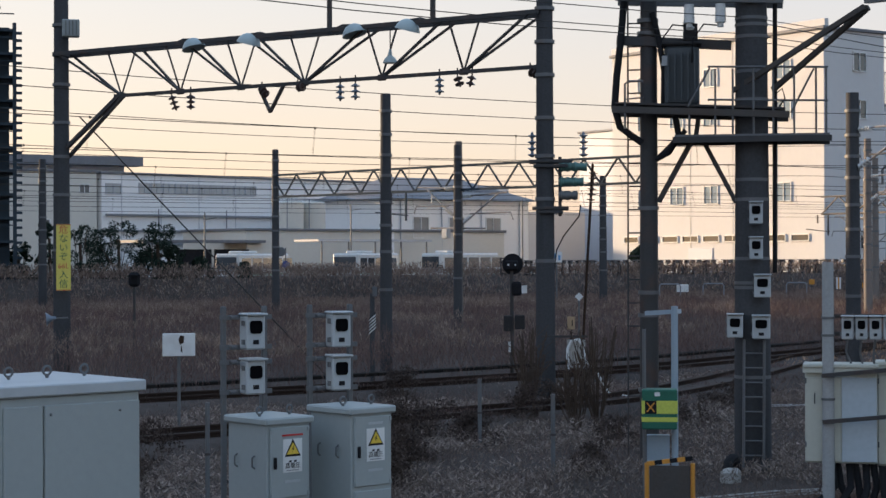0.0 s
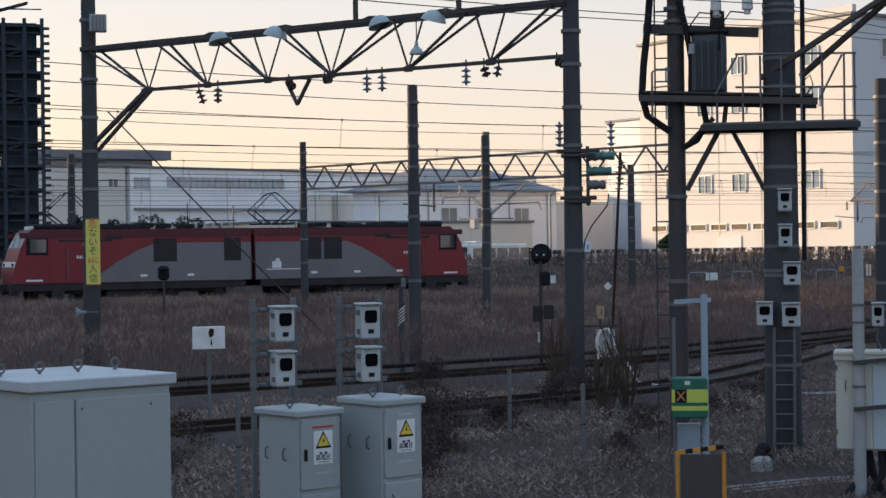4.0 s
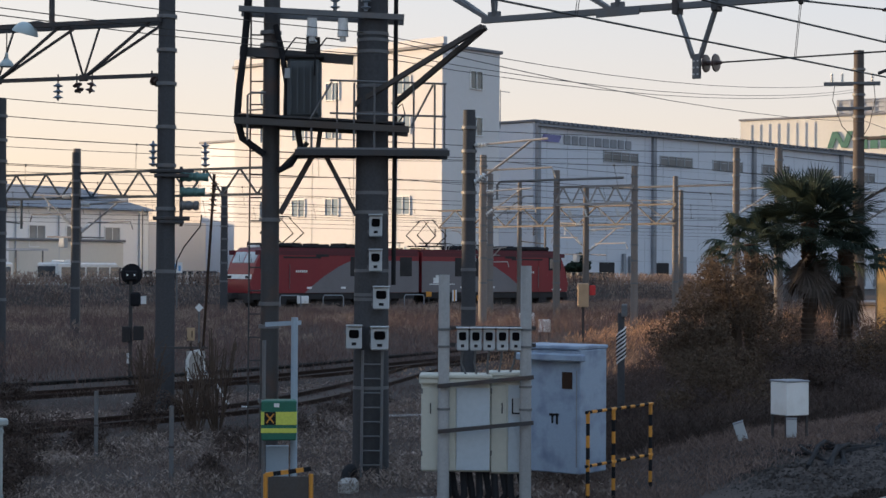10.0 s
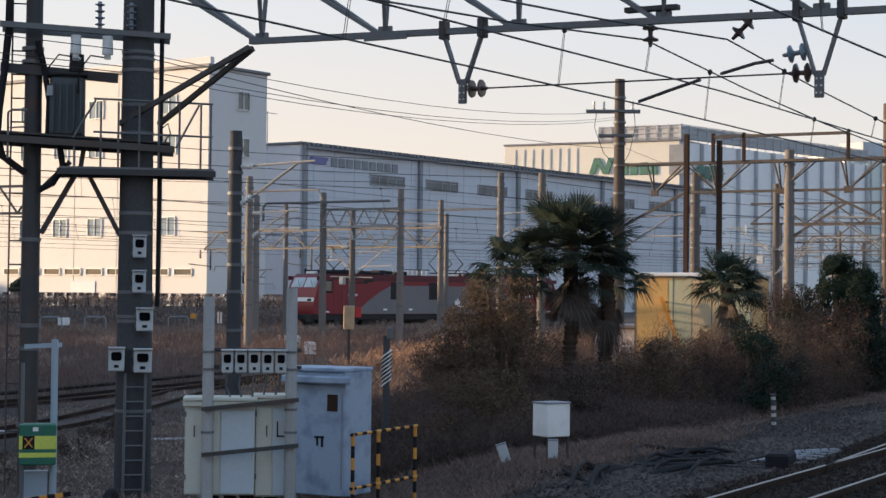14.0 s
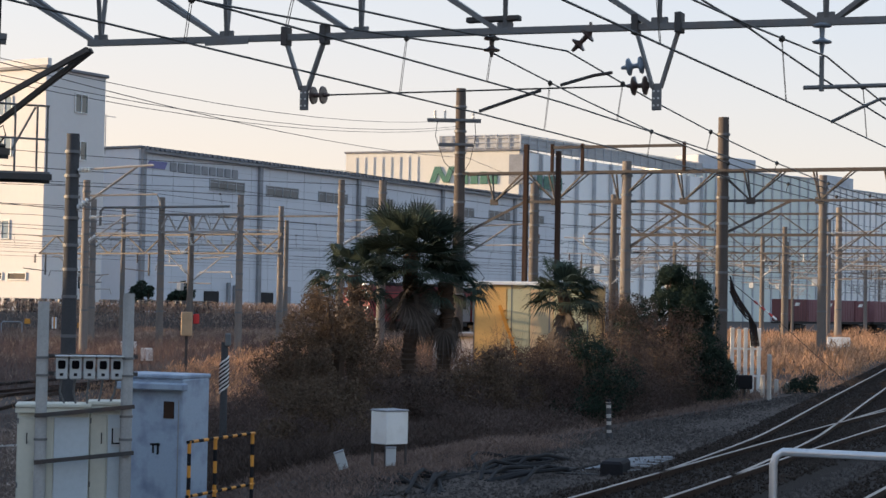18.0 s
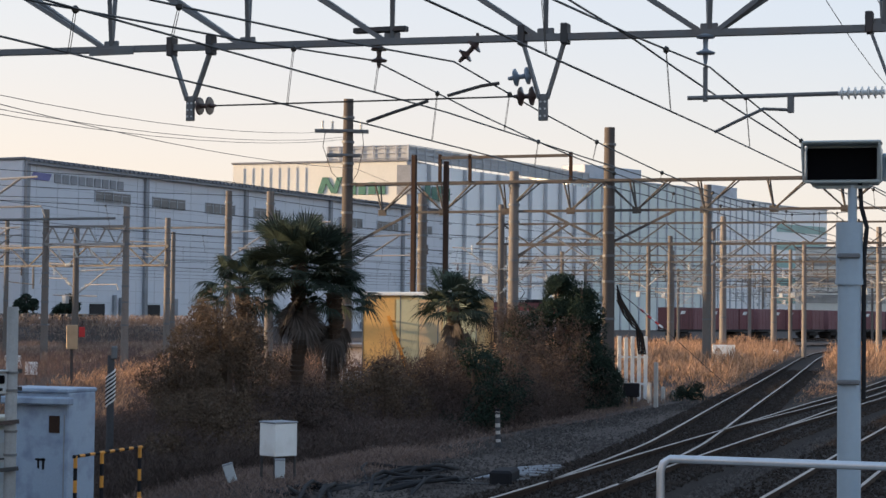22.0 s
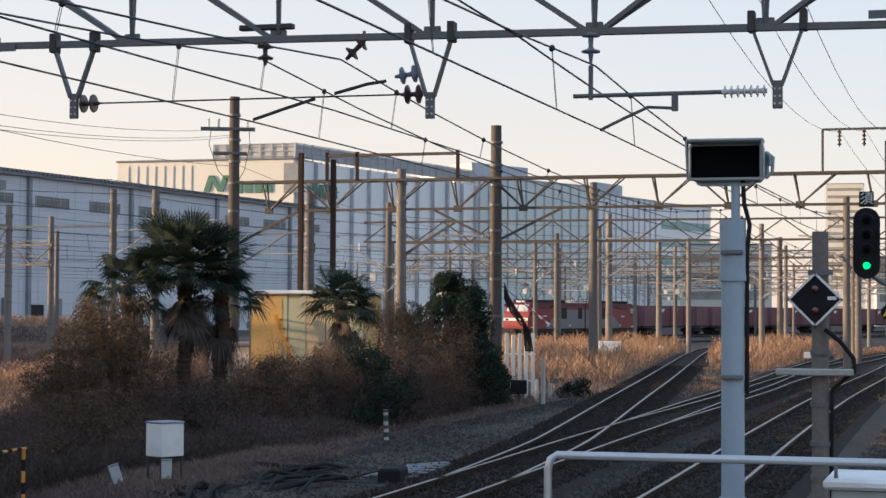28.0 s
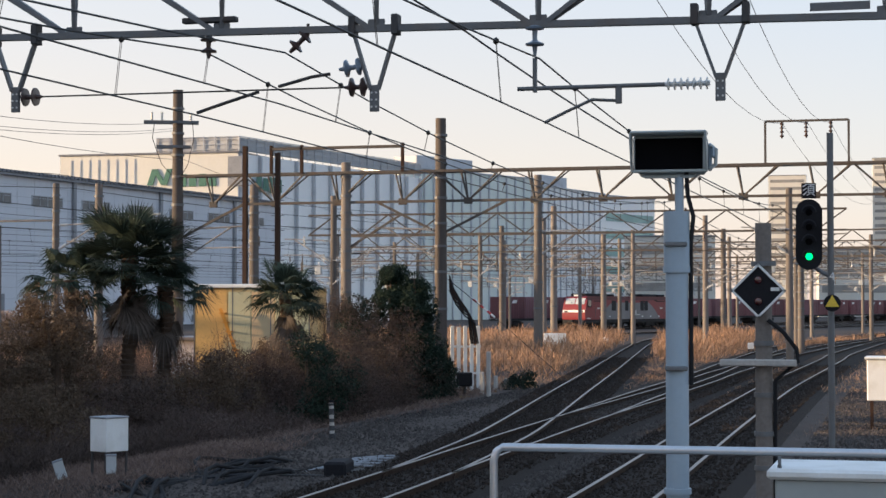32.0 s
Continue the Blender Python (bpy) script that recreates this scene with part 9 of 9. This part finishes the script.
def leaf_cloud(centres, radii, n, size, seed, flat=0.4, shell=0.55):
    """Small leaves (four corners each) in rounded clumps, denser towards the outside."""
    r = rng(seed)
    centres, radii = np.array(centres, float), np.array(radii, float)
    pick = r.choice(len(centres), n, p=radii.prod(1) ** (2 / 3) / (radii.prod(1) ** (2 / 3)).sum())
    d = r.normal(size=(n, 3))
    d /= np.linalg.norm(d, axis=1)[:, None]
    rad = shell + (1 - shell) * r.random(n) ** 0.6 + r.normal(0, 0.07, n)
    c = centres[pick] + d * radii[pick] * rad[:, None]
    keep = np.array([noise.noise(Vector(p) * 1.7) > -0.22 for p in c])
    c = c[keep]
    n = len(c)
    u = r.normal(size=(n, 3))
    u /= np.linalg.norm(u, axis=1)[:, None]
    v = np.cross(u, r.normal(size=(n, 3)))
    v /= np.linalg.norm(v, axis=1)[:, None]
    s = size * r.uniform(0.6, 1.4, n)[:, None]
    return np.stack([c - u * s, c + v * s * flat, c + u * s, c - v * s * flat], 1)


def limb_shape(x0, tips, r0, seed):
    r = rng(seed)
    sh = Shape()
    for t in tips:
        t = Vector(t)
        mid = t * 0.5 + Vector((r.normal(0, 0.15), r.normal(0, 0.15), r.normal(0, 0.1)))
        sh.tube([(0, 0, x0), tuple(mid * 0.6 + Vector((0, 0, x0 * 0.5))), tuple(mid + Vector((0, 0, x0 * 0.25))), tuple(t)], r0, 5)
    return sh


def tree(name, x, y, height, spread, leaves, size, mat, label, seed, trunk=0.12, clumps=16, low=0.25, puff=(0.22, 0.42), cone=False):
    z = ground_z(x, y) - 0.1
    t = thing(name, x, y, z, 0, label, "tree" if height > 2.4 else "shrub", "trees and shrubs")
    r = rng(seed)
    cs, rs = [], []
    for k in range(clumps):
        a, f = r.uniform(0, 2 * np.pi), r.uniform(low, 1.0)
        wide = spread * (math.sqrt(max(0.08, 1 - (2 * f - 1.05) ** 2)) if not cone else 1.05 - 0.85 * f) * r.uniform(0.3, 0.85)
        cs.append((wide * math.cos(a), wide * math.sin(a), height * f * 0.92))
        q = spread * r.uniform(*puff)
        rs.append((q, q, q * 0.8))
    part("trunk", Shape().tube([(0, 0, 0), (0.05, 0.02, height * 0.3), (0.0, 0.06, height * 0.75)], trunk, 8), BARK, t)
    for k, c in enumerate(cs[:10]):
        part("limb", limb_shape(height * 0.3, [c], trunk * 0.3, seed + k), BARK, t)
    me = tri_cloud("crown", leaf_cloud(cs, rs, leaves, size, seed + 50), mat)
    part("crown", me, mat, t)
    return t


def fan_palm(x, y, crown_z, reach, blade, fronds, dead, seed, label, droop=0.25):
    """A shaggy trunk and a round head of stalked fans, each a fan of stiff narrow segments; dead fans hang below."""
    z = ground_z(x, y) - 0.1
    t = thing("fan_palm", x, y, z, 0, label, "palm tree", "palms")
    h = crown_z - z
    sh = Shape()
    r = rng(seed)
    for k in range(int(h / 0.12)):
        q = 0.13 + 0.05 * min(1.0, k * 0.12 / h)
        sh.lathe((0.03 * math.sin(k * 0.3), 0.03 * math.cos(k * 0.4), k * 0.12), (0, 0, 1), [(0, q * r.uniform(0.8, 1.0)), (0.10, q * r.uniform(1.0, 1.3)), (0.125, q * 0.85)], 10)
    part("trunk", sh, BARK, t, "shaggy fibrous trunk")
    for k in range(fronds + dead):
        old = k >= fronds
        a = k * 2.39996 + r.normal(0, 0.25)
        up = math.asin(min(1.0, max(-1.0, -0.45 + 1.4 * (k + 0.5) / fronds + r.normal(0, 0.08)))) if not old else r.uniform(-1.45, -0.85)
        d = Vector((math.cos(a) * math.cos(up), math.sin(a) * math.cos(up), math.sin(up)))
        L = reach * r.uniform(0.65, 1.1) * (0.7 if old else 1)
        root = Vector((r.normal(0, 0.05), r.normal(0, 0.05), h - r.uniform(0.0, 0.3) - (r.uniform(0.2, 1.1) if old else 0)))
        hub = root + d * L - Vector((0, 0, 0.10 * L))
        stem = Shape().tube([root, root + d * L * 0.5 + Vector((0, 0, 0.03)), hub], 0.011, 4)
        side = d.cross(Vector((0, 0, 1)))
        side = side.normalized() if side.length > 0.05 else Vector((1, 0, 0))
        side = (side + Vector((r.normal(0, 0.3), r.normal(0, 0.3), r.normal(0, 0.3)))).normalized()
        side = (side - d * side.dot(d)).normalized()
        up_v = side.cross(d)
        fold, wide, nl = r.uniform(0.05, 0.35), r.uniform(1.5, 1.95), 30
        vs = []
        for q in range(nl):
            w = (q / (nl - 1) - 0.5) * 2 * wide
            e = (d * math.cos(w) + side * math.sin(w) + up_v * fold * abs(math.sin(w))).normalized()
            ln = blade * r.uniform(0.88, 1.05) * (0.72 + 0.28 * math.cos(w)) * (0.85 if old else 1)
            flex = r.uniform(0.4, 1.3) * (2.2 if old else 1) * droop
            mid = hub + e * ln * 0.55
            tip = hub + e * ln + Vector((0, 0, -ln * flex))
            s = (side * math.cos(w) - d * math.sin(w)).normalized() * 0.019
            vs.append([hub, mid + s, tip, mid - s])
        mat = PALM_DEAD if old else PALM_GREEN
        fr = part("frond", tri_cloud("frond", np.array([[list(c) for c in v] for v in vs]), mat), mat, t, "dead hanging frond" if old else "")
        part("stalk", stem, BARK if old else PALM_GREEN, fr)
    return t


def build_plants():
    build_weeds()
    fan_palm(38.35, 17.55, 3.72, 0.95, 0.82, 76, 14, 3, "large dark green fan palm with a skirt of dead fronds", 0.13)
    fan_palm(37.75, 18.7, 3.15, 0.75, 0.6, 30, 8, 8, "smaller fan palm half hidden in the thicket", 0.45)
    fan_palm(38.8, 16.85, 3.05, 0.7, 0.6, 26, 10, 9, "short fan palm leaning out of a clump of palms", 0.5)
    fan_palm(47.1, 16.9, 2.9, 0.78, 0.68, 44, 14, 5, "fan palm with drooping leaves in front of the painted shed", 0.36)
    tree("vine_mound", 35.75, 18.05, 3.75, 1.55, 30000, 0.034, VINE, "rounded thicket overgrown with brown and yellow vine leaves", 61, clumps=44, low=0.1, puff=(0.18, 0.36))
    tree("vine_mound", 34.9, 18.6, 2.75, 1.4, 18000, 0.034, VINE, "low thicket overgrown with brown vine leaves", 62, clumps=30, low=0.05, puff=(0.18, 0.36))
    tree("evergreen_tree", 52.4, 15.25, 4.55, 2.3, 60000, 0.036, EVERGREEN, "dense dark evergreen tree beside the track", 63, clumps=110, low=0.02, puff=(0.09, 0.2), cone=True)
    tree("evergreen_tree", 52.1, 14.65, 4.2, 1.6, 44000, 0.036, EVERGREEN, "dark evergreen tree leaning on a taller one", 65, clumps=90, low=0.02, puff=(0.12, 0.26), cone=True)
    tree("evergreen_tree", 51.5, 16.2, 3.7, 1.7, 30000, 0.036, EVERGREEN, "dark evergreen shrub beside a taller tree", 64, clumps=60, low=0.03, puff=(0.12, 0.26), cone=True)
    for k, (x, y, h, s, m, lab) in enumerate(((41.5, 15.4, 2.3, 1.6, BUSH, "low leafless brown shrub in the thicket"), (37.5, 15.0, 2.2, 1.6, VINE, "low brown shrub at the thicket's edge"), (44.5, 15.4, 2.3, 1.8, VINE, "low brown shrub at the thicket's edge"),
                                          (48.5, 15.2, 2.4, 1.7, VINE, "low brown shrub at the thicket's edge"), (34.0, 15.6, 1.8, 1.4, BUSH, "low leafless brown shrub in the thicket"), (45.0, 18.6, 1.9, 1.0, EVERGREEN, "slender dark shrub before the painted shed"),
                                          (40.8, 19.5, 2.3, 1.4, VINE, "brown shrub under the palms"), (50.3, 18.4, 2.6, 1.2, VINE, "leafless brown shrub behind the palm"), (31.0, 15.8, 1.7, 1.4, VINE, "low brown shrub at the thicket's edge"),
                                          (14.75, 18.2, 1.5, 0.6, BUSH, "dark leafless shrub behind the grey cabinets"), (58.5, 12.6, 0.6, 0.7, EVERGREEN, "small green shrub beside the track"))):
        tree("shrub", x, y, h, s, int(7500 * s), 0.034, m, lab, 70 + k, 0.04, 16, 0.05)
    for k, (x, y, h, s) in enumerate(((58.4, 94.0, 5.2, 2.2), (60.3, 92.6, 5.0, 2.0), (56.6, 95.4, 4.9, 2.0), (61.6, 93.4, 4.2, 1.4), (55.2, 96.6, 5.3, 1.3), (54.0, 98.2, 4.0, 1.3), (62.9, 92.0, 3.0, 1.0), (65.5, 91.0, 2.6, 0.9))):
        tree("evergreen_tree", x, y, h, s, 9000, 0.07, EVERGREEN, "thin dark broad-leaved tree at the far edge of the field", 90 + k, 0.09, 60, 0.2, (0.10, 0.24))
    for k, (x, y, h, s) in enumerate(((142.6, 92.6, 4.6, 1.5), (144.5, 89.55, 4.3, 1.6), (104, 92, 4.0, 1.6))):
        tree("evergreen_tree", x, y, h, s, 4500, 0.15, EVERGREEN, "clipped dark tree before the warehouse", 95 + k, 0.14, 14, 0.2)
    for k, (x, y, h, s) in enumerate(((49.8, 15.2, 3.3, 1.7), (47.6, 14.6, 2.6, 1.8), (44.6, 14.7, 2.4, 1.8), (41.6, 14.3, 2.2, 1.7), (51.5, 17.2, 3.7, 1.7))):
        tree("bare_bush", x, y, h, s, int(12000 * s), 0.026, BUSH, "dense leafless brown bush at the thicket's edge", 120 + k, 0.03, 26, 0.05)
    for k, (x, y, h, s) in enumerate(((40.3, 13.9, 2.3, 1.2), (42.9, 14.1, 1.9, 1.1))):
        tree("shrub", x, y, h, s, 9000, 0.036, EVERGREEN, "dark green shrub among the brown thicket", 140 + k, 0.04, 16, 0.05)
    tree("evergreen_tree", 52.3, 14.75, 2.7, 1.05, 24000, 0.036, EVERGREEN, "dark evergreen shrub at the gravel's edge", 131, 0.05, 30, 0.02)
    for k, (x, y, h, s) in enumerate(((18.9, 21.7, 1.3, 0.75), (16.3, 19.0, 1.1, 0.6), (17.5, 20.6, 1.2, 0.6), (24.2, 24.3, 1.0, 0.7), (21.4, 22.8, 0.7, 0.6), (19.9, 18.6, 0.6, 0.5), (23.0, 21.0, 0.6, 0.6), (27.0, 22.6, 0.7, 0.8),
                                         (14.0, 22.0, 1.0, 0.8), (11.5, 19.4, 0.9, 0.6), (30.2, 24.0, 0.8, 0.8), (26.0, 30.2, 0.9, 0.7))):
        tree("bramble", x, y, h, s, int(7000 * s), 0.026, BUSH, "low dark bramble bush among dead grass", 160 + k, 0.015, 26, 0.05, (0.16, 0.34))
    # bare branching shrub beside the near gantry pole
    for k, (x, y, h) in enumerate(((25.2, 23.6, 2.2), (24.2, 23.2, 1.6), (26.9, 27.2, 1.9))):
        t = thing("bare_shrub", x, y, -0.9, 0, "leafless brown shrub with fine twigs", "shrub", "trees and shrubs")
        r = rng(110 + k)
        for q in range(9):
            sh = Shape()
            for w0 in range(3):
                a, w = r.uniform(0, 6.28), r.uniform(0.1, 0.55)
                top = Vector((math.cos(a) * w * h * 0.5, math.sin(a) * w * h * 0.5, h * r.uniform(0.6, 1.0)))
                mid = top * 0.5 + Vector((r.normal(0, 0.06), r.normal(0, 0.06), 0))
                sh.tube([(0, 0, 0), mid, top], 0.011, 4)
                for b in range(4):
                    e = mid.lerp(top, r.uniform(0.1, 0.9))
                    sh.tube([e, e + Vector((r.normal(0, 0.2), r.normal(0, 0.2), r.uniform(0.1, 0.35)))], 0.006, 3)
            part("branch", sh, BARK, t)


build_plants()


# ---- ballast stones ----
def build_stones():
    r = rng(200)
    def stones(n, x0, x1, y_of, spread, size, seed):
        q = rng(seed)
        x = q.uniform(0, 1, n) ** 1.5 * (x1 - x0) + x0
        y = np.array([y_of(v) for v in x]) + q.uniform(-spread, spread, n)
        z = np.array([ground_z(a, b) for a, b in zip(x, y)])
        return np.column_stack([x, y, z]), size * q.uniform(0.6, 1.5, n)
    def pile(name, pts, sizes, seed, label, mat=STONES):
        q = rng(seed)
        n = len(pts)
        base = np.array([(1, 0, 0), (-1, 0, 0), (0, 1, 0), (0, -1, 0), (0, 0, 0.9), (0, 0, -0.6)], float)
        v = base[None] * q.uniform(0.6, 1.3, (n, 6, 1)) + q.normal(0, 0.15, (n, 6, 3))
        a = q.uniform(0, 6.28, n)
        c, s = np.cos(a)[:, None], np.sin(a)[:, None]
        v = np.stack([v[..., 0] * c - v[..., 1] * s, v[..., 0] * s + v[..., 1] * c, v[..., 2]], -1) * sizes[:, None, None] + pts[:, None]
        tri = np.array([(0, 2, 4), (2, 1, 4), (1, 3, 4), (3, 0, 4), (2, 0, 5), (0, 3, 5)])
        faces = (np.arange(n)[:, None, None] * 6 + tri[None]).reshape(-1, 3)
        me = bpy.data.meshes.new(name)
        me.from_pydata(v.reshape(-1, 3).tolist(), [], faces.tolist())
        me.materials.append(mat)
        stuff(name, me, label, "ballast")
    p, s = stones(30000, 13, 75, lambda x: 10.4, 2.2, 0.032, 201)
    pile("loose_ballast", p, s, 202, "loose grey ballast stones beside the tracks")
    p, s = stones(26000, 17, 70, lambda x: 5.6, 1.0, 0.032, 203)
    p[:, 2] = -0.2
    pile("loose_ballast", p, s, 204, "loose brown ballast stones between the tracks")
    p, s = stones(12000, 17, 60, lambda x: 1.2, 1.0, 0.032, 205)
    pile("loose_ballast", p, s, 206, "loose brown ballast stones by the near rail")
    p, s = stones(5000, 14, 36, lambda x: 12.4, 1.3, 0.024, 207)
    pile("loose_ballast", p, s, 208, "loose grey stones trodden into the verge")
    p, s = stones(22000, 18, 90, lambda x: -1.6, 3.4, 0.030, 209)
    pile("loose_ballast", p, s, 211, "loose brown stones beside the near rail")
    for k, (line, x1) in enumerate(((LINE_1, 80), (LINE_2, 80), (LINE_3, 90))):
        lx, ly = [q[0] for q in line], [q[1] for q in line]
        p, s = stones(17000, 17 if k < 2 else 30, x1, lambda x: float(np.interp(x, lx, ly)), 1.25, 0.026, 210 + k)
        p[:, 2] = -0.10
        pile("gauge_ballast", p, s, 220 + k, "dark oily ballast stones between the rails", STONES_DARK)


build_stones()


# ---- movement ----
def motions():
    places = [(0.0, -36.6), (0.5, -33.5), (2.0, -24.0), (4.5, -8.7), (6.0, 0.5), (9.0, 18.6), (12.0, 36.0), (14.0, 46.9), (15.0, 52.0), (28.0, 123.9), (30.0, 135.7), (32.0, 149.0)]
    turn = math.degrees(math.atan2(YARD.y, YARD.x))
    walk(LOCO, [(t, pose(*(LOCO_START + YARD * s + Vector((0, 0, -0.05))), 0, 0, turn)) for t, s in places])


motions()
